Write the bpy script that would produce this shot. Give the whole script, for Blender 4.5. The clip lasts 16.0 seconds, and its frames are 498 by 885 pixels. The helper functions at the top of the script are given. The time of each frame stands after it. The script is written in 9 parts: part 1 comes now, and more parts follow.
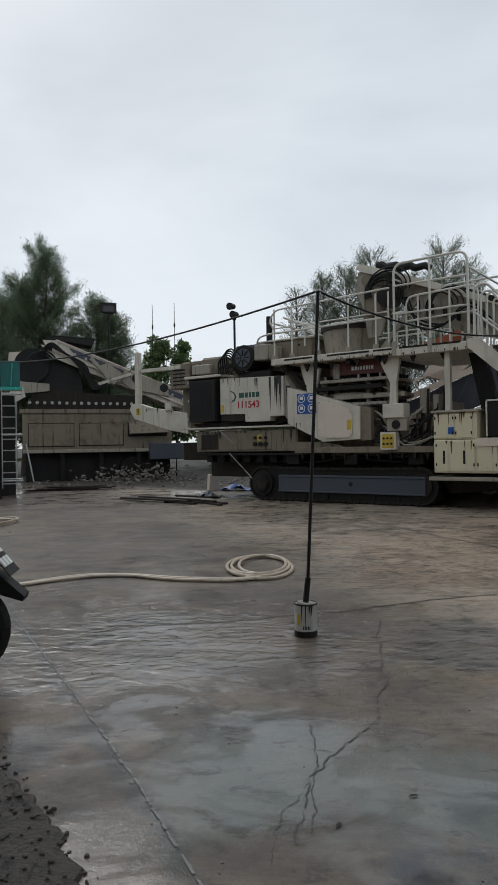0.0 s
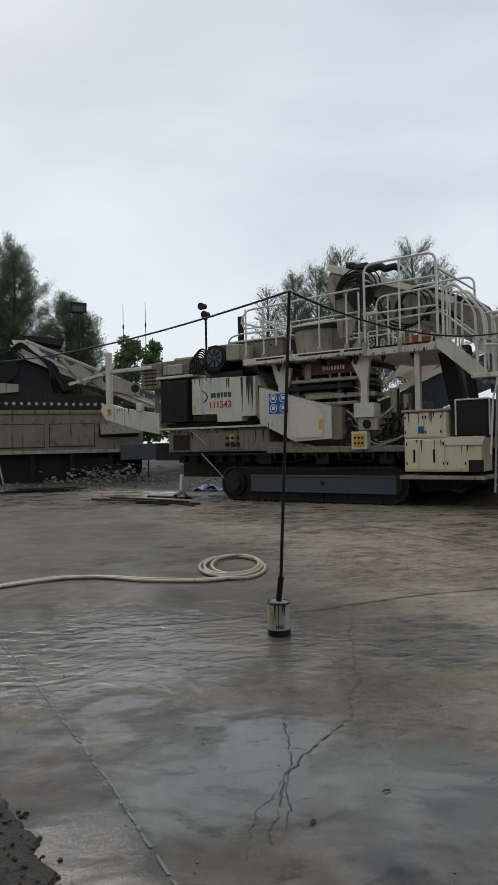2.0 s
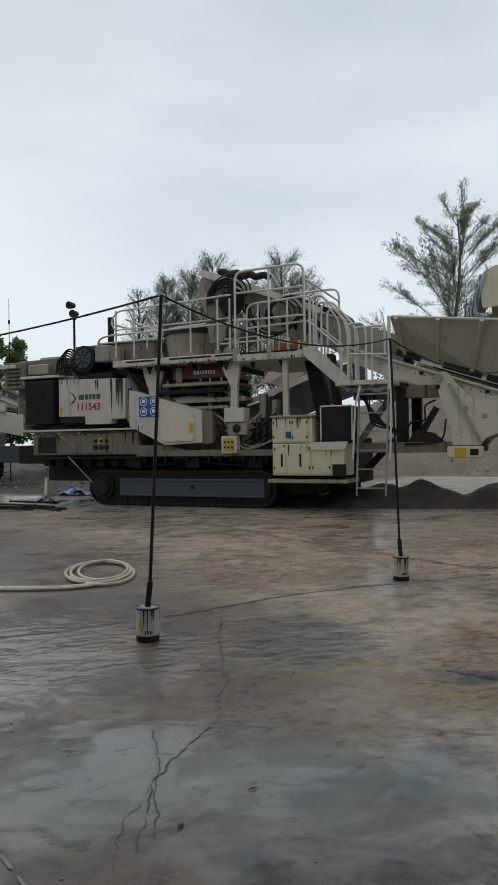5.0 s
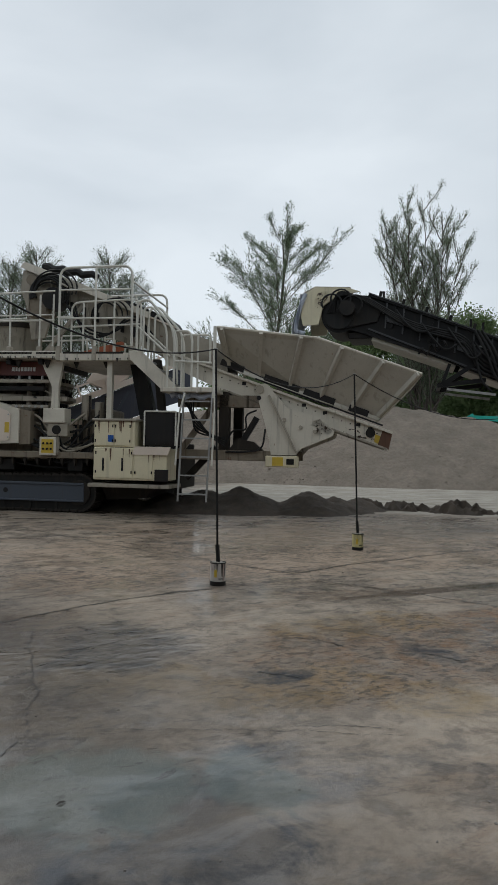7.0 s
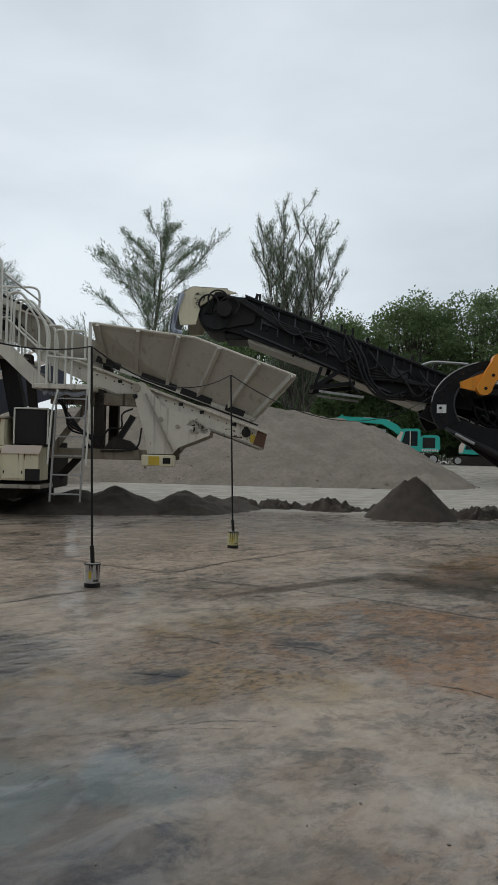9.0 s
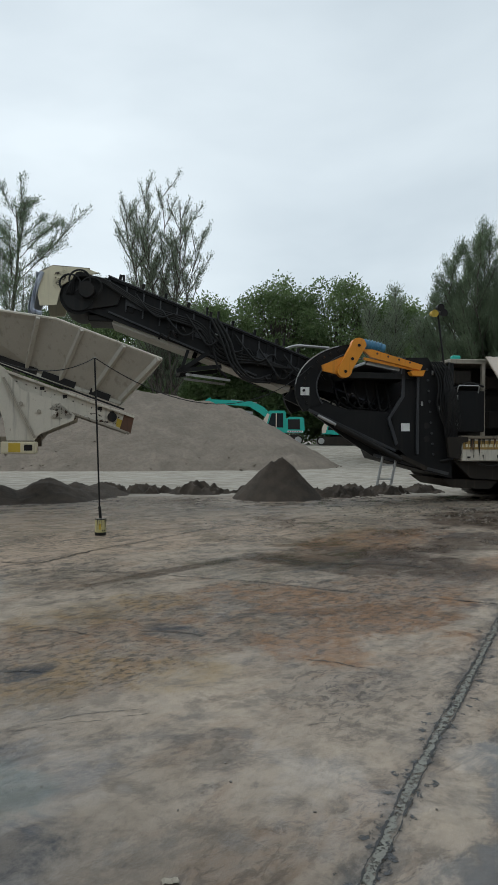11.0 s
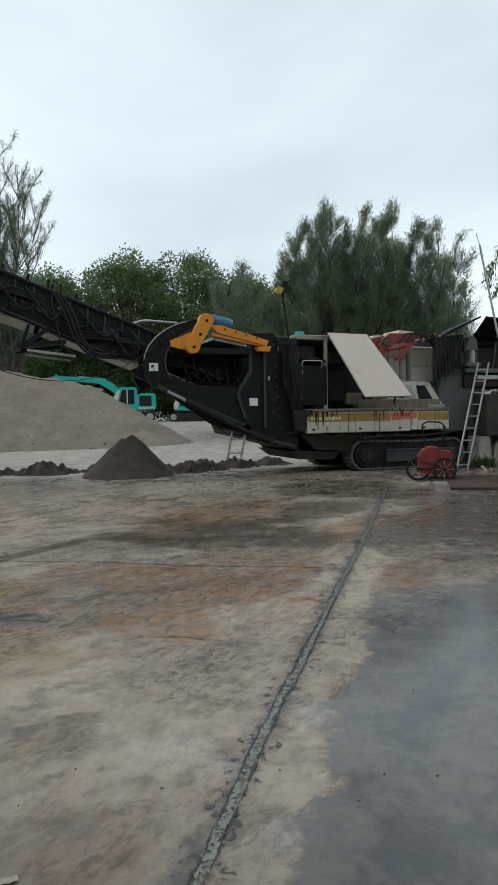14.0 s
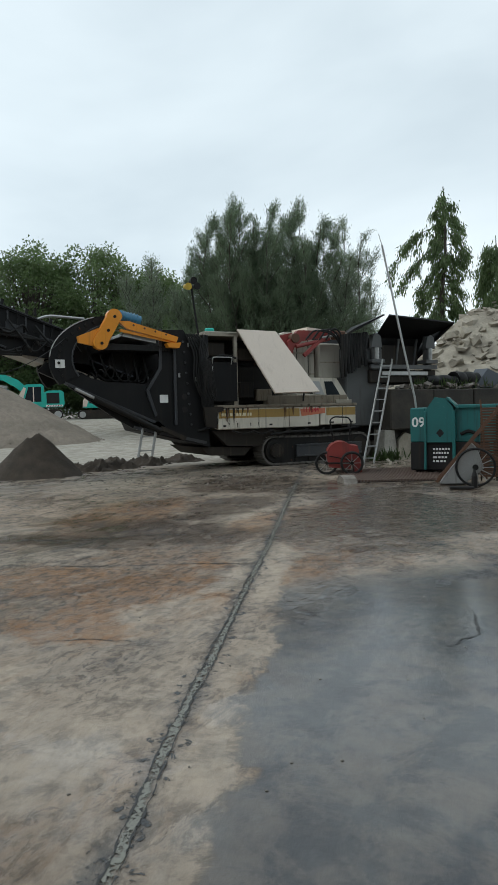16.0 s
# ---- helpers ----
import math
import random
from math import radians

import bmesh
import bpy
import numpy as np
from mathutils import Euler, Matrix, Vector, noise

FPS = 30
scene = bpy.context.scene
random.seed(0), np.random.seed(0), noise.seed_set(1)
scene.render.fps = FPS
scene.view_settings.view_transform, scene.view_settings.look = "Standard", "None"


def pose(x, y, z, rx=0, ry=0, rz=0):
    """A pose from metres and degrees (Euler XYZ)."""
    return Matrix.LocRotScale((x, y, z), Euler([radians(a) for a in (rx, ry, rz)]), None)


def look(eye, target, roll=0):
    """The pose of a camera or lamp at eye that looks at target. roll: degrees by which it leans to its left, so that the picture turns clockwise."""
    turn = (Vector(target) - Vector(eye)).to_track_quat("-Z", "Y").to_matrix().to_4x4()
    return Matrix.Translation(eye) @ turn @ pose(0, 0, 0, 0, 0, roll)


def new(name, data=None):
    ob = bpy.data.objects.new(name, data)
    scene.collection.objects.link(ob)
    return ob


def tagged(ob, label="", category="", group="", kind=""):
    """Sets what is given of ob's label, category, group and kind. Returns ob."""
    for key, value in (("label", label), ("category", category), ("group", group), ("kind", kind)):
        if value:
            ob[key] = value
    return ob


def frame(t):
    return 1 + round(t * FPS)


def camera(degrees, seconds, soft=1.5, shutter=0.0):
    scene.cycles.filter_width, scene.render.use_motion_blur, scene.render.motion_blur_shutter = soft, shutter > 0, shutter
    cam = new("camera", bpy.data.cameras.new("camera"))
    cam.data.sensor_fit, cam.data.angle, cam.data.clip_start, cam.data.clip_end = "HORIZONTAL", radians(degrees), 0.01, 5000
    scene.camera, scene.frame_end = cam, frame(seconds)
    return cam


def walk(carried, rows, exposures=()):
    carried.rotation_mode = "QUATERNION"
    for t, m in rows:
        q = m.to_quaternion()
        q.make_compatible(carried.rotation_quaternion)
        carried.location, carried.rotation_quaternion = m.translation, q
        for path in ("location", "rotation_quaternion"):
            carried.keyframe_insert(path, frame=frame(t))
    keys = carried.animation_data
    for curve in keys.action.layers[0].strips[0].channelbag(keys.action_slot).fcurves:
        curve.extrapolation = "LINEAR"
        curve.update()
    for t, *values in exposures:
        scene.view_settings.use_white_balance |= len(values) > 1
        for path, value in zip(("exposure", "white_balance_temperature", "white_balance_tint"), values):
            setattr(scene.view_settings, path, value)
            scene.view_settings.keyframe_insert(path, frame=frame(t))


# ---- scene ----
cam = camera(39.75, 16.0)
PATH = [
    (0.0, pose(0.000, 0.000, 1.395, 90.23, 0.91, 0.11)),
    (0.5, pose(-0.003, -0.006, 1.391, 90.41, 0.98, 0.08)),
    (1.0, pose(0.000, -0.011, 1.391, 90.53, 1.24, 0.02)),
    (1.5, pose(0.001, 0.003, 1.396, 90.27, 1.47, -1.00)),
    (2.0, pose(-0.002, -0.005, 1.393, 90.20, 1.24, -2.21)),
    (2.5, pose(-0.006, -0.010, 1.391, 90.24, 1.29, -3.45)),
    (3.0, pose(-0.004, 0.008, 1.403, 90.57, 1.10, -4.78)),
    (5.3, pose(-0.009, -0.022, 1.399, 90.33, 0.70, -14.84)),
    (5.5, pose(-0.014, -0.021, 1.403, 90.41, 0.61, -16.16)),
    (6.0, pose(-0.007, -0.009, 1.402, 90.37, -0.10, -19.64)),
    (6.5, pose(-0.006, -0.023, 1.403, 90.64, -0.90, -24.81)),
    (7.0, pose(-0.022, -0.044, 1.410, 90.78, -1.26, -27.66)),
    (7.5, pose(-0.034, -0.072, 1.416, 91.20, -1.49, -31.14)),
    (8.0, pose(-0.046, -0.070, 1.427, 91.35, -1.45, -33.22)),
    (8.5, pose(-0.053, -0.081, 1.428, 91.33, -1.32, -35.94)),
    (9.0, pose(-0.051, -0.074, 1.422, 90.91, -1.50, -37.93)),
    (9.5, pose(-0.045, -0.071, 1.417, 90.69, -1.08, -40.66)),
    (9.7, pose(-0.042, -0.071, 1.414, 90.56, -0.95, -42.28)),
    (11.8, pose(0.005, -0.049, 1.435, 88.62, 0.15, -51.31)),
    (12.0, pose(0.010, -0.043, 1.433, 88.26, 0.28, -52.12)),
    (12.5, pose(0.007, -0.069, 1.444, 87.88, -0.03, -54.93)),
    (13.0, pose(0.029, -0.068, 1.436, 87.63, 0.28, -56.60)),
    (13.5, pose(0.041, -0.088, 1.427, 87.76, 0.50, -59.07)),
    (14.0, pose(0.046, -0.094, 1.427, 87.65, 0.82, -60.99)),
    (14.5, pose(0.049, -0.098, 1.425, 87.60, 0.81, -63.32)),
    (15.0, pose(0.050, -0.107, 1.427, 87.51, 0.65, -64.95)),
    (15.5, pose(0.049, -0.115, 1.432, 87.32, 0.76, -66.28)),
    (16.0, pose(0.051, -0.128, 1.434, 87.20, 1.36, -68.27)),
]
K_EXPO = [(0.0, 0.12, 6500, 11), (5.5, 0.14, 6500, 10), (9.0, 0.2, 6500, 9), (12.0, 0.4, 6380, 6), (16.0, 0.5, 6380, 5)]
walk(cam, PATH, K_EXPO)

# ---- world and sun: a bright, low overcast after rain ----
SUN_EL, SUN_AZ = 42.0, -20.0
world = bpy.data.worlds.new("overcast_sky")
scene.world = world
world.use_nodes = True
wt = world.node_tree
wt.nodes.clear()


def wnode(kind, **kw):
    n = wt.nodes.new(kind)
    for k, v in kw.items():
        n.inputs[k].default_value = v
    return n


sky = wt.nodes.new("ShaderNodeTexSky")
sky.sky_type, sky.sun_disc = "NISHITA", False
sky.sun_elevation, sky.sun_rotation = radians(SUN_EL), radians(SUN_AZ)
coord = wt.nodes.new("ShaderNodeTexCoord")
stretch = wt.nodes.new("ShaderNodeMapping")
stretch.inputs["Scale"].default_value = (1.0, 1.0, 2.6)
wt.links.new(coord.outputs["Generated"], stretch.inputs["Vector"])
clouds = wnode("ShaderNodeTexNoise", Scale=1.7, Detail=5.0, Roughness=0.48, Distortion=0.3)
wt.links.new(stretch.outputs[0], clouds.inputs["Vector"])
ramp = wt.nodes.new("ShaderNodeValToRGB")
ramp.color_ramp.elements[0].position, ramp.color_ramp.elements[0].color = 0.30, (0.515, 0.572, 0.62, 1)
ramp.color_ramp.elements[1].position, ramp.color_ramp.elements[1].color = 0.68, (0.73, 0.785, 0.825, 1)
wt.links.new(clouds.outputs["Fac"], ramp.inputs["Fac"])
dim = wnode("ShaderNodeMix")
dim.data_type = "RGBA"
dim.inputs["Factor"].default_value = 0.10
soft_sky = wt.nodes.new("ShaderNodeVectorMath")
soft_sky.operation = "SCALE"
soft_sky.inputs["Scale"].default_value = 0.10
wt.links.new(sky.outputs[0], soft_sky.inputs[0])
wt.links.new(ramp.outputs[0], dim.inputs[6])
wt.links.new(soft_sky.outputs[0], dim.inputs[7])
back = wnode("ShaderNodeBackground", Strength=1.0)
wt.links.new(dim.outputs[2], back.inputs["Color"])
wout = wt.nodes.new("ShaderNodeOutputWorld")
wt.links.new(back.outputs[0], wout.inputs[0])

sun = new("sun", bpy.data.lights.new("sun", "SUN"))
sun.data.energy, sun.data.angle, sun.data.color = 0.5, radians(25), (1.0, 0.97, 0.92)
sun.matrix_world = look((0, 0, 30), (30 * math.sin(radians(160)), 30 * math.cos(radians(160)), 30 - 30 * math.tan(radians(SUN_EL))))


# ---- materials ----
class Nodes:
    """A small chain builder for one node material."""

    def __init__(self, name):
        self.mat = bpy.data.materials.new(name)
        self.mat.use_nodes = True
        self.t = self.mat.node_tree
        self.bsdf = self.t.nodes["Principled BSDF"]
        self.co = self.t.nodes.new("ShaderNodeTexCoord").outputs["Object"]

    def link(self, a, b):
        self.t.links.new(a, b)

    def noise(self, scale, detail=4.0, rough=0.55, stretch=None, distortion=0.0, co=None):
        n = self.t.nodes.new("ShaderNodeTexNoise")
        n.inputs["Scale"].default_value = scale
        n.inputs["Detail"].default_value = detail
        n.inputs["Roughness"].default_value = rough
        n.inputs["Distortion"].default_value = distortion
        src = co or self.co
        if stretch:
            m = self.t.nodes.new("ShaderNodeMapping")
            m.inputs["Scale"].default_value = stretch
            self.link(src, m.inputs["Vector"])
            src = m.outputs[0]
        self.link(src, n.inputs["Vector"])
        return n.outputs["Fac"]

    def band(self, value, lo, hi, a=0.0, b=1.0):
        n = self.t.nodes.new("ShaderNodeMapRange")
        n.interpolation_type = "SMOOTHSTEP"
        for k, v in zip((1, 2, 3, 4), (lo, hi, a, b)):
            n.inputs[k].default_value = v
        self.link(value, n.inputs[0])
        return n.outputs[0]

    def mix(self, fac, a, b):
        n = self.t.nodes.new("ShaderNodeMix")
        n.data_type = "RGBA"
        for sock, v in ((n.inputs[0], fac), (n.inputs[6], a), (n.inputs[7], b)):
            if isinstance(v, (int, float)):
                sock.default_value = v
            elif isinstance(v, tuple):
                sock.default_value = (*v, 1) if len(v) == 3 else v
            else:
                self.link(v, sock)
        return n.outputs[2]

    def op(self, kind, a, b):
        n = self.t.nodes.new("ShaderNodeMath")
        n.operation = kind
        for sock, v in zip(n.inputs, (a, b)):
            if isinstance(v, (int, float)):
                sock.default_value = v
            else:
                self.link(v, sock)
        return n.outputs[0]

    def bump(self, height, strength, distance):
        n = self.t.nodes.new("ShaderNodeBump")
        n.inputs["Strength"].default_value = strength
        n.inputs["Distance"].default_value = distance
        self.link(height, n.inputs["Height"])
        self.link(n.outputs[0], self.bsdf.inputs["Normal"])

    def done(self, color=None, rough=0.5, metal=0.0):
        for sock, v in (("Base Color", color), ("Roughness", rough), ("Metallic", metal)):
            if isinstance(v, tuple):
                self.bsdf.inputs[sock].default_value = (*v, 1)
            elif isinstance(v, (int, float)):
                self.bsdf.inputs[sock].default_value = v
            elif v is not None:
                self.link(v, self.bsdf.inputs[sock])
        return self.mat


def coated(name, col, rough=0.45, dirt=(0.07, 0.06, 0.045), dirty=0.5, rust=0.0, metal=0.0, scale=1.3, gloss=0.5):
    """Weathered paint or metal: blotches, runs of dirt down the face, speckle, a little rust."""
    m = Nodes(name)
    blot = m.band(m.noise(scale, 6, 0.62), 0.46, 0.8, 0, 0.75)
    run = m.band(m.noise(9.0, 4, 0.6, (1, 1, 0.07)), 0.52, 0.72)
    fine = m.noise(38, 3)
    amount = m.op("MULTIPLY", m.op("MAXIMUM", blot, m.op("MULTIPLY", run, 0.95)), dirty)
    c = m.mix(m.band(fine, 0.3, 0.75, 0, 0.18), col, tuple(v * 0.72 for v in col))
    c = m.mix(amount, c, dirt)
    if rust:
        spots = m.band(m.noise(7.5, 7, 0.7), 0.68 - 0.1 * rust, 0.74 - 0.08 * rust)
        c = m.mix(m.op("MULTIPLY", spots, 0.85), c, m.mix(fine, (0.20, 0.075, 0.025), (0.07, 0.03, 0.018)))
    m.bump(fine, 0.12, 0.004)
    m.bsdf.inputs["Specular IOR Level"].default_value = gloss
    return m.done(c, m.band(amount, 0, 1, rough, min(0.9, rough + 0.3)), metal)


def mineral(name, a, b, scale=3.0, rough=0.8, bump=0.03, fine=26.0, wet=0.0):
    """Earth, sand, stone or concrete: two-tone, grained, with relief."""
    m = Nodes(name)
    big = m.noise(scale, 6, 0.6)
    small = m.noise(fine, 5, 0.65)
    c = m.mix(m.band(big, 0.3, 0.7), a, b)
    c = m.mix(m.band(small, 0.35, 0.7, 0, 0.5), c, tuple(v * 0.55 for v in a))
    m.bump(m.op("ADD", m.op("MULTIPLY", big, 0.6), small), 0.6, bump)
    return m.done(c, m.band(big, 0.35, 0.65, rough, max(0.1, rough - wet)))


CREAM = coated("cream_paint", (0.60, 0.555, 0.465), 0.42, dirt=(0.08, 0.068, 0.05), dirty=0.5, rust=0.35)
CREAM_CLEAN = coated("cream_enamel", (0.67, 0.60, 0.42), 0.4, dirty=0.22, rust=0.1)
CREAM_DIRTY = coated("grimy_cream_paint", (0.33, 0.295, 0.235), 0.55, dirt=(0.055, 0.045, 0.035), dirty=0.85, rust=0.5)
GRIMY = coated("mud_splashed_cream_paint", (0.21, 0.175, 0.13), 0.6, dirt=(0.042, 0.033, 0.024), dirty=0.95, rust=0.6, scale=2.2, gloss=0.3)
HOPPER = coated("dusty_beige_steel", (0.43, 0.40, 0.335), 0.5, dirt=(0.2, 0.18, 0.145), dirty=0.5, rust=0.1)
RAIL = coated("pale_rail_paint", (0.62, 0.60, 0.53), 0.4, dirty=0.3, rust=0.15)
WHITE = coated("off_white_panel", (0.68, 0.58, 0.49), 0.4, dirt=(0.36, 0.29, 0.23), dirty=0.22)
DARK = coated("dark_oily_steel", (0.012, 0.0115, 0.011), 0.5, dirt=(0.034, 0.027, 0.02), dirty=0.7, rust=0.35, gloss=0.22)
MUDDY = coated("mud_caked_steel", (0.024, 0.02, 0.016), 0.65, dirt=(0.06, 0.048, 0.036), dirty=0.7, rust=0.4, gloss=0.22)
CHARCOAL = coated("charcoal_paint", (0.008, 0.0082, 0.0088), 0.55, dirt=(0.024, 0.022, 0.019), dirty=0.5, gloss=0.22)
# lighter charcoal for ribs and edges: wear, with highlights put into the colour
CHARCOAL_WORN = coated("worn_charcoal_edge", (0.035, 0.037, 0.041), 0.4, dirt=(0.07, 0.064, 0.056), dirty=0.55)
DUSTY_TRACK = coated("dusty_track_steel", (0.11, 0.10, 0.088), 0.6, dirt=(0.05, 0.042, 0.034), dirty=0.6, rust=0.3)
GREY_STEEL = coated("grey_steel_paint", (0.085, 0.088, 0.088), 0.5, dirt=(0.05, 0.042, 0.034), dirty=0.6, rust=0.3)
BEAM = coated("slate_blue_paint", (0.055, 0.066, 0.085), 0.45, dirt=(0.06, 0.055, 0.05), dirty=0.45)
RUBBER = coated("black_rubber", (0.014, 0.014, 0.014), 0.55, dirt=(0.045, 0.04, 0.034), dirty=0.4, gloss=0.22)
BLACK = coated("black_grille", (0.018, 0.017, 0.017), 0.5, dirt=(0.05, 0.035, 0.025), dirty=0.4, gloss=0.22)
ORANGE = coated("orange_paint", (0.72, 0.27, 0.02), 0.4, dirt=(0.22, 0.1, 0.03), dirty=0.4)
RED = coated("red_machine_paint", (0.24, 0.034, 0.028), 0.5, dirt=(0.07, 0.03, 0.025), dirty=0.5, rust=0.2)
DULL_RED = coated("dark_red_plate", (0.13, 0.035, 0.028), 0.5, dirt=(0.06, 0.035, 0.03), dirty=0.4)
TEAL = coated("teal_paint", (0.014, 0.13, 0.125), 0.5, dirt=(0.02, 0.045, 0.042), dirty=0.7, rust=0.25)
BRIGHT_TEAL = coated("bright_teal_paint", (0.02, 0.42, 0.34), 0.4, dirt=(0.05, 0.2, 0.17), dirty=0.25)
BLUE = coated("blue_motor_paint", (0.04, 0.17, 0.28), 0.4, dirty=0.3)
BLUE_SIGN = coated("blue_sign", (0.02, 0.09, 0.33), 0.35, dirty=0.15)
YELLOW = coated("yellow_sticker", (0.55, 0.38, 0.04), 0.5, dirty=0.3)
OCHRE = coated("ochre_stripe", (0.35, 0.22, 0.06), 0.5, dirty=0.4)
GREEN_MARK = coated("green_mark", (0.02, 0.09, 0.06), 0.5, dirty=0.2)
RED_MARK = coated("red_mark", (0.42, 0.02, 0.03), 0.5, dirty=0.15)
ORANGE_MARK = coated("faded_orange_sign", (0.55, 0.17, 0.09), 0.5, dirty=0.3)
WHITE_MARK = coated("white_mark", (0.75, 0.75, 0.72), 0.5, dirty=0.25)
STEEL = coated("galvanised_steel", (0.42, 0.42, 0.41), 0.42, dirt=(0.15, 0.13, 0.11), dirty=0.5, metal=0.6, rust=0.2)
RUSTY = coated("rusted_steel", (0.105, 0.05, 0.028), 0.75, dirt=(0.04, 0.025, 0.018), dirty=0.6, rust=0.8)
OIL = coated("black_oil_run", (0.014, 0.012, 0.01), 0.35, dirt=(0.05, 0.035, 0.02), dirty=0.5)
BELT = coated("conveyor_belt", (0.05, 0.055, 0.075), 0.5, dirt=(0.10, 0.095, 0.10), dirty=0.5)
WOOD = coated("wet_dark_timber", (0.026, 0.02, 0.016), 0.5, dirt=(0.1, 0.085, 0.07), dirty=0.6, gloss=0.2)
HOSE = coated("cream_hose", (0.52, 0.43, 0.33), 0.4, dirt=(0.2, 0.15, 0.1), dirty=0.5)
TARP = coated("grey_blue_tarp", (0.42, 0.46, 0.53), 0.5, dirt=(0.04, 0.05, 0.08), dirty=0.9, scale=3.0)
GLASS = coated("dark_cab_glass", (0.02, 0.025, 0.03), 0.06, dirty=0.1)
SAND = mineral("damp_dark_sand", (0.098, 0.076, 0.057), (0.055, 0.044, 0.034), 4.0, 0.9, 0.04, 45)
STOCK = mineral("grey_quarry_dust", (0.27, 0.225, 0.18), (0.20, 0.167, 0.132), 0.9, 0.92, 0.22, 5)
RUBBLE = mineral("pale_rubble", (0.40, 0.36, 0.29), (0.26, 0.23, 0.185), 1.4, 0.9, 0.05, 9)
SCRAP = mineral("mixed_scrap", (0.14, 0.12, 0.10), (0.30, 0.27, 0.24), 3.5, 0.8, 0.03, 20)
CONCRETE = mineral("stained_concrete", (0.055, 0.047, 0.037), (0.012, 0.011, 0.009), 1.6, 0.85, 0.02, 30, 0.1)
PALE_CONCRETE = mineral("pale_concrete", (0.40, 0.38, 0.33), (0.22, 0.2, 0.17), 2.2, 0.8, 0.02, 30)
GRIT = mineral("rough_wet_asphalt", (0.085, 0.070, 0.057), (0.026, 0.022, 0.019), 16.0, 0.7, 0.16, 50, 0.35)
BARK = mineral("grey_bark", (0.10, 0.085, 0.07), (0.06, 0.05, 0.042), 5.0, 0.9, 0.03, 30)


def leafy(name, a, b, rough=0.55):
    """Leaves that let some light through."""
    m = Nodes(name)
    geo = m.t.nodes.new("ShaderNodeNewGeometry")
    c = m.mix(geo.outputs["Random Per Island"], a, b)
    c = m.mix(m.band(m.noise(0.5, 3), 0.3, 0.7, 0, 0.5), c, tuple(v * 0.7 for v in a))
    m.done(c, rough)
    thin = m.t.nodes.new("ShaderNodeBsdfTranslucent")
    m.link(c, thin.inputs["Color"])
    both = m.t.nodes.new("ShaderNodeMixShader")
    both.inputs[0].default_value = 0.55
    m.link(m.bsdf.outputs[0], both.inputs[1])
    m.link(thin.outputs[0], both.inputs[2])
    m.link(both.outputs[0], m.t.nodes["Material Output"].inputs["Surface"])
    return m.mat


# both needle greens are paled to paint in the distance haze
NEEDLE = leafy("casuarina_needles", (0.17, 0.215, 0.14), (0.25, 0.295, 0.21))
NEEDLE_DARK = leafy("dark_needles", (0.125, 0.175, 0.10), (0.20, 0.25, 0.16))
LEAF = leafy("broad_leaves", (0.105, 0.165, 0.06), (0.19, 0.25, 0.11))
WEED = leafy("weeds", (0.05, 0.085, 0.025), (0.10, 0.14, 0.05))


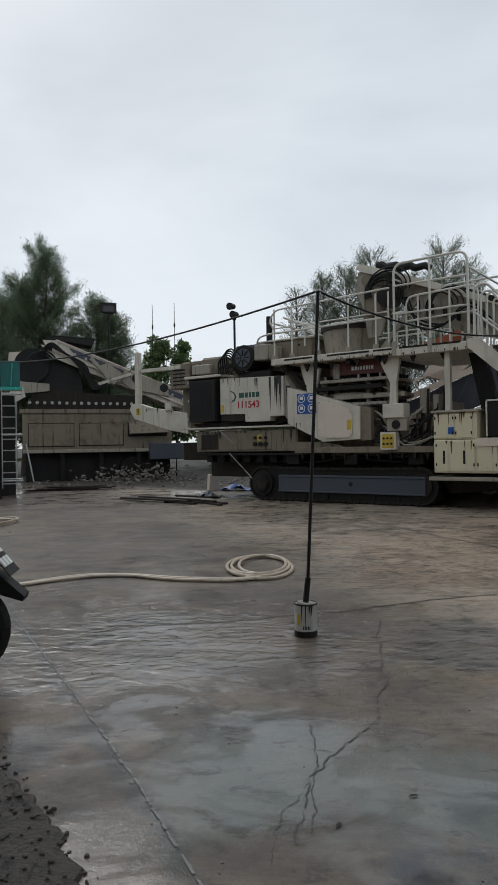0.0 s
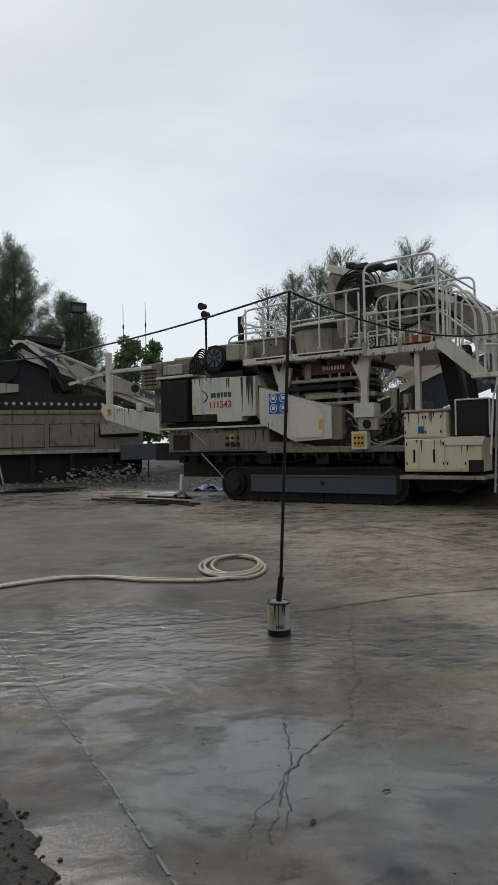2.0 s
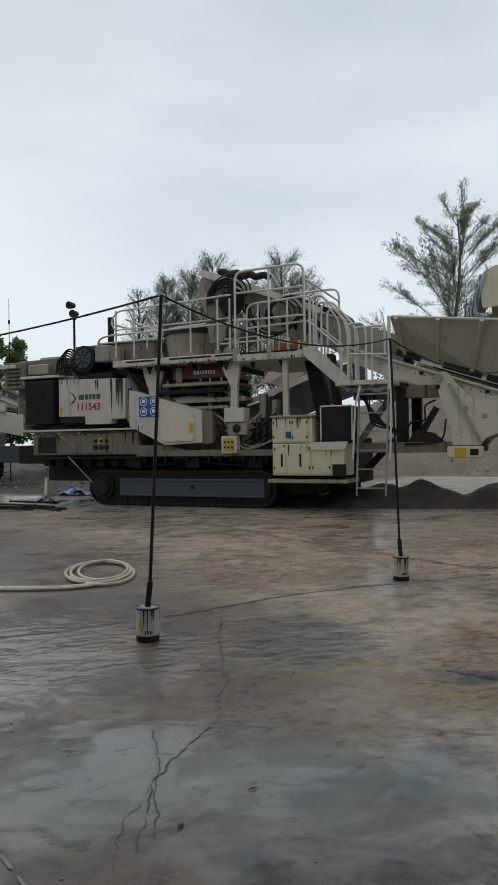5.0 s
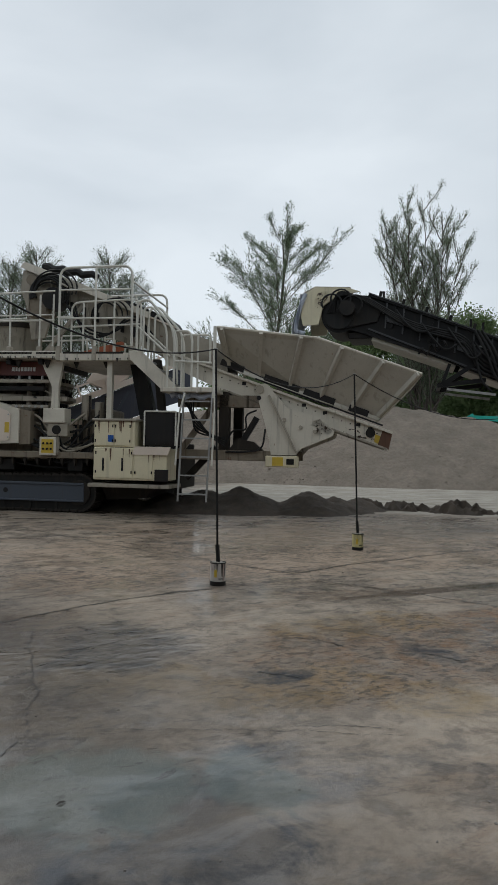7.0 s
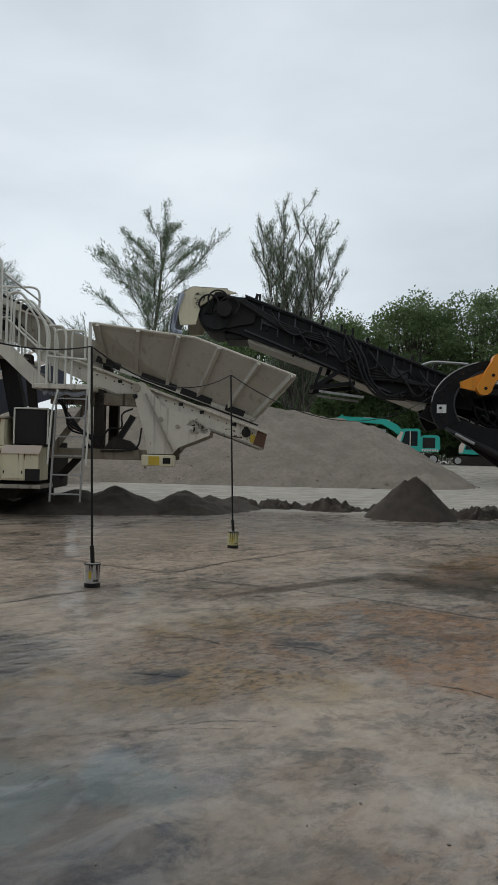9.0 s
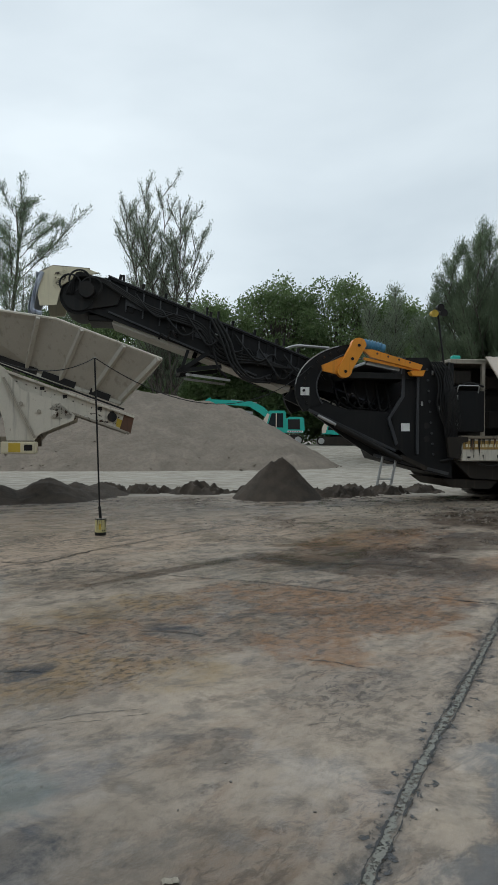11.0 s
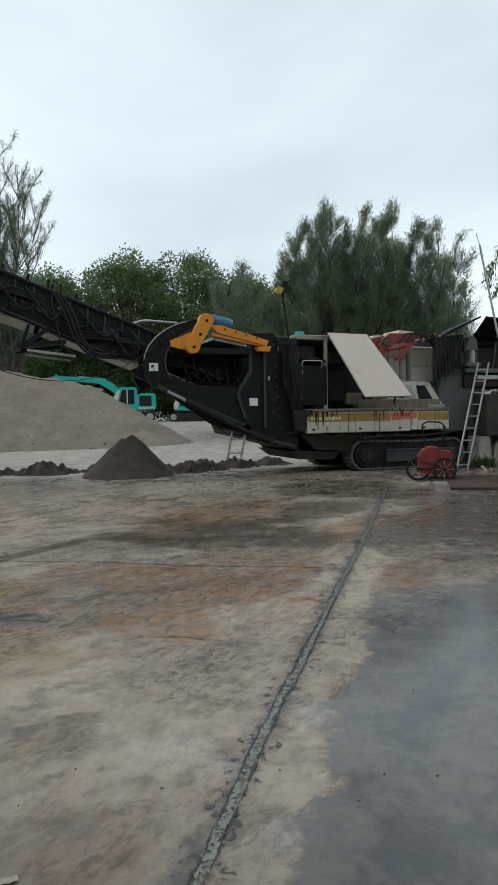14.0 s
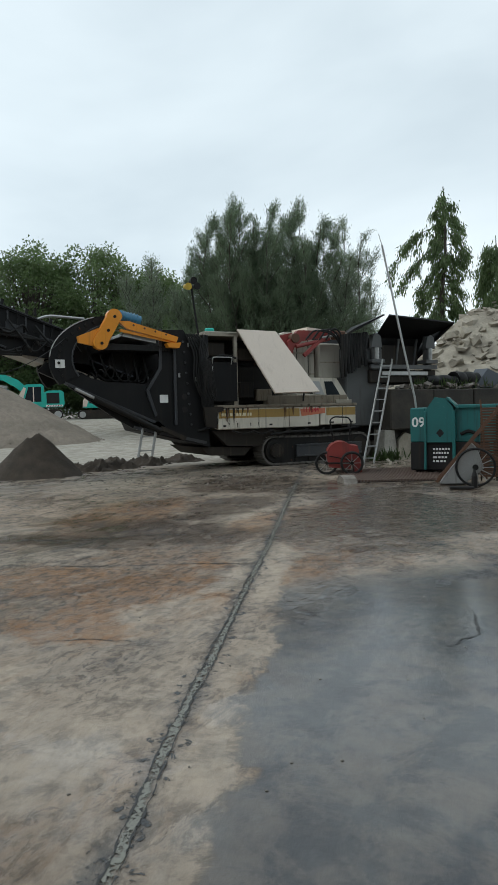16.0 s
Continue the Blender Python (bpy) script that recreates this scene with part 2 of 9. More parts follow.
def yard_material():
    """Wet slab: pale concrete, brown silt, dark damp, thin standing water; pale grit past the slab."""
    m = Nodes("wet_yard_concrete")
    sep = m.t.nodes.new("ShaderNodeSeparateXYZ")
    m.link(m.co, sep.inputs[0])
    X, Y = sep.outputs[0], sep.outputs[1]
    big = m.noise(0.35, 6, 0.6, distortion=0.7)
    mid = m.noise(1.1, 8, 0.66, distortion=0.5)
    streak = m.noise(1.0, 7, 0.62, (0.8, 2.2, 1), distortion=0.8)
    fine = m.noise(8, 8, 0.7)
    wisp = m.noise(3.2, 9, 0.74, distortion=0.4)
    grain = m.noise(90, 4, 0.6)

    def blob(cx, cy, rx, ry, ragged=1.7):
        dx = m.op("DIVIDE", m.op("SUBTRACT", X, cx), rx)
        dy = m.op("DIVIDE", m.op("SUBTRACT", Y, cy), ry)
        d = m.op("SQRT", m.op("ADD", m.op("MULTIPLY", dx, dx), m.op("MULTIPLY", dy, dy)), 0)
        d = m.op("ADD", d, m.op("MULTIPLY", m.op("SUBTRACT", mid, 0.5), ragged))
        d = m.op("ADD", d, m.op("MULTIPLY", m.op("SUBTRACT", wisp, 0.5), 1.1))
        return m.band(d, 1.15, 0.7)

    def union(*fields):
        out = fields[0]
        for f in fields[1:]:
            out = m.op("MAXIMUM", out, f)
        return out

    def stain(base, mask, col, lo=0.34, hi=0.62, least=0.35):
        return m.mix(m.op("MULTIPLY", mask, m.band(wisp, lo, hi, 1.0, least)), base, col)

    crust = m.noise(14, 9, 0.75, (0.8, 1.3, 1), distortion=0.6)
    pale = (0.44, 0.36, 0.28)
    slab = m.mix(m.band(big, 0.36, 0.64), pale, (0.30, 0.242, 0.19))
    # slab darkened to the west: wet concrete plus the screen's dark reflection
    west_dark = m.op("ADD", m.op("ADD", X, m.op("MULTIPLY", mid, 1.6)), m.op("MULTIPLY", m.op("MAXIMUM", m.op("SUBTRACT", Y, 5.5), 0.0), 0.36))
    west_dark = m.band(west_dark, 3.4, 1.2)
    # silt: warm drifts, then orange and ochre washes
    silt = union(m.band(streak, 0.5, 0.64, 0, 0.6), blob(8.2, 4.9, 2.2, 0.8), blob(5.2, 3.1, 1.7, 0.9), blob(2.6, 7.4, 1.6, 0.8), blob(-0.2, 5.7, 1.4, 0.5), blob(3.4, 3.9, 1.6, 0.9), blob(8.0, 1.5, 2.2, 1.1))
    slab = stain(slab, silt, m.mix(fine, (0.24, 0.125, 0.058), (0.15, 0.094, 0.056)))
    # pale brown over the far slab, brightened to carry its sky reflection
    pale_sheen = union(blob(4.2, 8.6, 3.2, 2.2), blob(8.0, 7.5, 2.6, 1.8), blob(6.0, 11.0, 3.0, 2.0))
    slab = m.mix(m.op("MULTIPLY", pale_sheen, 0.85), slab, (0.43, 0.325, 0.24))
    orange = union(blob(4.85, 3.4, 0.5, 1.3), blob(3.8, 2.75, 0.3, 0.5, 1.2), blob(9.0, 5.4, 0.8, 0.5, 1.2), blob(8.2, 5.0, 1.6, 0.7), blob(8.0, 2.9, 1.2, 0.5), blob(5.2, 2.6, 1.0, 0.35), blob(4.1, 2.8, 0.6, 0.3, 1.2), blob(6.0, 1.6, 0.8, 0.25, 1.2), blob(9.1, 2.6, 0.9, 0.5, 1.2))
    slab = stain(slab, m.op("MULTIPLY", orange, 0.8), (0.25, 0.12, 0.045), 0.34, 0.62, 0.6)
    ochre = union(blob(2.2, 3.55, 0.7, 0.35, 1.3), blob(1.3, 4.1, 0.6, 0.35, 1.3), blob(3.5, 4.6, 0.8, 0.4, 1.3), blob(2.9, 3.0, 0.4, 0.3, 1.3))
    slab = stain(slab, m.op("MULTIPLY", ochre, 0.6), (0.27, 0.185, 0.075))
    slab = m.mix(m.band(wisp, 0.48, 0.62, 0, 0.5), slab, (0.085, 0.073, 0.062))
    worn = m.op("MAXIMUM", m.op("MULTIPLY", silt, 0.9), m.band(big, 0.44, 0.62, 0.1, 0.9))
    slab = m.mix(m.op("MULTIPLY", m.band(crust, 0.5, 0.57, 0, 0.9), worn), slab, (0.055, 0.045, 0.038))
    slab = m.mix(m.op("MULTIPLY", m.band(crust, 0.45, 0.34, 0, 0.45), worn), slab, (0.36, 0.31, 0.25))
    slab = m.mix(m.band(fine, 0.42, 0.72, 0, 0.4), slab, (0.075, 0.06, 0.048))
    slab = m.mix(m.band(grain, 0.5, 0.8, 0, 0.35), slab, (0.33, 0.29, 0.24))
    west_dark = m.op("MULTIPLY", west_dark, m.band(wisp, 0.36, 0.6, 0.93, 0.72))
    slab = m.mix(west_dark, slab, m.mix(m.band(mid, 0.43, 0.57), (0.105, 0.083, 0.060), (0.028, 0.024, 0.021)))
    # soaked places: dark brown far off, blue-grey near by
    grime = union(blob(9.4, 3.9, 1.5, 0.6), blob(6.4, 4.5, 0.35, 1.1), blob(6.9, 3.6, 0.35, 0.9), blob(9.3, 1.5, 2.4, 1.5), blob(12.0, 2.2, 2.0, 1.6), blob(7.3, 3.9, 0.7, 1.4), blob(5.1, 5.45, 1.2, 0.14), blob(12.3, 4.6, 1.6, 1.4), blob(7.9, 2.3, 0.9, 0.7))
    slab = stain(slab, m.op("MULTIPLY", grime, 0.95), m.mix(fine, (0.04, 0.027, 0.018), (0.09, 0.055, 0.032)), 0.34, 0.62, 0.72)
    soaked = union(m.band(m.noise(0.8, 8, 0.68, (1, 1.6, 1), distortion=1.0), 0.56, 0.64, 0, 0.8), blob(1.55, 4.75, 0.5, 0.6), blob(1.05, 2.6, 0.35, 0.35), blob(0.9, 2.1, 0.6, 0.3), blob(1.5, 2.75, 0.3, 0.2), blob(2.2, 3.72, 0.25, 0.12), blob(3.45, 3.7, 0.2, 0.3))
    slab = stain(slab, soaked, m.mix(m.band(wisp, 0.4, 0.65), (0.032, 0.035, 0.042), (0.085, 0.087, 0.092)), 0.34, 0.58, 0.4)
    # the long puddle beside the east seam; its blue-grey base paints in reflected sky
    below = m.op("SUBTRACT", m.op("ADD", m.op("MULTIPLY", X, 0.262), 0.62), Y)
    below = m.op("ADD", below, m.op("ADD", m.op("MULTIPLY", m.op("SUBTRACT", mid, 0.5), 0.7), m.op("MULTIPLY", m.op("SUBTRACT", wisp, 0.5), 0.6)))
    reach = m.op("ADD", m.op("ADD", X, m.op("MULTIPLY", Y, 0.85)), m.op("MULTIPLY", m.op("SUBTRACT", mid, 0.5), 2.0))
    tarn = m.op("MULTIPLY", m.band(below, 0.24, 0.38), m.band(reach, 7.2, 6.3))
    slab = stain(slab, m.op("MULTIPLY", tarn, 0.92), m.mix(m.band(mid, 0.40, 0.60), (0.016, 0.02, 0.028), (0.06, 0.068, 0.074)), 0.42, 0.68, 0.5)
    teal = union(blob(0.8, 2.8, 0.55, 0.4), blob(1.4, 2.6, 0.25, 0.35), blob(0.0, 3.0, 0.5, 0.6))
    slab = m.mix(m.op("MULTIPLY", teal, 0.55), slab, (0.145, 0.175, 0.16))
    # dirt beside the two slab joints
    east = m.op("ABSOLUTE", m.op("SUBTRACT", m.op("SUBTRACT", Y, m.op("MULTIPLY", X, 0.262)), 0.62), 0)
    west = m.op("ABSOLUTE", m.op("ADD", m.op("ADD", X, 0.3), m.op("MULTIPLY", m.op("SUBTRACT", Y, 2.41), 0.505)), 0)
    joint = m.op("ADD", m.op("MINIMUM", east, west), m.op("MULTIPLY", m.op("SUBTRACT", wisp, 0.5), 0.5))
    slab = m.mix(m.band(joint, 0.1, -0.02, 0, 0.8), slab, (0.06, 0.06, 0.06))
    fleck = m.noise(4.6, 9, 0.74, (0.75, 1.35, 1), distortion=0.5)
    flecks = m.op("MULTIPLY", m.band(fleck, 0.555, 0.60, 0, 0.8), m.band(big, 0.35, 0.6, 0.35, 1.0))
    calm = m.op("MAXIMUM", tarn, blob(2.7, 2.1, 2.2, 1.2))
    flecks = m.op("MULTIPLY", flecks, m.band(calm, 0, 1, 1.0, 0.25))
    slab = m.mix(flecks, slab, (0.034, 0.029, 0.025))
    slab = m.mix(m.op("MULTIPLY", m.band(fleck, 0.44, 0.39, 0, 0.45), m.band(m.op("MAXIMUM", tarn, west_dark), 0, 0.8, 1.0, 0.08)), slab, (0.34, 0.29, 0.235))
    # past the slab: across = along the normal of the row of mounds, along = along the machines
    across = m.op("ADD", m.op("MULTIPLY", X, 0.66), m.op("MULTIPLY", Y, 0.75))
    along = m.op("ADD", m.op("MULTIPLY", X, 0.75), m.op("MULTIPLY", Y, -0.66))
    edge = m.op("ADD", across, m.op("MULTIPLY", m.op("SUBTRACT", mid, 0.5), 2.0))
    grit = m.op("MULTIPLY", m.band(edge, 16.2, 17.4), m.band(along, -9.5, -6.5))
    mud = m.op("MULTIPLY", m.band(edge, 14.2, 16.0), m.band(along, -7.5, -10.0))
    gritc = m.mix(m.band(m.noise(1.6, 6, 0.7, (0.5, 1.5, 1)), 0.35, 0.65), (0.46, 0.425, 0.37), (0.27, 0.245, 0.205))
    gritc = m.mix(m.band(fine, 0.35, 0.75, 0, 0.5), gritc, (0.22, 0.2, 0.165))
    mudc = m.mix(m.band(fine, 0.3, 0.7), (0.075, 0.066, 0.056), (0.035, 0.031, 0.027))
    c = m.mix(grit, slab, gritc)
    c = m.mix(mud, c, mudc)
    dry = m.op("MAXIMUM", grit, m.op("MULTIPLY", mud, 0.8))
    # rain film: a smooth clear coat, thick where water stands, thin on the pale slab
    pool = union(m.band(m.op("ADD", m.noise(0.5, 6, 0.62, distortion=0.6), m.op("MULTIPLY", m.op("SUBTRACT", wisp, 0.5), 0.35)), 0.44, 0.54), tarn, blob(-0.6, 3.2, 1.3, 1.6), blob(0.4, 4.2, 1.4, 1.2), blob(-0.6, 5.6, 1.6, 1.2), blob(1.55, 4.75, 0.6, 0.6), blob(4.6, 9.7, 1.6, 1.4), blob(1.2, 2.6, 1.0, 0.6), blob(1.9, 3.3, 0.5, 0.3), blob(9.3, 1.5, 2.8, 1.6), blob(12.0, 2.5, 2.4, 1.8), blob(7.5, 4.4, 1.4, 1.6))
    matt = m.op("MAXIMUM", blob(3.6, 2.2, 1.5, 0.8), m.op("MULTIPLY", m.band(crust, 0.54, 0.64), 0.35))
    film = m.op("MULTIPLY", m.band(pool, 0, 1, 0.42, 1.0), m.band(matt, 0, 1, 1.0, 0.55))
    film = m.op("MULTIPLY", film, m.band(dry, 0, 0.8, 1.0, 0.0))
    flow = union(blob(-0.7, 4.9, 1.9, 1.2), blob(1.5, 4.8, 0.9, 0.7), blob(9.5, 1.2, 3.4, 2.0), blob(5.2, 1.4, 0.7, 0.3))
    patch = m.noise(1.9, 8, 0.7, (0.8, 1.3, 1), distortion=0.7)
    patch = m.band(patch, 0.42, 0.56, 0.22, 1.0)
    film = m.op("MULTIPLY", film, m.op("MAXIMUM", m.op("MAXIMUM", patch, tarn), flow))
    film = m.op("MULTIPLY", film, m.band(blob(-4.5, 12.5, 5.0, 5.0), 0, 1, 1.0, 0.45))
    m.link(film, m.bsdf.inputs["Coat Weight"])
    m.link(m.op("ADD", m.band(pool, 0, 1, 0.16, 0.035), m.op("MULTIPLY", matt, 0.12)), m.bsdf.inputs["Coat Roughness"])
    m.bsdf.inputs["Coat IOR"].default_value = 1.4
    ripple = m.noise(7, 2.5, 0.5, (0.8, 1.25, 1), distortion=0.8)
    lap = m.noise(2.6, 2, 0.5, (0.7, 1.6, 1), distortion=0.5)
    waves = m.op("MULTIPLY", m.op("ADD", ripple, m.op("MULTIPLY", lap, 0.9)), m.band(flow, 0, 1, 0.16, 1.5))
    waves = m.op("ADD", waves, m.op("MULTIPLY", m.op("ADD", fine, m.op("MULTIPLY", crust, 0.5)), m.band(pool, 0, 1, 0.34, 0.13)))
    wet_bump = m.t.nodes.new("ShaderNodeBump")
    wet_bump.inputs["Strength"].default_value = 1.0
    wet_bump.inputs["Distance"].default_value = 0.010
    m.link(waves, wet_bump.inputs["Height"])
    m.link(wet_bump.outputs[0], m.bsdf.inputs["Coat Normal"])
    relief = m.op("ADD", m.op("MULTIPLY", mid, 0.7), m.op("ADD", m.op("MULTIPLY", fine, 0.55), m.op("MULTIPLY", grain, 0.12)))
    relief = m.op("ADD", relief, m.op("MULTIPLY", crust, 0.4))
    m.bump(relief, 0.6, 0.03)
    m.bsdf.inputs["Specular IOR Level"].default_value = 0.2
    return m.done(c, m.op("ADD", m.band(pool, 0, 1, 0.5, 0.4), m.op("MULTIPLY", dry, 0.4)))


YARD = yard_material()


def broken(name, col, cover=0.5, grain=11):
    """A stain or filler that has worn away in patches."""
    m = Nodes(name)
    n = m.noise(grain, 8, 0.72, distortion=0.5)
    m.done(m.mix(m.noise(40, 4), col, tuple(v * 0.5 for v in col)), 0.35)
    clear = m.t.nodes.new("ShaderNodeBsdfTransparent")
    both = m.t.nodes.new("ShaderNodeMixShader")
    m.link(m.band(n, 0.62 - 0.25 * cover, 0.68 - 0.25 * cover), both.inputs[0])
    m.link(clear.outputs[0], both.inputs[1])
    m.link(m.bsdf.outputs[0], both.inputs[2])
    m.link(both.outputs[0], m.t.nodes["Material Output"].inputs["Surface"])
    return m.mat


RUST_SPOTS = broken("rust_speckle", (0.06, 0.03, 0.018), 0.35)
RUST_PALE = coated("worn_rusty_ridges", (0.11, 0.075, 0.06), 0.5, dirt=(0.05, 0.03, 0.02), dirty=0.5)


# ---- mesh helpers ----
def box(bm, x0, x1, y0, y1, z0, z1):
    m = Matrix.LocRotScale(((x0 + x1) / 2, (y0 + y1) / 2, (z0 + z1) / 2), None, (abs(x1 - x0), abs(y1 - y0), abs(z1 - z0)))
    bmesh.ops.create_cube(bm, size=1, matrix=m)


def prism(bm, poly, y0, y1):
    """A plate of outline (x, z), from depth y0 to y1."""
    a = [bm.verts.new((x, y0, z)) for x, z in poly]
    b = [bm.verts.new((x, y1, z)) for x, z in poly]
    bm.faces.new(a)
    bm.faces.new(b[::-1])
    for i in range(len(poly)):
        j = (i + 1) % len(poly)
        bm.faces.new((a[j], a[i], b[i], b[j]))


def sheet(bm, pts, t):
    """A flat plate through the corner points pts, t thick."""
    p = [Vector(q) for q in pts]
    n = (p[1] - p[0]).cross(p[2] - p[0]).normalized() * t
    a = [bm.verts.new(q) for q in p]
    b = [bm.verts.new(q + n) for q in p]
    bm.faces.new(a[::-1])
    bm.faces.new(b)
    for i in range(len(p)):
        j = (i + 1) % len(p)
        bm.faces.new((a[i], a[j], b[j], b[i]))


def bar(bm, a, b, w, h):
    """A square bar from a to b: w wide, h high."""
    a, b = Vector(a), Vector(b)
    d = b - a
    x = d.normalized()
    up = Vector((0, 0, 1)) if abs(x.z) < 0.98 else Vector((0, 1, 0))
    y = up.cross(x).normalized()
    z = x.cross(y)
    r = Matrix((x, y, z)).transposed().to_4x4()
    bmesh.ops.create_cube(bm, size=1, matrix=Matrix.Translation((a + b) / 2) @ r @ Matrix.Diagonal((d.length, w, h, 1)))


def tube(bm, pts, r, n=8, r2=None):
    """A round bar along a line of points; r2: the radius at its end."""
    p = [Vector(q) for q in pts]
    rings, ref = [], None
    for i, q in enumerate(p):
        d = (p[min(i + 1, len(p) - 1)] - p[max(i - 1, 0)]).normalized()
        if ref is None:
            ref = d.orthogonal().normalized()
        ref = (ref - d * ref.dot(d)).normalized()
        side = d.cross(ref)
        rad = r if r2 is None else r + (r2 - r) * i / max(1, len(p) - 1)
        rings.append([bm.verts.new(q + (ref * math.cos(k * math.tau / n) + side * math.sin(k * math.tau / n)) * rad) for k in range(n)])
    for a, b in zip(rings, rings[1:]):
        for k in range(n):
            bm.faces.new((a[k], a[(k + 1) % n], b[(k + 1) % n], b[k]))
    bm.faces.new(rings[0][::-1])
    bm.faces.new(rings[-1])


def cyl(bm, a, b, r, n=20, r2=None):
    tube(bm, [a, b], r, n, r2)


def arc(cx, cz, r, a0, a1, n=10, rz=None):
    rz = r if rz is None else rz
    return [(cx + r * math.cos(radians(a0 + (a1 - a0) * i / n)), cz + rz * math.sin(radians(a0 + (a1 - a0) * i / n))) for i in range(n + 1)]


def sag(a, b, drop, n=14):
    a, b = Vector(a), Vector(b)
    return [a.lerp(b, i / n) - Vector((0, 0, 4 * drop * (i / n) * (1 - i / n))) for i in range(n + 1)]


def rounded(pts, r, n=4):
    """A line of points with its corners rounded off."""
    p = [Vector(q) for q in pts]
    out = [p[0]]
    for a, b, c in zip(p, p[1:], p[2:]):
        d, e = (a - b).normalized(), (c - b).normalized()
        k = min(r, (a - b).length * 0.45, (c - b).length * 0.45)
        s, f = b + d * k, b + e * k
        for i in range(n + 1):
            t = i / n
            out.append(s * (1 - t) ** 2 + b * 2 * t * (1 - t) + f * t * t)
    return out + [p[-1]]


def finish(bm, name, mat, bevel=0.0):
    if bevel:
        edges = [e for e in bm.edges if len(e.link_faces) == 2 and e.calc_face_angle(0) > 0.6]
        bmesh.ops.bevel(bm, geom=edges, offset=bevel, segments=1, affect="EDGES", clamp_overlap=True)
    bmesh.ops.recalc_face_normals(bm, faces=bm.faces)
    me = bpy.data.meshes.new(name)
    bm.to_mesh(me)
    bm.free()
    me.materials.append(mat)
    me.shade_smooth()
    me.set_sharp_from_angle(angle=radians(35))
    return me


def part(name, bm, mat, parent, label="", bevel=0.0):
    ob = new(name, finish(bm, name, mat, bevel))
    ob.parent = parent
    if label:
        ob["label"] = label
    return ob


def made(mat, parent, name, fn, *args, bevel=0.0, label="", **kw):
    """One mesh part from one shape function."""
    bm = bmesh.new()
    fn(bm, *args, **kw)
    return part(name, bm, mat, parent, label, bevel)


def thing(name, m, label, category, group=""):
    ob = new(name)
    ob.empty_display_size = 0.2
    ob.matrix_world = m
    return tagged(ob, label, category, group)


def single(name, bm, mat, label, category, m=None, group="", kind="", bevel=0.0):
    ob = new(name, finish(bm, name, mat, bevel))
    if m is not None:
        ob.matrix_world = m
    return tagged(ob, label, category, group, kind)


def lettering(text, size, mat, parent, name, x, y, z, rz=0.0, tilt=90.0):
    cu = bpy.data.curves.new(name, "FONT")
    cu.offset = size * 0.025
    cu.body, cu.size, cu.extrude, cu.align_x, cu.align_y = text, size, 0.002, "LEFT", "BOTTOM"
    tmp = new(name, cu)
    bpy.context.view_layer.update()
    me = bpy.data.meshes.new_from_object(tmp.evaluated_get(bpy.context.evaluated_depsgraph_get()))
    bpy.data.objects.remove(tmp)
    me.materials.clear()
    me.materials.append(mat)
    ob = new(name, me)
    ob.parent = parent
    ob.matrix_local = pose(x, y, z, tilt, 0, rz)
    return ob


def ground_height(x, y):
    d = math.hypot(x, y)
    t = min(1.0, max(0.0, (d - 37.0) / 18.0))
    return 0.9 * t * t * (3 - 2 * t)


# ---- ground: one sheet out to the horizon ----
def build_ground():
    bm = bmesh.new()
    radii = [0.6 * 1.085 ** i for i in range(100)]
    radii = [r for r in radii if r < 2500] + [3000]
    n = 96
    centre = bm.verts.new((0, 0, 0))
    rings = []
    for r in radii:
        rings.append([bm.verts.new((r * math.cos(k * math.tau / n), r * math.sin(k * math.tau / n), ground_height(r, 0))) for k in range(n)])
    for k in range(n):
        bm.faces.new((centre, rings[0][k], rings[0][(k + 1) % n]))
    for a, b in zip(rings, rings[1:]):
        for k in range(n):
            bm.faces.new((a[k], b[k], b[(k + 1) % n], a[(k + 1) % n]))
    single("ground", bm, YARD, "wet concrete yard with silt stains and puddles", "ground", kind="structure")


build_ground()


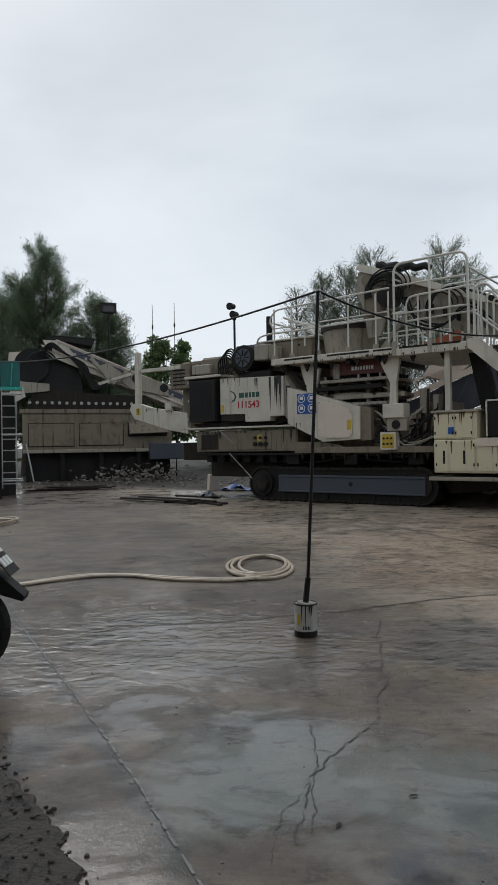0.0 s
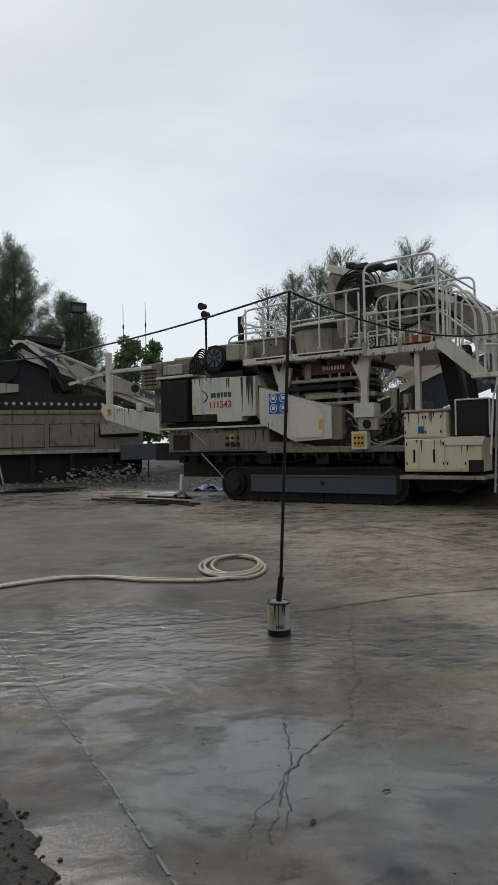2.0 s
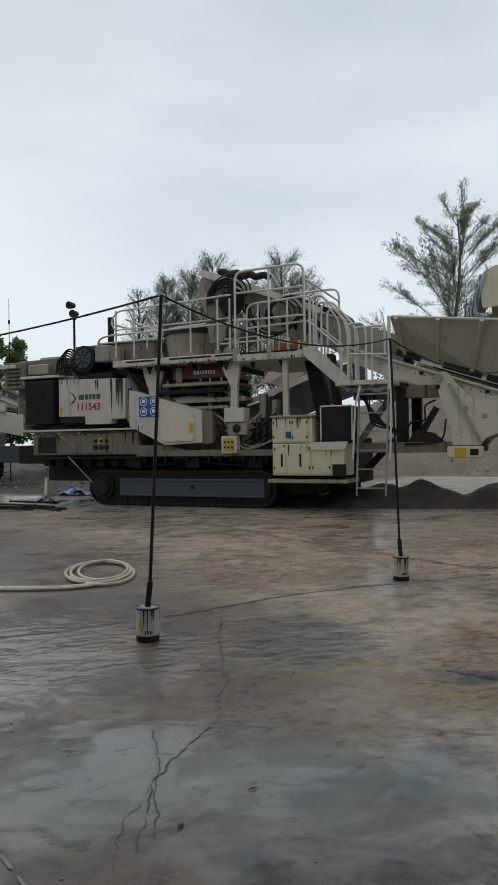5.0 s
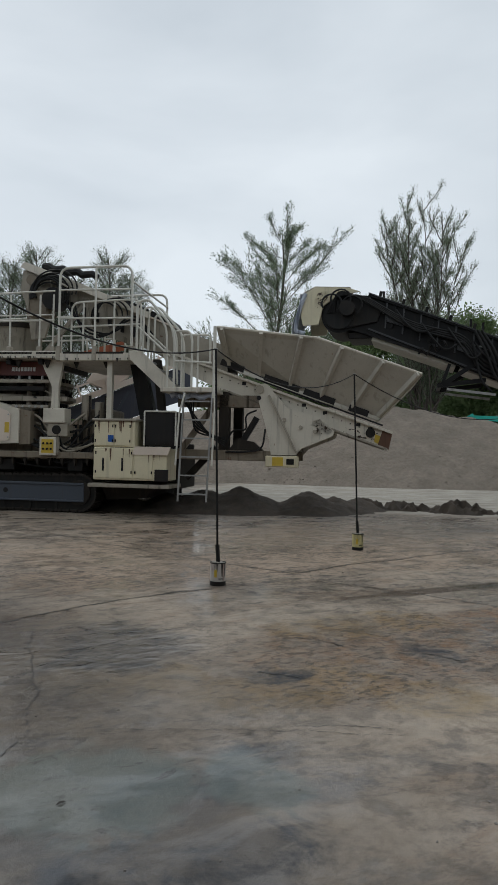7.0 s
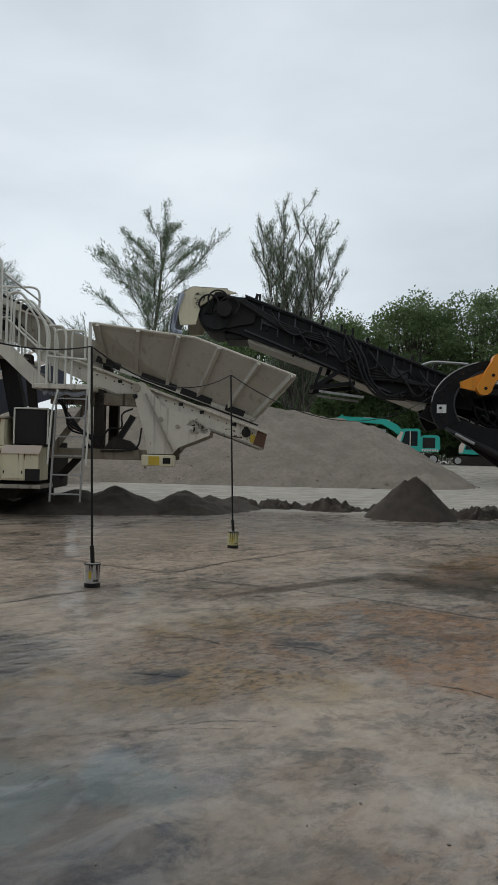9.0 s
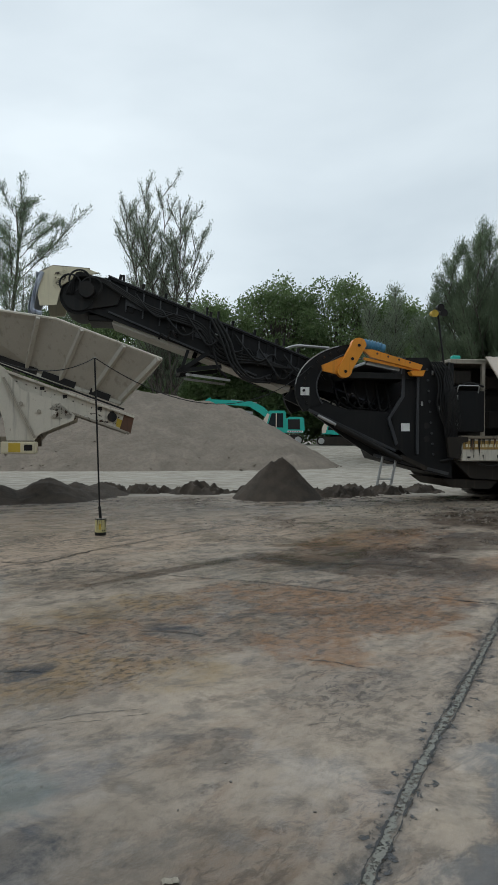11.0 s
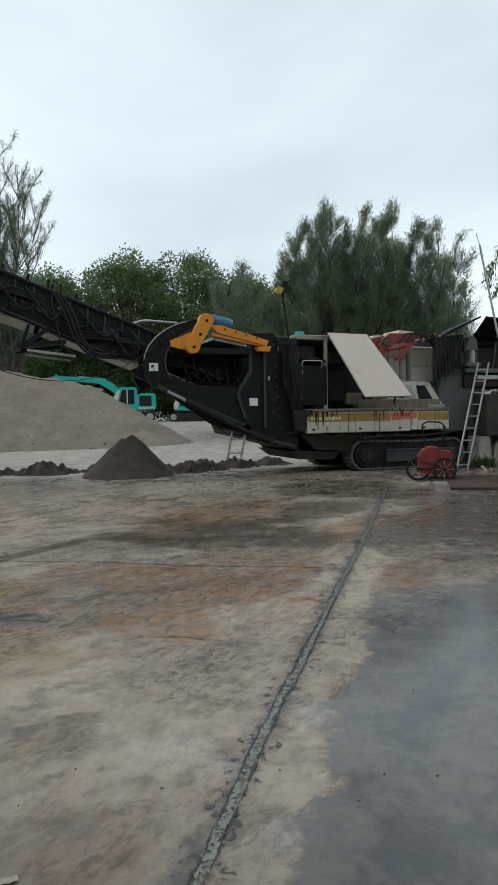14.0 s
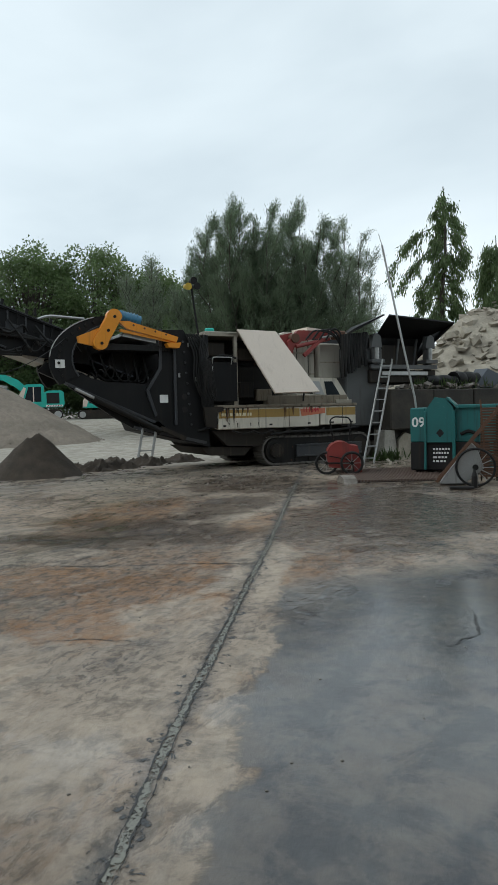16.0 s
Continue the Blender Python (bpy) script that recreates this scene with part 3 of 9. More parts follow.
# ---- shared machine pieces ----
def crawler(parent, x0, x1, y0, y1, h, beam_mat, beam=(0.17, 0.83, 0.28, 0.72), hub=0.24, shoe_mat=None):
    """A crawler track on a machine: belt of shoes, side beam, sprocket, idler, lower rollers."""
    r = h / 2
    core = bmesh.new()
    prism(core, arc(x0 + r, r, r - 0.07, 90, 270, 12) + arc(x1 - r, r, r - 0.07, -90, 90, 12), y0 + 0.04, y1 - 0.04)
    track = part("crawler_track", core, DARK, parent, "mud-caked steel crawler track", bevel=0.0)
    shoe = bmesh.new()
    box(shoe, -0.08, 0.08, y0, y1, -0.02, 0.02)
    box(shoe, -0.055, -0.03, y0, y1, 0.02, 0.05)
    box(shoe, 0.02, 0.045, y0, y1, 0.02, 0.042)
    me = finish(shoe, "shoe", shoe_mat or MUDDY)
    straight, bend = (x1 - x0) - 2 * r, math.pi * r
    total = 2 * straight + 2 * bend
    count = int(total / 0.18)
    for i in range(count):
        s = i * total / count
        if s < straight:
            x, z, a = x0 + r + s, h - 0.05 - 0.03 * math.sin(math.pi * s / straight), 0
        elif s < straight + bend:
            k = (s - straight) / r
            x, z, a = x1 - r + (r - 0.05) * math.sin(k), r + (r - 0.05) * math.cos(k), k
        elif s < 2 * straight + bend:
            x, z, a = x1 - r - (s - straight - bend), 0.05, math.pi
        else:
            k = (s - 2 * straight - bend) / r
            x, z, a = x0 + r - (r - 0.05) * math.sin(k), r - (r - 0.05) * math.cos(k), math.pi + k
        ob = new("shoe", me)
        ob.parent = track
        ob.matrix_local = Matrix.Translation((x, 0, z)) @ Matrix.Rotation(a, 4, "Y")
    w = x1 - x0
    bm = bmesh.new()
    box(bm, x0 + w * beam[0], x0 + w * beam[1], y0 - 0.02, y0 + 0.1, h * beam[2], h * beam[3])
    box(bm, x0 + w * beam[0], x0 + w * beam[1], y0 - 0.045, y0 - 0.02, h * beam[3] - 0.05, h * beam[3])
    box(bm, x0 + w * beam[0], x0 + w * beam[1], y0 - 0.045, y0 - 0.02, h * beam[2], h * beam[2] + 0.04)
    part("track_beam", bm, beam_mat, parent, bevel=0.008)
    bm = bmesh.new()
    cx = x0 + w * (beam[0] + beam[1]) / 2
    cyl(bm, (cx + 0.1, y0 - 0.022, h * 0.52), (cx + 0.1, y0 - 0.03, h * 0.52), 0.055, 14)
    part("lifting_hole", bm, BLACK, parent)
    bm = bmesh.new()
    cyl(bm, (x0 + r, y0 - 0.04, r), (x0 + r, y0 + 0.06, r), r * 0.72, 22)
    part("sprocket", bm, DARK, parent)
    bm = bmesh.new()
    cyl(bm, (x0 + r, y0 - 0.12, r), (x0 + r, y0 + 0.0, r), hub, 20)
    for k in range(8):
        a = k * math.tau / 8
        cyl(bm, (x0 + r + hub * 0.75 * math.cos(a), y0 - 0.14, r + hub * 0.75 * math.sin(a)), (x0 + r + hub * 0.75 * math.cos(a), y0 - 0.11, r + hub * 0.75 * math.sin(a)), 0.02, 6)
    part("drive_hub", bm, MUDDY, parent)
    bm = bmesh.new()
    cyl(bm, (x1 - r, y0 - 0.0, r), (x1 - r, y0 + 0.1, r), r * 0.62, 22)
    part("idler", bm, MUDDY, parent)
    for i in range(6):
        x = x0 + w * (0.2 + 0.12 * i)
        bm = bmesh.new()
        cyl(bm, (x, y0 + 0.02, 0.14), (x, y0 + 0.12, 0.14), 0.1, 14)
        part("roller", bm, DARK, parent)


def rail_run(parent, pts, r=0.022, name="rail", mat=None, soft=0.1):
    bm = bmesh.new()
    tube(bm, rounded(pts, soft), r, 8)
    return part(name, bm, mat or RAIL, parent)


def rungs(parent, a, b, width, step, mat, axis=(1, 0, 0), r=0.018):
    """A ladder between foot a and top b."""
    a, b, ax = Vector(a), Vector(b), Vector(axis)
    for s in (0, 1):
        bm = bmesh.new()
        bar(bm, a + ax * width * s, b + ax * width * s, 0.03, 0.055)
        part("stile", bm, mat, parent)
    n = int((b - a).length / step)
    for i in range(n):
        p = a.lerp(b, (i + 0.4) / n)
        bm = bmesh.new()
        bar(bm, p, p + ax * width, 0.05, 0.028)
        part("rung", bm, mat, parent)


def bars(parent, x, y, z, widths, h, mat, gap=0.03, name="letter_bar"):
    """Plain bars in place of lettering."""
    for w in widths:
        bm = bmesh.new()
        box(bm, x, x + w, y - 0.004, y, z, z + h)
        part(name, bm, mat, parent)
        x += w + gap


def drips(parent, x0, x1, ztop, y, count, longest, seed, mat=None, name="oil_run"):
    """Dark runs down a panel from its upper edge."""
    rnd = random.Random(seed)
    for i in range(count):
        bm = bmesh.new()
        x = rnd.uniform(x0, x1)
        w, l = rnd.uniform(0.006, 0.03) * (0.5 + longest), longest * rnd.uniform(0.25, 1.0)
        pts = [(x - w, ztop), (x + w, ztop), (x + w * 0.7, ztop - l * 0.4), (x + w * 0.35, ztop - l * 0.75), (x, ztop - l), (x - w * 0.3, ztop - l * 0.7), (x - w * 0.8, ztop - l * 0.35)]
        d = y - 0.003 - 0.0008 * i
        prism(bm, pts[::-1], d, y + 0.001)
        part(name, bm, mat or OIL, parent)


# ---- cone crusher on tracks with feed hopper ----
A = thing("mobile_cone_crusher", pose(0.045, 17.64, 0, 0, 0, -36.66), "large cream mobile cone crusher on dark crawler tracks, grimy and wet", "crusher")


def crusher_a():
    crawler(A, -0.12, 4.95, 0.0, 0.55, 0.88, BEAM, (0.185, 0.94, 0.27, 0.74), 0.2)
    crawler(A, -0.12, 4.95, 2.15, 2.7, 0.88, BEAM, (0.185, 0.94, 0.27, 0.74), 0.2)
    made(MUDDY, A, "chassis", box, -1.9, 6.6, 0.62, 2.1, 0.55, 1.25, bevel=0.02)
    made(MUDDY, A, "chassis_tail", box, -3.0, -1.9, 0.7, 2.0, 1.0, 1.5, bevel=0.02)
    for s in (1.0, 2.6, 4.2):
        made(DARK, A, "cross_member", box, s, s + 0.35, 0.1, 2.6, 0.9, 1.15, bevel=0.015)
    made(RUBBER, A, "hydraulic_hose", tube, rounded([(0.6, 0.3, 0.98), (1.9, 0.25, 0.95), (2.6, 0.2, 1.1), (3.6, 0.25, 0.97), (4.6, 0.3, 0.96)], 0.3), 0.025, 7)
    # rear arm with its post
    made(CREAM, A, "rear_arm", prism, [(-4.47, 2.5), (-4.38, 2.66), (-4.1, 2.66), (-3.6, 2.52), (-2.2, 2.3), (-2.2, 1.74), (-2.9, 1.86), (-4.28, 2.22)], 0.0, 0.14, bevel=0.01)
    made(CREAM, A, "rear_arm", prism, [(-4.47, 2.5), (-4.38, 2.66), (-4.1, 2.66), (-3.6, 2.52), (-2.2, 2.3), (-2.2, 1.74), (-2.9, 1.86), (-4.28, 2.22)], 2.3, 2.44, bevel=0.01)
    made(YELLOW, A, "sticker", box, -4.2, -4.02, -0.004, 0, 2.33, 2.52)
    made(CREAM, A, "rear_post", box, -4.27, -4.1, 0.02, 0.16, 2.66, 4.16, bevel=0.01)
    made(CREAM, A, "rear_rail", box, -4.1, -2.5, 0.05, 0.13, 3.55, 3.65, bevel=0.008)
    made(CREAM, A, "arm_bracket", box, -3.0, -2.75, -0.06, 0.0, 2.4, 2.62, bevel=0.01)
    # low equipment locker
    made(GRIMY, A, "locker", box, -1.96, 1.32, 0.1, 0.9, 1.23, 1.78, bevel=0.015)
    made(MUDDY, A, "locker_door", box, -1.78, -1.2, 0.075, 0.1, 1.3, 1.7, bevel=0.008)
    made(GRIMY, A, "locker_door", box, -0.85, 0.55, 0.08, 0.1, 1.28, 1.72, bevel=0.008)
    for x in (0.05, 0.22, 0.38):
        made(DARK, A, "valve", cyl, (x, 0.04, 1.42), (x, 0.08, 1.42), 0.06, 12)
        made(DARK, A, "valve", cyl, (x, 0.04, 1.58), (x, 0.08, 1.58), 0.04, 10)
    made(YELLOW, A, "sticker", box, 0.12, 0.26, 0.072, 0.078, 1.5, 1.66)
    made(CREAM, A, "skirt_ledge", box, -2.5, 1.3, 0.0, 0.9, 1.84, 1.89, bevel=0.008)
    made(DARK, A, "walkway_edge", box, -1.9, 1.5, 0.02, 0.14, 1.14, 1.19)
    made(STEEL, A, "stay_rod", bar, (-1.1, 0.0, 1.82), (-0.6, 0.04, 1.42), 0.02, 0.02)
    made(STEEL, A, "stay_rod", bar, (-0.75, 0.0, 1.2), (0.1, 0.0, 0.45), 0.02, 0.02)
    # power unit
    made(GRIMY, A, "engine_housing", box, -2.86, -1.5, 0.55, 2.2, 1.9, 3.8, bevel=0.02)
    made(CREAM, A, "engine_cover", box, -2.3, -1.0, 0.0, 0.6, 3.23, 3.3, bevel=0.01)
    made(GRIMY, A, "air_box", box, -1.95, -1.2, 0.3, 1.0, 3.32, 3.82, bevel=0.06)
    made(BLACK, A, "radiator", box, -2.12, -1.17, 0.0, 0.55, 2.05, 3.17, bevel=0.01)
    for i in range(18):
        made(RUBBER, A, "radiator_fin", box, -2.08, -1.35, -0.012, 0.0, 2.12 + 0.056 * i, 2.145 + 0.056 * i)
    made(DARK, A, "radiator_side", box, -1.33, -1.19, -0.03, 0.0, 2.05, 3.15, bevel=0.008)
    made(MUDDY, A, "sump", prism, [(-2.2, 2.0), (1.1, 2.05), (0.6, 1.9), (-1.9, 1.88)], 0.2, 1.8)
    made(CREAM, A, "sign_box", prism, [(-0.98, 3.16), (1.02, 3.1), (1.02, 2.12), (0.62, 2.12), (0.6, 2.0), (-0.16, 2.0), (-0.17, 2.2), (-0.98, 2.22)], -0.05, 1.7, bevel=0.012)
    made(YELLOW, A, "sticker", box, -0.95, -0.86, -0.056, -0.05, 2.26, 2.46)
    made(MUDDY, A, "corner_plate", prism, [(-0.98, 2.2), (-0.19, 2.18), (-0.19, 2.03), (-0.98, 2.05)], -0.02, 0.9, bevel=0.01)
    made(GREEN_MARK, A, "emblem", prism, [(-0.66, 2.84), (-0.52, 2.78), (-0.44, 2.66), (-0.5, 2.55), (-0.62, 2.5), (-0.55, 2.6), (-0.56, 2.7)], -0.056, -0.05)
    made(WHITE, A, "emblem_leaf", prism, [(-0.62, 2.8), (-0.54, 2.75), (-0.49, 2.66), (-0.54, 2.58), (-0.57, 2.66), (-0.58, 2.74)], -0.06, -0.056)
    bars(A, -0.36, -0.05, 2.62, (0.16, 0.1, 0.07, 0.09, 0.11), 0.13, GREEN_MARK)
    lettering("111543", 0.245, RED_MARK, A, "number", -0.44, -0.053, 2.31)
    drips(A, 0.0, 0.98, 3.1, -0.05, 9, 0.55, 4)
    drips(A, 0.62, 0.95, 3.1, -0.06, 6, 0.9, 5)
    made(CREAM_DIRTY, A, "side_cover", prism, [(1.03, 3.12), (1.2, 2.8), (1.2, 1.9), (1.03, 2.1)], 0.0, 1.6, bevel=0.01)
    drips(A, 1.04, 1.19, 2.85, 0.0, 4, 0.7, 6)
    drips(A, -0.95, 0.1, 3.14, -0.05, 7, 0.22, 7)
    drips(A, -1.9, 1.3, 1.78, 0.1, 22, 0.4, 8)
    drips(A, 1.2, 3.1, 1.92, -0.05, 9, 0.3, 9)
    drips(A, 0.72, 3.95, 3.4, -0.1, 26, 0.1, 10)
    drips(A, 4.0, 5.7, 3.36, -0.15, 14, 0.1, 13)
    drips(A, 5.0, 5.86, 2.0, -0.372, 8, 0.3, 14, RUSTY)
    drips(A, 5.05, 6.5, 1.42, -0.422, 9, 0.3, 15, RUSTY)
    drips(A, -4.2, -2.3, 2.5, -0.0, 12, 0.25, 16)
    made(DARK, A, "fan_motor", cyl, (-0.22, -0.02, 3.65), (-0.22, 0.7, 3.65), 0.33, 26)
    made(BEAM, A, "fan_cover", cyl, (-0.22, -0.05, 3.65), (-0.22, -0.02, 3.65), 0.24, 24)
    for k in range(8):
        a = k * math.tau / 8
        made(DARK, A, "fan_rib", bar, (-0.22 + 0.06 * math.cos(a), -0.06, 3.65 + 0.06 * math.sin(a)), (-0.22 + 0.22 * math.cos(a), -0.06, 3.65 + 0.22 * math.sin(a)), 0.015, 0.025)
    made(BEAM, A, "motor_box", box, -0.52, 0.34, 0.05, 0.8, 3.6, 3.98, bevel=0.02)
    made(CREAM_DIRTY, A, "motor_cover", box, 0.1, 0.52, 0.0, 0.7, 3.55, 3.95, bevel=0.02)
    made(DARK, A, "motor_bed", box, -0.5, 0.55, 0.1, 1.0, 3.14, 3.3, bevel=0.02)
    for i in range(5):
        made(RUBBER, A, "hydraulic_hose", tube, rounded([(-1.2 + 0.05 * i, 0.15 + 0.05 * i, 3.3), (-1.15 + 0.06 * i, 0.1, 3.7 + 0.05 * i), (-0.8, 0.1 + 0.04 * i, 3.75 + 0.06 * i), (-0.55 + 0.03 * i, 0.2, 3.4)], 0.25), 0.022, 7)
    made(GRIMY, A, "engine_hood", box, -0.25, 1.35, 0.75, 2.4, 3.1, 4.1, bevel=0.03)
    made(CREAM, A, "hood_lid", box, -0.3, 1.4, 0.7, 2.45, 4.1, 4.15, bevel=0.015)
    for x in (-0.1, 0.45, 1.0):
        made(DARK, A, "hood_bolt", cyl, (x, 0.73, 3.95), (x, 0.76, 3.95), 0.025, 8)
    made(RUBBER, A, "exhaust_stack", cyl, (-0.1, 1.0, 4.12), (-0.1, 1.0, 4.84), 0.085, 14)
    made(DARK, A, "lamp_mast", cyl, (-0.9, 0.5, 3.8), (-0.9, 0.5, 5.0), 0.03, 8)
    made(DARK, A, "mast_joint", cyl, (-0.9, 0.5, 4.78), (-0.9, 0.5, 4.9), 0.05, 8)
    for dz, dx in ((5.16, -0.06), (4.93, 0.04)):
        made(BLACK, A, "work_lamp", cyl, (-0.9 + dx, 0.36, dz - 0.02), (-0.9 + dx, 0.56, dz), 0.1, 14, r2=0.07)
    rail_run(A, [(-0.3, 0.7, 3.6), (-0.3, 0.7, 4.25), (0.1, 0.7, 4.32), (1.2, 0.7, 4.32), (1.2, 0.7, 3.9)], 0.025, soft=0.25)
    # wedge guard over the drive
    made(CREAM, A, "drive_guard", prism, [(1.14, 2.8), (3.11, 2.24), (3.11, 1.5), (2.13, 1.45), (1.14, 1.92)], -0.05, 0.45, bevel=0.012)
    made(WHITE, A, "guard_door", prism, [(2.02, 2.46), (2.85, 2.2), (2.92, 2.12), (2.92, 1.6), (2.85, 1.54), (2.2, 1.53), (2.02, 1.62)], -0.08, -0.05, bevel=0.012)
    made(GRIMY, A, "guard_end", prism, [(3.11, 2.26), (3.36, 2.2), (3.36, 1.48), (3.11, 1.46)], 0.0, 0.6, bevel=0.012)
    made(YELLOW, A, "sticker", box, 2.8, 2.9, -0.086, -0.08, 1.72, 1.95)
    made(BLUE_SIGN, A, "safety_sign", box, 1.42, 1.96, -0.058, -0.05, 2.13, 2.62)
    for x in (1.55, 1.83):
        for z in (2.26, 2.5):
            bm = bmesh.new()
            tube(bm, [(x + 0.095 * math.cos(k * math.tau / 16), -0.06, z + 0.095 * math.sin(k * math.tau / 16)) for k in range(17)], 0.01, 5)
            part("sign_ring", bm, WHITE_MARK, A)
            made(WHITE_MARK, A, "sign_mark", prism, [(x - 0.05, z - 0.03), (x + 0.05, z - 0.03), (x + 0.04, z + 0.05), (x - 0.04, z + 0.05)], -0.063, -0.058)
    # the cone crusher itself
    for z0, z1, r0, r1 in ((1.1, 1.75, 1.0, 0.95), (1.75, 1.95, 1.1, 1.1), (1.95, 2.5, 0.8, 0.86), (2.5, 2.62, 1.06, 1.06), (2.62, 2.85, 0.9, 0.9), (2.85, 2.95, 1.04, 1.04), (2.95, 3.28, 0.86, 0.82)):
        made(CREAM_DIRTY if r0 < 1.0 else GRIMY, A, "crusher_ring", cyl, (2.62, 1.35, z0), (2.62, 1.35, z1), r0, 32, r2=r1)
    for k in range(14):
        a = k * math.tau / 14
        made(MUDDY, A, "bolt", cyl, (2.62 + 0.98 * math.cos(a), 1.35 + 0.98 * math.sin(a), 2.6), (2.62 + 0.98 * math.cos(a), 1.35 + 0.98 * math.sin(a), 2.78), 0.045, 8)
    made(CREAM_DIRTY, A, "clamp_cylinder", cyl, (3.65, 0.45, 1.6), (3.65, 0.45, 2.9), 0.12, 14)
    made(CREAM_DIRTY, A, "clamp_cylinder", cyl, (2.35, 0.5, 1.6), (2.35, 0.5, 2.9), 0.1, 14)
    made(GRIMY, A, "crusher_frame", prism, [(2.0, 1.5), (4.5, 1.5), (4.3, 1.15), (2.2, 1.15)], 0.3, 2.4, bevel=0.02)
    made(CREAM_DIRTY, A, "tie_beam", box, 2.3, 4.1, 0.2, 0.32, 2.44, 2.55, bevel=0.01)
    made(DARK, A, "pipe_rack", box, 1.8, 3.6, 0.1, 0.3, 2.66, 2.76, bevel=0.01)
    made(DULL_RED, A, "name_plate", box, 2.15, 3.7, 0.32, 0.36, 3.02, 3.34, bevel=0.008)
    bars(A, 2.72, 0.32, 3.12, (0.07, 0.05, 0.04, 0.06, 0.06, 0.05, 0.04, 0.06), 0.09, WHITE_MARK, 0.02)
    made(CREAM_DIRTY, A, "plate_strap", box, 2.25, 2.42, 0.28, 0.32, 2.95, 3.3)
    made(CREAM, A, "control_box", box, 3.7, 4.2, -0.1, 0.25, 1.95, 2.27, bevel=0.012)
    made(CREAM_DIRTY, A, "control_box", box, 3.78, 4.25, -0.05, 0.25, 1.66, 1.95, bevel=0.012)
    made(DARK, A, "gauge", cyl, (4.0, -0.07, 1.8), (4.0, -0.04, 1.8), 0.1, 14)
    made(CREAM, A, "valve_box", box, 3.64, 4.02, -0.12, 0.1, 1.24, 1.64, bevel=0.012)
    made(YELLOW, A, "valve_panel", box, 3.69, 3.97, -0.13, -0.12, 1.29, 1.59, bevel=0.006)
    for i in range(6):
        made(DARK, A, "knob", cyl, (3.74 + 0.09 * (i % 3), -0.15, 1.38 + 0.12 * (i // 3)), (3.74 + 0.09 * (i % 3), -0.13, 1.38 + 0.12 * (i // 3)), 0.025, 8)
    for i in range(6):
        made(RUBBER, A, "hydraulic_hose", tube, rounded([(3.3 + 0.1 * i, 0.1, 1.5), (4.0 + 0.05 * i, 0.05 + 0.04 * i, 1.25 - 0.03 * i), (4.4 + 0.06 * i, 0.1, 1.1), (4.55 + 0.05 * i, 0.25, 1.5 + 0.08 * i), (5.0, 0.3, 1.6)], 0.35), 0.024, 7)
    # service deck
    made(CREAM, A, "service_deck", box, 0.7, 4.0, -0.1, 2.7, 3.36, 3.52, bevel=0.012)
    made(CREAM, A, "service_deck", box, 4.0, 5.72, -0.15, 2.7, 3.3, 3.47, bevel=0.012)
    for x0, x1 in ((1.1, 1.9), (2.3, 3.4), (3.5, 3.95), (4.15, 5.5)):
        made(MUDDY, A, "kick_stain", box, x0, x1, -0.106 if x1 < 4 else -0.156, -0.09, 3.45, 3.49)
    made(CREAM, A, "deck_bracket", prism, [(3.5, 3.36), (4.05, 3.36), (3.95, 2.75), (3.95, 2.2), (3.78, 2.2), (3.8, 2.75)], 0.1, 0.2, bevel=0.01)
    made(CREAM, A, "deck_bracket", prism, [(1.35, 3.36), (1.95, 3.36), (1.75, 2.5), (1.62, 2.5)], 0.2, 0.3, bevel=0.01)
    made(DARK, A, "deck_strut", bar, (0.95, 0.1, 3.36), (1.6, 0.25, 2.72), 0.07, 0.07)
    made(CREAM, A, "deck_leg", box, 5.1, 5.22, 0.0, 0.12, 2.02, 3.3, bevel=0.008)
    for x in (1.0, 1.85, 2.75, 3.5):
        made(DARK, A, "deck_joist", box, x, x + 0.1, 0.0, 2.6, 3.24, 3.36)
    # near and far guard rails
    for y in (-0.05, 2.62):
        for x in (0.78, 1.3, 2.05, 2.85, 3.55, 3.86):
            rail_run(A, [(x, y, 3.5), (x, y, 4.76)], name="rail_post")
        rail_run(A, [(0.8, y, 4.2), (0.62, y, 4.5), (0.82, y, 4.74), (3.88, y, 4.84)], soft=0.2)
        rail_run(A, [(0.78, y, 4.16), (3.88, y, 4.2)])
        rail_run(A, [(0.78, y, 4.28), (3.88, y, 4.32)], 0.016)
    rail_run(A, [(0.64, -0.05, 4.45), (0.64, 2.62, 4.45)])
    for y in (-0.12, 2.6):
        rail_run(A, [(4.03, y, 3.45), (4.03, y, 5.32), (5.66, y, 5.34), (5.68, y, 3.45)], 0.028, soft=0.22)
        rail_run(A, [(4.85, y, 3.45), (4.85, y, 5.33)], 0.026, "rail_post")
        for z in (4.84, 4.22):
            rail_run(A, [(4.03, y, z), (5.68, y, z)])
        rail_run(A, [(4.28, y + 0.08, 3.5), (4.28, y + 0.08, 4.58), (5.85, y + 0.08, 4.64), (5.85, y + 0.08, 3.5)], soft=0.2)
        rail_run(A, [(4.28, y + 0.08, 4.05), (5.85, y + 0.08, 4.1)])
        for x in (4.55, 5.25):
            rail_run(A, [(x, y + 0.08, 3.47), (x, y + 0.08, 4.6)], name="rail_post")
    for x in (4.03, 5.68):
        rail_run(A, [(x, -0.12, 5.0), (x, 2.6, 5.0)])
    # crusher feed bowl, with the loading belt's head above it
    made(CREAM_DIRTY, A, "feed_bowl", cyl, (2.2, 1.3, 3.5), (2.2, 1.3, 4.28), 0.62, 24, r2=0.72)
    made(MUDDY, A, "bowl_rim", cyl, (2.2, 1.3, 4.2), (2.2, 1.3, 4.32), 0.76, 24)
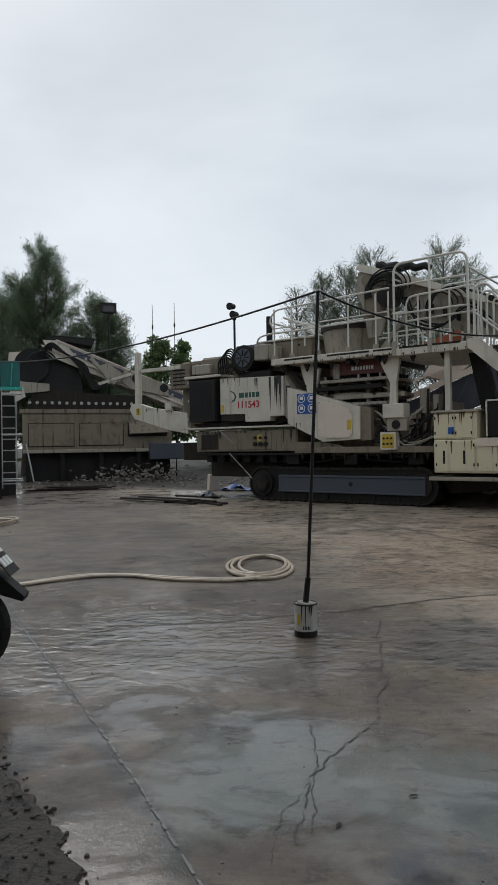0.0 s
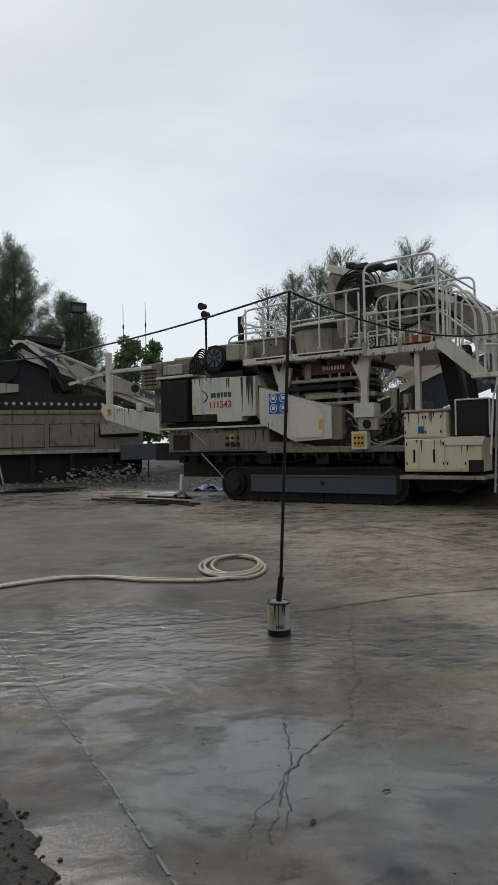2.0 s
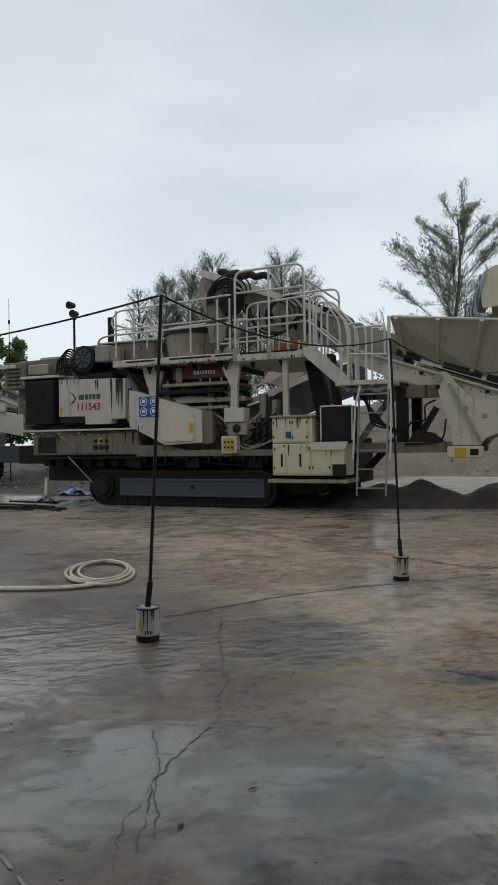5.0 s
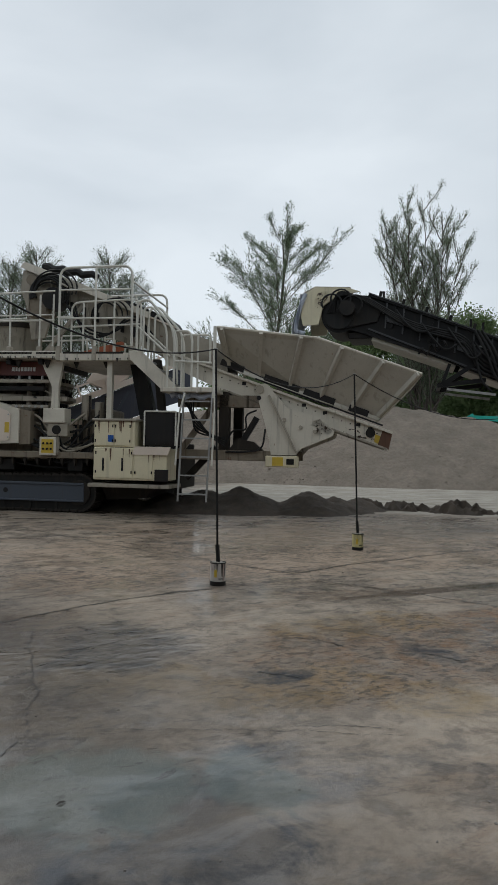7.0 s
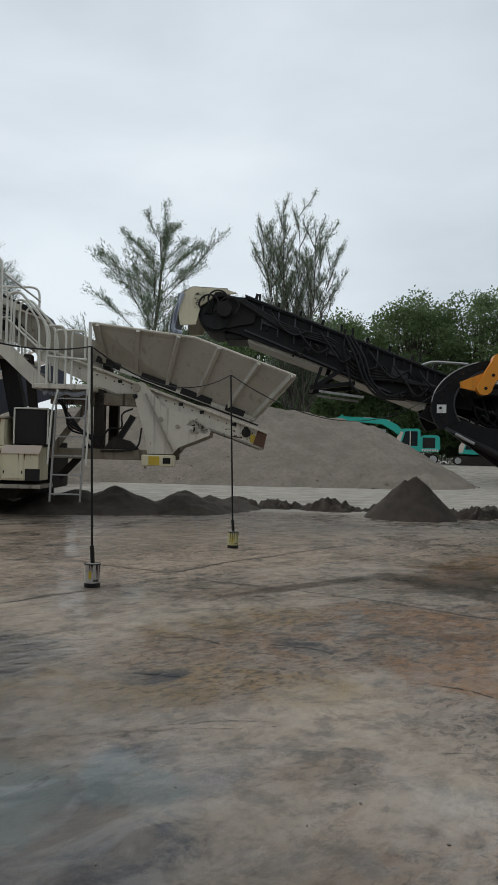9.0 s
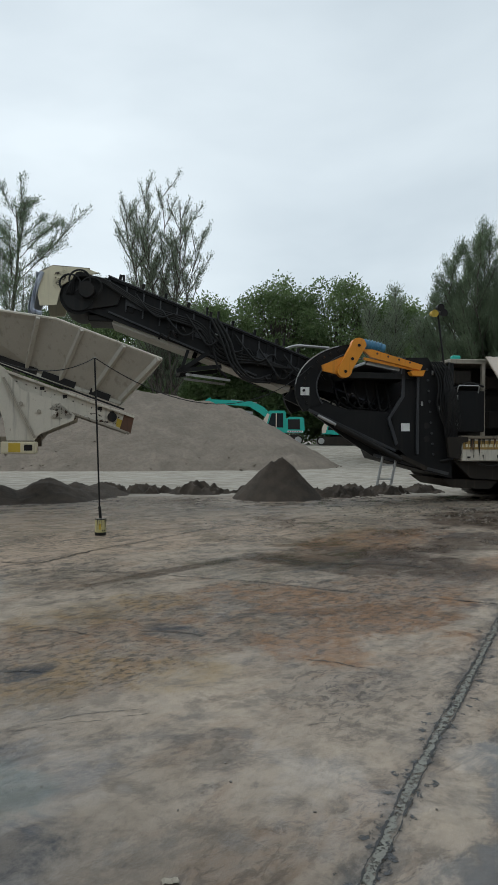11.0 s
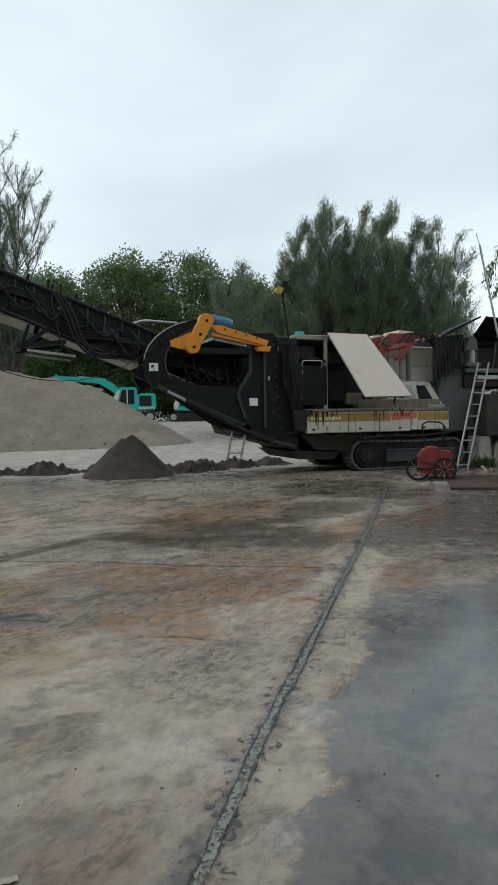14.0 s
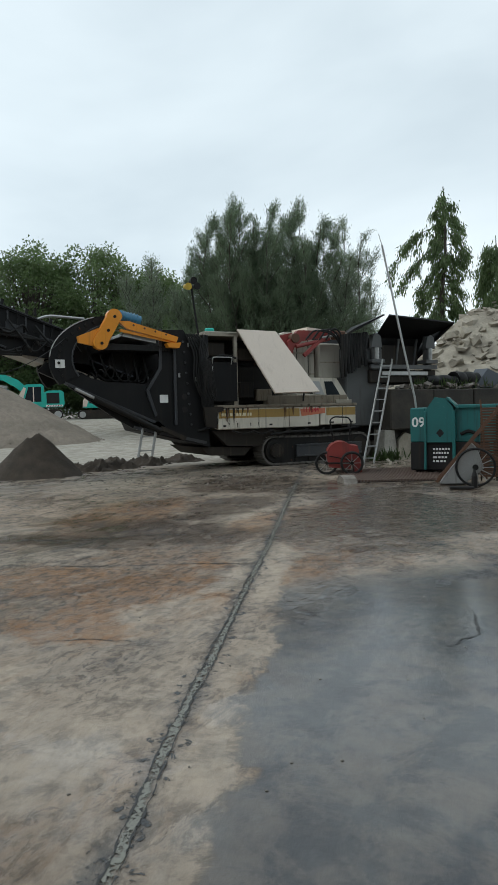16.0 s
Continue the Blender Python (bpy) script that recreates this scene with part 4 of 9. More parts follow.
    made(CREAM, A, "light_chute", sheet, [(0.4, 0.9, 4.72), (1.6, 0.9, 4.2), (1.6, 1.9, 4.2), (0.4, 1.9, 4.72)], 0.04)
    for y0 in (0.62, 1.98):
        made(CREAM_DIRTY, A, "conveyor_side", prism, [(2.92, 5.5), (6.48, 4.12), (7.62, 3.72), (7.62, 2.95), (5.85, 3.62), (3.34, 4.98), (3.02, 5.15)], y0, y0 + 0.07, bevel=0.008)
        made(WHITE, A, "conveyor_edge", bar, (2.92, y0 - 0.02, 5.51), (6.48, y0 - 0.02, 4.13), 0.09, 0.035)
    made(BELT, A, "loading_belt", bar, (3.0, 1.34, 5.36), (7.6, 1.34, 3.55), 1.2, 0.03)
    made(BELT, A, "loading_belt", bar, (3.1, 1.34, 5.06), (7.6, 1.34, 3.15), 1.2, 0.03)
    made(RUBBER, A, "head_drum", cyl, (3.12, 0.7, 5.2), (3.12, 1.95, 5.2), 0.17, 18)
    made(GRIMY, A, "head_frame", prism, [(2.85, 4.95), (3.36, 5.0), (3.64, 4.4), (3.3, 4.2), (2.95, 4.3)], 0.55, 0.62, bevel=0.01)
    made(GRIMY, A, "head_gearbox", box, 3.05, 3.55, 0.3, 0.6, 4.35, 5.0, bevel=0.05)
    made(DARK, A, "head_motor", cyl, (3.68, 0.25, 4.75), (3.68, 0.6, 4.75), 0.25, 18)
    for k in range(4):
        made(RUBBER, A, "hydraulic_hose", tube, [(3.58 + (0.32 + 0.05 * k) * math.cos(radians(a)), 0.22 + 0.03 * k, 4.85 + (0.34 + 0.04 * k) * math.sin(radians(a))) for a in range(-30, 200, 16)], 0.022, 7)
    for k in range(3):
        made(RUBBER, A, "hydraulic_hose", tube, rounded([(4.0 + 0.1 * k, 0.3, 4.6), (4.4, 0.3, 4.1 - 0.12 * k), (5.0, 0.35, 3.9), (5.5, 0.4, 4.3 + 0.1 * k), (6.1, 0.5, 3.8)], 0.4), 0.022, 7)
    made(CREAM_DIRTY, A, "support_frame", prism, [(4.1, 4.5), (5.6, 3.9), (5.6, 3.7), (4.1, 4.2)], 0.7, 0.78)
    made(DARK, A, "support_frame", prism, [(5.45, 3.3), (5.75, 3.35), (6.2, 1.5), (5.85, 1.4)], 0.5, 0.75, bevel=0.01)
    made(MUDDY, A, "support_frame", prism, [(6.0, 3.4), (6.15, 3.4), (6.35, 1.7), (6.2, 1.7)], 0.4, 0.6, bevel=0.01)
    made(RUBBER, A, "bundled_cover", tube, [(3.15 + 0.12 * i, 0.9, 5.62 - 0.02 * i + 0.035 * math.sin(i * 2.1)) for i in range(12)], 0.11, 9, r2=0.08)
    made(DARK, A, "belt_guard", prism, [(4.9, 4.98), (6.2, 4.42), (6.3, 4.25), (4.9, 4.82)], 1.1, 1.9)
    made(SAND, A, "spilled_stone", sheet, [(4.0, 0.75, 5.16), (4.9, 0.75, 4.8), (4.9, 1.9, 4.85), (4.0, 1.9, 5.22)], 0.07)
    made(ORANGE_MARK, A, "orange_sign", sheet, [(3.3, 2.75, 3.66), (4.5, 2.75, 3.95), (4.5, 2.75, 4.2), (3.3, 2.75, 3.9)], 0.02)
    bars(A, 3.6, 2.74, 3.85, (0.1, 0.08, 0.08), 0.09, WHITE_MARK)
    # feeder channel and hopper
    for y0 in (0.42, 2.14):
        made(CREAM, A, "feeder_channel", prism, [(7.5, 3.14), (11.2, 1.86), (11.12, 1.5), (9.9, 1.95), (7.6, 2.72), (6.3, 3.3), (6.2, 3.55)], y0, y0 + 0.1, bevel=0.008)
        made(CREAM, A, "channel_flange", bar, (6.25, y0 - 0.01, 3.6), (11.2, y0 - 0.01, 1.87), 0.14, 0.05)
        made(CREAM_DIRTY, A, "channel_flange", bar, (7.6, y0 - 0.01, 2.74), (11.1, y0 - 0.01, 1.53), 0.12, 0.04)
    for s in (8.0, 8.45, 9.3, 9.75, 10.45, 10.7):
        z = 3.14 - (s - 7.5) * 0.346 - 0.07
        made(BLACK, A, "slot", box, s, s + 0.09, 0.41, 0.42, z - 0.05, z + 0.015)
    for s, w in ((7.55, 0.5), (8.5, 0.75), (9.35, 0.65), (10.3, 0.4)):
        z = 3.36 - (s - 7.5) * 0.346
        made(BLACK, A, "rubber_skirt", bar, (s, 0.36, z), (s + w, 0.36, z - 0.346 * w), 0.1, 0.13)
    made(RUBBER, A, "hydraulic_pipe", bar, (8.3, 0.36, 2.98), (11.0, 0.36, 2.02), 0.04, 0.035)
    made(BELT, A, "feeder_bed", bar, (7.5, 1.33, 2.98), (11.1, 1.33, 1.72), 1.6, 0.06)
    made(DARK, A, "tail_pulley", cyl, (10.75, 0.38, 1.86), (10.75, 0.42, 1.86), 0.1, 16)
    made(YELLOW, A, "hazard_mark", prism, [(10.85, 1.84), (11.05, 1.76), (11.02, 1.6), (10.83, 1.67)], 0.412, 0.42)
    made(RUSTY, A, "tail_plate", prism, [(11.0, 1.92), (11.2, 1.86), (11.13, 1.52), (10.9, 1.6)], 0.38, 0.41)
    top = [(7.58, 3.98), (9.66, 3.74), (11.72, 3.02)]
    low = [(7.66, 3.3), (9.3, 2.74), (10.95, 2.2)]
    for side in (0, 1):
        yt, yl = (-0.3, 0.4) if side == 0 else (2.96, 2.26)
        for (a, b), (c, d) in zip(zip(top, top[1:]), zip(low, low[1:])):
            bm = bmesh.new()
            sheet(bm, [(c[0], yl, c[1]), (d[0], yl, d[1]), (b[0], yt, b[1]), (a[0], yt, a[1])], 0.025)
            part("hopper_wall", bm, HOPPER, A, "dusty beige hopper side plate")
        bm = bmesh.new()
        tube(bm, [(x, yt, z) for x, z in top], 0.028, 6)
        part("hopper_rim", bm, CREAM, A)
        for i, f in enumerate((0.02, 0.22, 0.42, 0.62, 0.82, 0.985)):
            x = 7.6 + f * 4.1
            zt = 3.98 + (x - 7.58) * (-0.24 / 2.08) if x < 9.66 else 3.74 - (x - 9.66) * 0.72 / 2.06
            xl = 7.66 + f * 3.29
            zl = 3.3 + (xl - 7.66) * -0.334
            out = -0.05 if side == 0 else 0.05
            bm = bmesh.new()
            bar(bm, (x, yt + out, zt - 0.03), (xl, yl + out, zl), 0.07, 0.09)
            part("hopper_rib", bm, HOPPER, A)
    made(HOPPER, A, "hopper_end", sheet, [(10.95, 0.4, 2.2), (10.95, 2.26, 2.2), (11.72, 2.96, 3.02), (11.72, -0.3, 3.02)], 0.025)
    made(HOPPER, A, "hopper_back", sheet, [(7.66, 2.26, 3.3), (7.66, 0.4, 3.3), (7.58, -0.3, 3.98), (7.58, 2.96, 3.98)], 0.025)
    # support leg under the hopper
    for y0 in (0.25, 2.3):
        made(CREAM, A, "support_leg", prism, arc(8.5, 2.72, 0.15, 20, 200, 8) + [(8.42, 2.4), (8.62, 1.75), (8.68, 1.36), (9.2, 1.36), (9.32, 1.5), (9.98, 1.78), (10.0, 1.88), (9.72, 2.16), (9.0, 2.36)], y0, y0 + 0.12, bevel=0.012)
        made(RUST_SPOTS, A, "bare_metal_patch", prism, [(9.58, 2.1), (9.7, 2.13), (9.82, 2.02), (9.96, 1.9), (9.9, 1.8), (9.76, 1.84), (9.7, 1.75), (9.62, 1.82), (9.64, 1.95), (9.5, 2.0)], y0 - 0.005, y0)
        made(BLACK, A, "pin_hole", cyl, (8.4, y0 - 0.012, 2.56), (8.4, y0 - 0.001, 2.56), 0.05, 12)
        made(CREAM_DIRTY, A, "leg_edge", bar, (8.62, y0 - 0.04, 2.62), (9.22, y0 - 0.04, 1.42), 0.05, 0.04)
        for i in range(6):
            p = Vector((8.66, y0 - 0.06, 2.5)).lerp(Vector((9.2, y0 - 0.06, 1.46)), i / 5)
            made(CREAM, A, "clamp", box, p.x, p.x + 0.045, p.y + 0.0, p.y + 0.06, p.z - 0.015, p.z + 0.02, bevel=0.006)
    made(CREAM_CLEAN, A, "leg_foot", box, 8.57, 9.26, 0.18, 0.5, 1.1, 1.34, bevel=0.02)
    made(YELLOW, A, "foot_mark", box, 8.72, 8.95, 0.174, 0.18, 1.13, 1.31)
    made(DARK, A, "foot_lamp", box, 9.02, 9.18, 0.165, 0.18, 1.16, 1.28)
    made(GRIMY, A, "frame_beam", box, 6.5, 9.2, 0.3, 0.55, 1.22, 1.44, bevel=0.012)
    made(GRIMY, A, "frame_beam", box, 6.6, 8.75, 0.35, 0.55, 2.36, 2.62, bevel=0.012)
    made(MUDDY, A, "frame_post", box, 7.52, 7.74, 0.35, 0.6, 1.4, 2.7, bevel=0.012)
    made(GRIMY, A, "frame_beam", box, 6.5, 9.2, 2.1, 2.35, 1.22, 1.44, bevel=0.012)
    made(MUDDY, A, "frame_post", box, 7.52, 7.74, 2.1, 2.35, 1.4, 2.7, bevel=0.012)
    made(DARK, A, "ram", bar, (8.0, 0.4, 1.55), (8.35, 0.4, 2.15), 0.12, 0.12)
    made(MUDDY, A, "ram_foot", prism, [(7.75, 1.44), (8.5, 1.44), (8.3, 1.62), (7.95, 1.7)], 0.3, 0.5)
    made(RUBBER, A, "hydraulic_hose", tube, rounded([(7.7, 0.3, 1.6), (7.85, 0.3, 1.9), (8.15, 0.3, 1.85), (8.1, 0.3, 2.2), (8.35, 0.3, 2.3)], 0.2), 0.02, 7)
    made(RUBBER, A, "hydraulic_hose", tube, rounded([(7.7, 0.28, 1.4), (8.1, 0.25, 1.4), (8.5, 0.25, 1.45), (8.55, 0.25, 1.9)], 0.2), 0.02, 7)
    # electric cabinets on the near side
    made(CREAM_CLEAN, A, "cabinet", box, 4.98, 5.88, -0.35, 0.35, 1.45, 2.0, bevel=0.015)
    made(CREAM_CLEAN, A, "cabinet_door", box, 5.0, 5.42, -0.37, -0.35, 1.48, 1.97, bevel=0.008)
    made(CREAM_CLEAN, A, "cabinet_door", box, 5.44, 5.8, -0.37, -0.35, 1.48, 1.97, bevel=0.008)
    made(CREAM_DIRTY, A, "cabinet_roof", box, 4.94, 5.92, -0.4, 0.4, 2.0, 2.05, bevel=0.012)
    made(BLUE_SIGN, A, "blue_label", box, 5.3, 5.42, -0.378, -0.37, 1.56, 1.7)
    made(CREAM_CLEAN, A, "lower_cabinet", box, 5.0, 6.6, -0.4, 0.35, 0.76, 1.44, bevel=0.015)
    made(CREAM_CLEAN, A, "cabinet_door", box, 5.04, 5.86, -0.42, -0.4, 0.8, 1.4, bevel=0.008)
    made(CREAM_CLEAN, A, "cabinet_door", box, 5.9, 6.3, -0.42, -0.4, 0.8, 1.4, bevel=0.008)
    for x in (5.2, 5.62):
        made(BLACK, A, "latch", box, x, x + 0.045, -0.43, -0.42, 0.95, 1.22, bevel=0.008)
    made(BLACK, A, "cabinet_recess", box, 6.34, 6.62, -0.41, -0.35, 0.76, 1.0)
    made(WHITE, A, "sloping_lid", prism, [(5.92, 1.47), (6.68, 1.47), (6.62, 1.3), (5.86, 1.3)], -0.44, -0.4, bevel=0.008)
    made(BLACK, A, "cooler", box, 6.04, 6.72, -0.2, 0.3, 1.5, 2.22, bevel=0.01)
    rail_run(A, [(6.04, -0.22, 1.5), (6.04, -0.22, 2.22), (6.72, -0.22, 2.22), (6.72, -0.22, 1.5)], 0.018, "cooler_frame", soft=0.02)
    made(BLACK, A, "cooler_core", box, 6.1, 6.66, -0.21, -0.2, 1.55, 2.16)
    made(CREAM_DIRTY, A, "cabinet_shelf", box, 4.88, 6.65, -0.4, 0.6, 0.6, 0.68, bevel=0.01)
    made(MUDDY, A, "cabinet_frame", prism, [(4.95, 0.6), (6.2, 0.6), (5.95, 0.35), (5.1, 0.3)], 0.2, 1.8)
    # access ladder, landing and stair
    rungs(A, (6.85, -0.42, 0.36), (6.92, -0.35, 2.66), 0.6, 0.36, STEEL)
    made(RAIL, A, "ladder_rail", tube, rounded([(6.8, -0.48, 1.1), (6.86, -0.48, 2.2), (6.95, -0.4, 2.6)], 0.1), 0.02, 8)
    made(RAIL, A, "ladder_rail", tube, rounded([(7.56, -0.48, 1.1), (7.6, -0.48, 2.2), (7.56, -0.4, 3.0)], 0.1), 0.02, 8)
    made(CREAM, A, "landing", box, 6.42, 7.6, -0.4, 0.5, 2.62, 2.72, bevel=0.012)
    made(CREAM, A, "stair_stringer", prism, [(5.72, 3.47), (5.95, 3.5), (6.75, 2.74), (6.7, 2.62), (6.45, 2.66), (5.74, 3.3)], -0.38, -0.33, bevel=0.008)
    for i in range(4):
        made(STEEL, A, "stair_tread", box, 5.86 + 0.2 * i, 6.1 + 0.2 * i, -0.33, 0.4, 3.28 - 0.17 * i, 3.31 - 0.17 * i)
    for y in (-0.38, 0.42):
        rail_run(A, [(5.88, y, 3.45), (5.88, y, 4.5), (6.12, y, 4.56), (6.62, y, 4.0), (6.7, y, 3.7), (6.7, y, 2.7)], 0.028, soft=0.25)
        rail_run(A, [(6.02, y, 3.4), (6.02, y, 4.36), (6.2, y, 4.4), (6.52, y, 3.98), (6.56, y, 2.7)], 0.024, soft=0.2)
        rail_run(A, [(5.88, y, 4.0), (6.6, y, 3.36)])
    rail_run(A, [(6.72, -0.4, 3.88), (7.02, -0.4, 3.88), (7.08, -0.4, 3.7), (7.08, -0.4, 2.7)], 0.024, soft=0.1)
    rail_run(A, [(6.86, -0.38, 2.7), (6.86, -0.38, 3.8), (7.46, -0.38, 3.8), (7.46, -0.38, 3.2)], 0.024, soft=0.08)
    rail_run(A, [(7.2, -0.38, 2.6), (7.2, -0.38, 3.8)], name="rail_post")
    rail_run(A, [(7.55, -0.38, 2.5), (7.55, -0.38, 3.98)], 0.035, "rail_post")
    rail_run(A, [(6.72, -0.4, 3.26), (7.5, -0.4, 3.22)])
    made(TARP, A, "torn_wrap", tube, [(6.6 + 0.1 * i, -0.2, 2.55 + 0.03 * math.sin(i * 1.7)) for i in range(10)], 0.06, 7)


crusher_a()


def crusher_a_fittings():
    """Bolts, pipes, hoses, hinges and stiffeners of the cone crusher."""
    rnd = random.Random(61)
    # layered bowl under the name plate
    for z, r, mt in ((3.02, 0.9, MUDDY), (2.9, 1.07, CREAM_DIRTY), (2.74, 0.98, MUDDY), (2.56, 1.12, CREAM_DIRTY), (2.42, 0.94, DARK), (2.3, 1.0, CREAM_DIRTY), (2.06, 1.02, MUDDY), (1.86, 1.14, CREAM_DIRTY)):
        made(mt, A, "flange", cyl, (2.62, 1.35, z - 0.035), (2.62, 1.35, z + 0.035), r, 36)
    for k in range(26):
        a = math.pi + k * math.pi / 25
        for z, r in ((2.92, 1.04), (2.33, 0.97)):
            made(DARK, A, "bolt", cyl, (2.62 + r * math.cos(a), 1.35 + r * math.sin(a), z), (2.62 + r * math.cos(a), 1.35 + r * math.sin(a), z + 0.1), 0.026, 6)
    for k, x in enumerate((1.75, 2.0, 2.9, 3.15, 3.45)):
        made(CREAM_DIRTY if k % 2 else MUDDY, A, "clamp_cylinder", cyl, (x, 0.34, 2.1 + 0.1 * (k % 2)), (x, 0.34, 2.9), 0.06, 12)
        made(STEEL, A, "cylinder_rod", cyl, (x, 0.34, 2.9), (x, 0.34, 3.02), 0.03, 8)
    made(CREAM_DIRTY, A, "tie_beam", box, 1.95, 3.95, 0.16, 0.26, 2.84, 2.92, bevel=0.01)
    made(CREAM_DIRTY, A, "tie_beam", box, 2.3, 3.7, 0.1, 0.2, 2.28, 2.35, bevel=0.01)
    for k in range(9):
        made(STEEL, A, "bolt", cyl, (2.38 + 0.15 * k, 0.07, 2.31), (2.38 + 0.15 * k, 0.1, 2.31), 0.03, 6)
    # lubrication pipes and drooping hoses between the drive and the cabinets
    for k in range(12):
        x0, z0 = rnd.uniform(3.1, 3.6), rnd.uniform(1.45, 2.7)
        x1, z1 = rnd.uniform(4.3, 5.0), rnd.uniform(1.2, 2.0)
        made(RUBBER if k % 3 else CREAM_DIRTY, A, "hydraulic_hose", tube, rounded([(x0, 0.2, z0), (x0 + 0.25, 0.05 + 0.02 * k, z0 - 0.1), ((x0 + x1) / 2, 0.08, min(z0, z1) - rnd.uniform(0.1, 0.35)), (x1 - 0.2, 0.12, z1), (x1, 0.3, z1 + 0.2)], 0.3), rnd.uniform(0.016, 0.03), 6)
    for k in range(8):
        x = 4.3 + 0.085 * k
        made(MUDDY if k % 2 else GRIMY, A, "pipe", cyl, (x, 0.42, 1.15), (x + 0.03 * (k % 3), 0.42, 2.1 + 0.16 * (k % 4)), 0.022, 7)
    made(GRIMY, A, "oil_tank", box, 4.3, 5.0, 0.6, 1.5, 1.2, 2.3, bevel=0.04)
    made(CREAM_DIRTY, A, "filter_can", cyl, (4.45, 0.5, 2.05), (4.45, 0.5, 2.6), 0.11, 14)
    made(CREAM_DIRTY, A, "filter_can", cyl, (4.75, 0.5, 1.95), (4.75, 0.5, 2.45), 0.1, 14)
    made(GRIMY, A, "chassis_rail", box, 1.3, 4.95, -0.02, 0.12, 1.18, 1.32, bevel=0.012)
    for k in range(12):
        made(MUDDY, A, "rail_gusset", prism, [(1.45 + 0.29 * k, 1.18), (1.53 + 0.29 * k, 1.18), (1.5 + 0.29 * k, 1.02)], 0.02, 0.1)
    made(GRIMY, A, "chute_plate", prism, [(1.3, 1.46), (2.1, 1.44), (2.6, 1.34), (2.6, 1.2), (1.3, 1.2)], 0.06, 0.2, bevel=0.01)
    # hinges, screws and handles
    for x, z in ((2.06, 2.38), (2.06, 1.72), (2.88, 2.12), (2.88, 1.62), (2.45, 1.56), (2.45, 2.28)):
        made(STEEL, A, "screw", cyl, (x, -0.09, z), (x, -0.08, z), 0.018, 6)
    for x in (-0.9, -0.4, 0.1, 0.6, 0.95):
        made(CREAM_DIRTY, A, "panel_bolt", cyl, (x, -0.062, 3.05), (x, -0.05, 3.05), 0.018, 6)
    for z in (2.12, 2.6, 3.1):
        made(STEEL, A, "radiator_clip", box, -2.16, -2.12, -0.02, 0.05, z, z + 0.06)
    for x in (5.02, 5.4, 5.46, 5.78, 5.06, 5.84, 5.92, 6.28):
        for z in ((1.55, 1.86) if x < 5.8 and x not in (5.06,) else (0.9, 1.3)):
            made(DARK, A, "hinge", box, x - 0.012, x + 0.012, -0.432 if z < 1.4 else -0.382, -0.42 if z < 1.4 else -0.37, z, z + 0.06)
    # toe boards, floor brackets and post feet of the service deck
    for x in (0.78, 1.3, 2.05, 2.85, 3.55, 3.86, 4.03, 4.85, 5.68):
        y = -0.05 if x < 4 else -0.12
        made(CREAM_DIRTY, A, "post_foot", box, x - 0.05, x + 0.05, y - 0.045, y + 0.05, 3.36 if x < 4 else 3.3, 3.62, bevel=0.008)
    for k in range(7):
        made(MUDDY, A, "deck_bracket", prism, [(0.9 + 0.68 * k, 3.34), (1.06 + 0.68 * k, 3.34), (0.98 + 0.68 * k, 3.16)], 0.02, 0.08)
    # head of the loading belt: cream cheeks, cover and hose loops
    made(CREAM_DIRTY, A, "head_cheek", prism, [(2.86, 5.42), (3.05, 5.5), (3.5, 5.28), (3.62, 4.6), (3.42, 3.9), (3.1, 3.86), (2.98, 4.6), (2.8, 5.0)], 0.46, 0.54, bevel=0.012)
    made(CREAM, A, "head_cover", prism, [(2.84, 5.5), (2.94, 5.62), (4.3, 5.1), (5.9, 4.44), (5.9, 4.3), (4.3, 4.94), (3.0, 5.42)], 0.36, 0.46, bevel=0.012)
    for k in range(5):
        cx, cz, r = 3.55 + 0.05 * k, 4.88 + 0.02 * k, 0.24 + 0.045 * k
        made(RUBBER, A, "hydraulic_hose", tube, [(cx + r * 1.25 * math.cos(radians(q)), 0.3 - 0.02 * k, cz + r * math.sin(radians(q))) for q in range(-20, 215, 15)], 0.019, 6)
    for k in range(4):
        cx = 4.9 + 0.08 * k
        made(RUBBER, A, "hydraulic_hose", tube, [(cx + (0.3 + 0.04 * k) * math.cos(radians(q)), 0.28, 4.35 + (0.3 + 0.03 * k) * math.sin(radians(q))) for q in range(0, 200, 16)], 0.019, 6)
    made(GRIMY, A, "head_bearing", cyl, (3.12, 0.34, 5.2), (3.12, 0.46, 5.2), 0.12, 14)
    made(CREAM_DIRTY, A, "cross_brace", bar, (3.4, 0.6, 3.6), (4.4, 0.6, 4.8), 0.07, 0.09)
    made(CREAM_DIRTY, A, "cross_brace", bar, (4.6, 0.6, 3.5), (4.3, 0.6, 4.8), 0.07, 0.09)
    for k in range(9):
        x = 3.4 + 0.3 * k
        made(DARK, A, "idler_bracket", box, x, x + 0.05, 0.5, 0.62, 5.1 - 0.385 * (x - 3.0) - 0.22, 5.1 - 0.385 * (x - 3.0))
    # light-duty grids on the lid beside the stack
    for k in range(6):
        made(CREAM_DIRTY, A, "lid_rib", bar, (0.5 + 0.2 * k, 0.88, 4.7 - 0.085 * k), (0.5 + 0.2 * k, 1.9, 4.7 - 0.085 * k), 0.03, 0.04)
    # engine end: manifold, belts, wiring
    for k in range(7):
        made(RUBBER, A, "hydraulic_hose", tube, rounded([(-1.1 + 0.07 * k, 0.02, 3.28), (-1.0 + 0.09 * k, -0.03, 3.5 + 0.05 * (k % 3)), (-0.6 + 0.03 * k, 0.0, 3.45), (-0.5 + 0.05 * k, 0.1, 3.25)], 0.14), 0.02, 6)
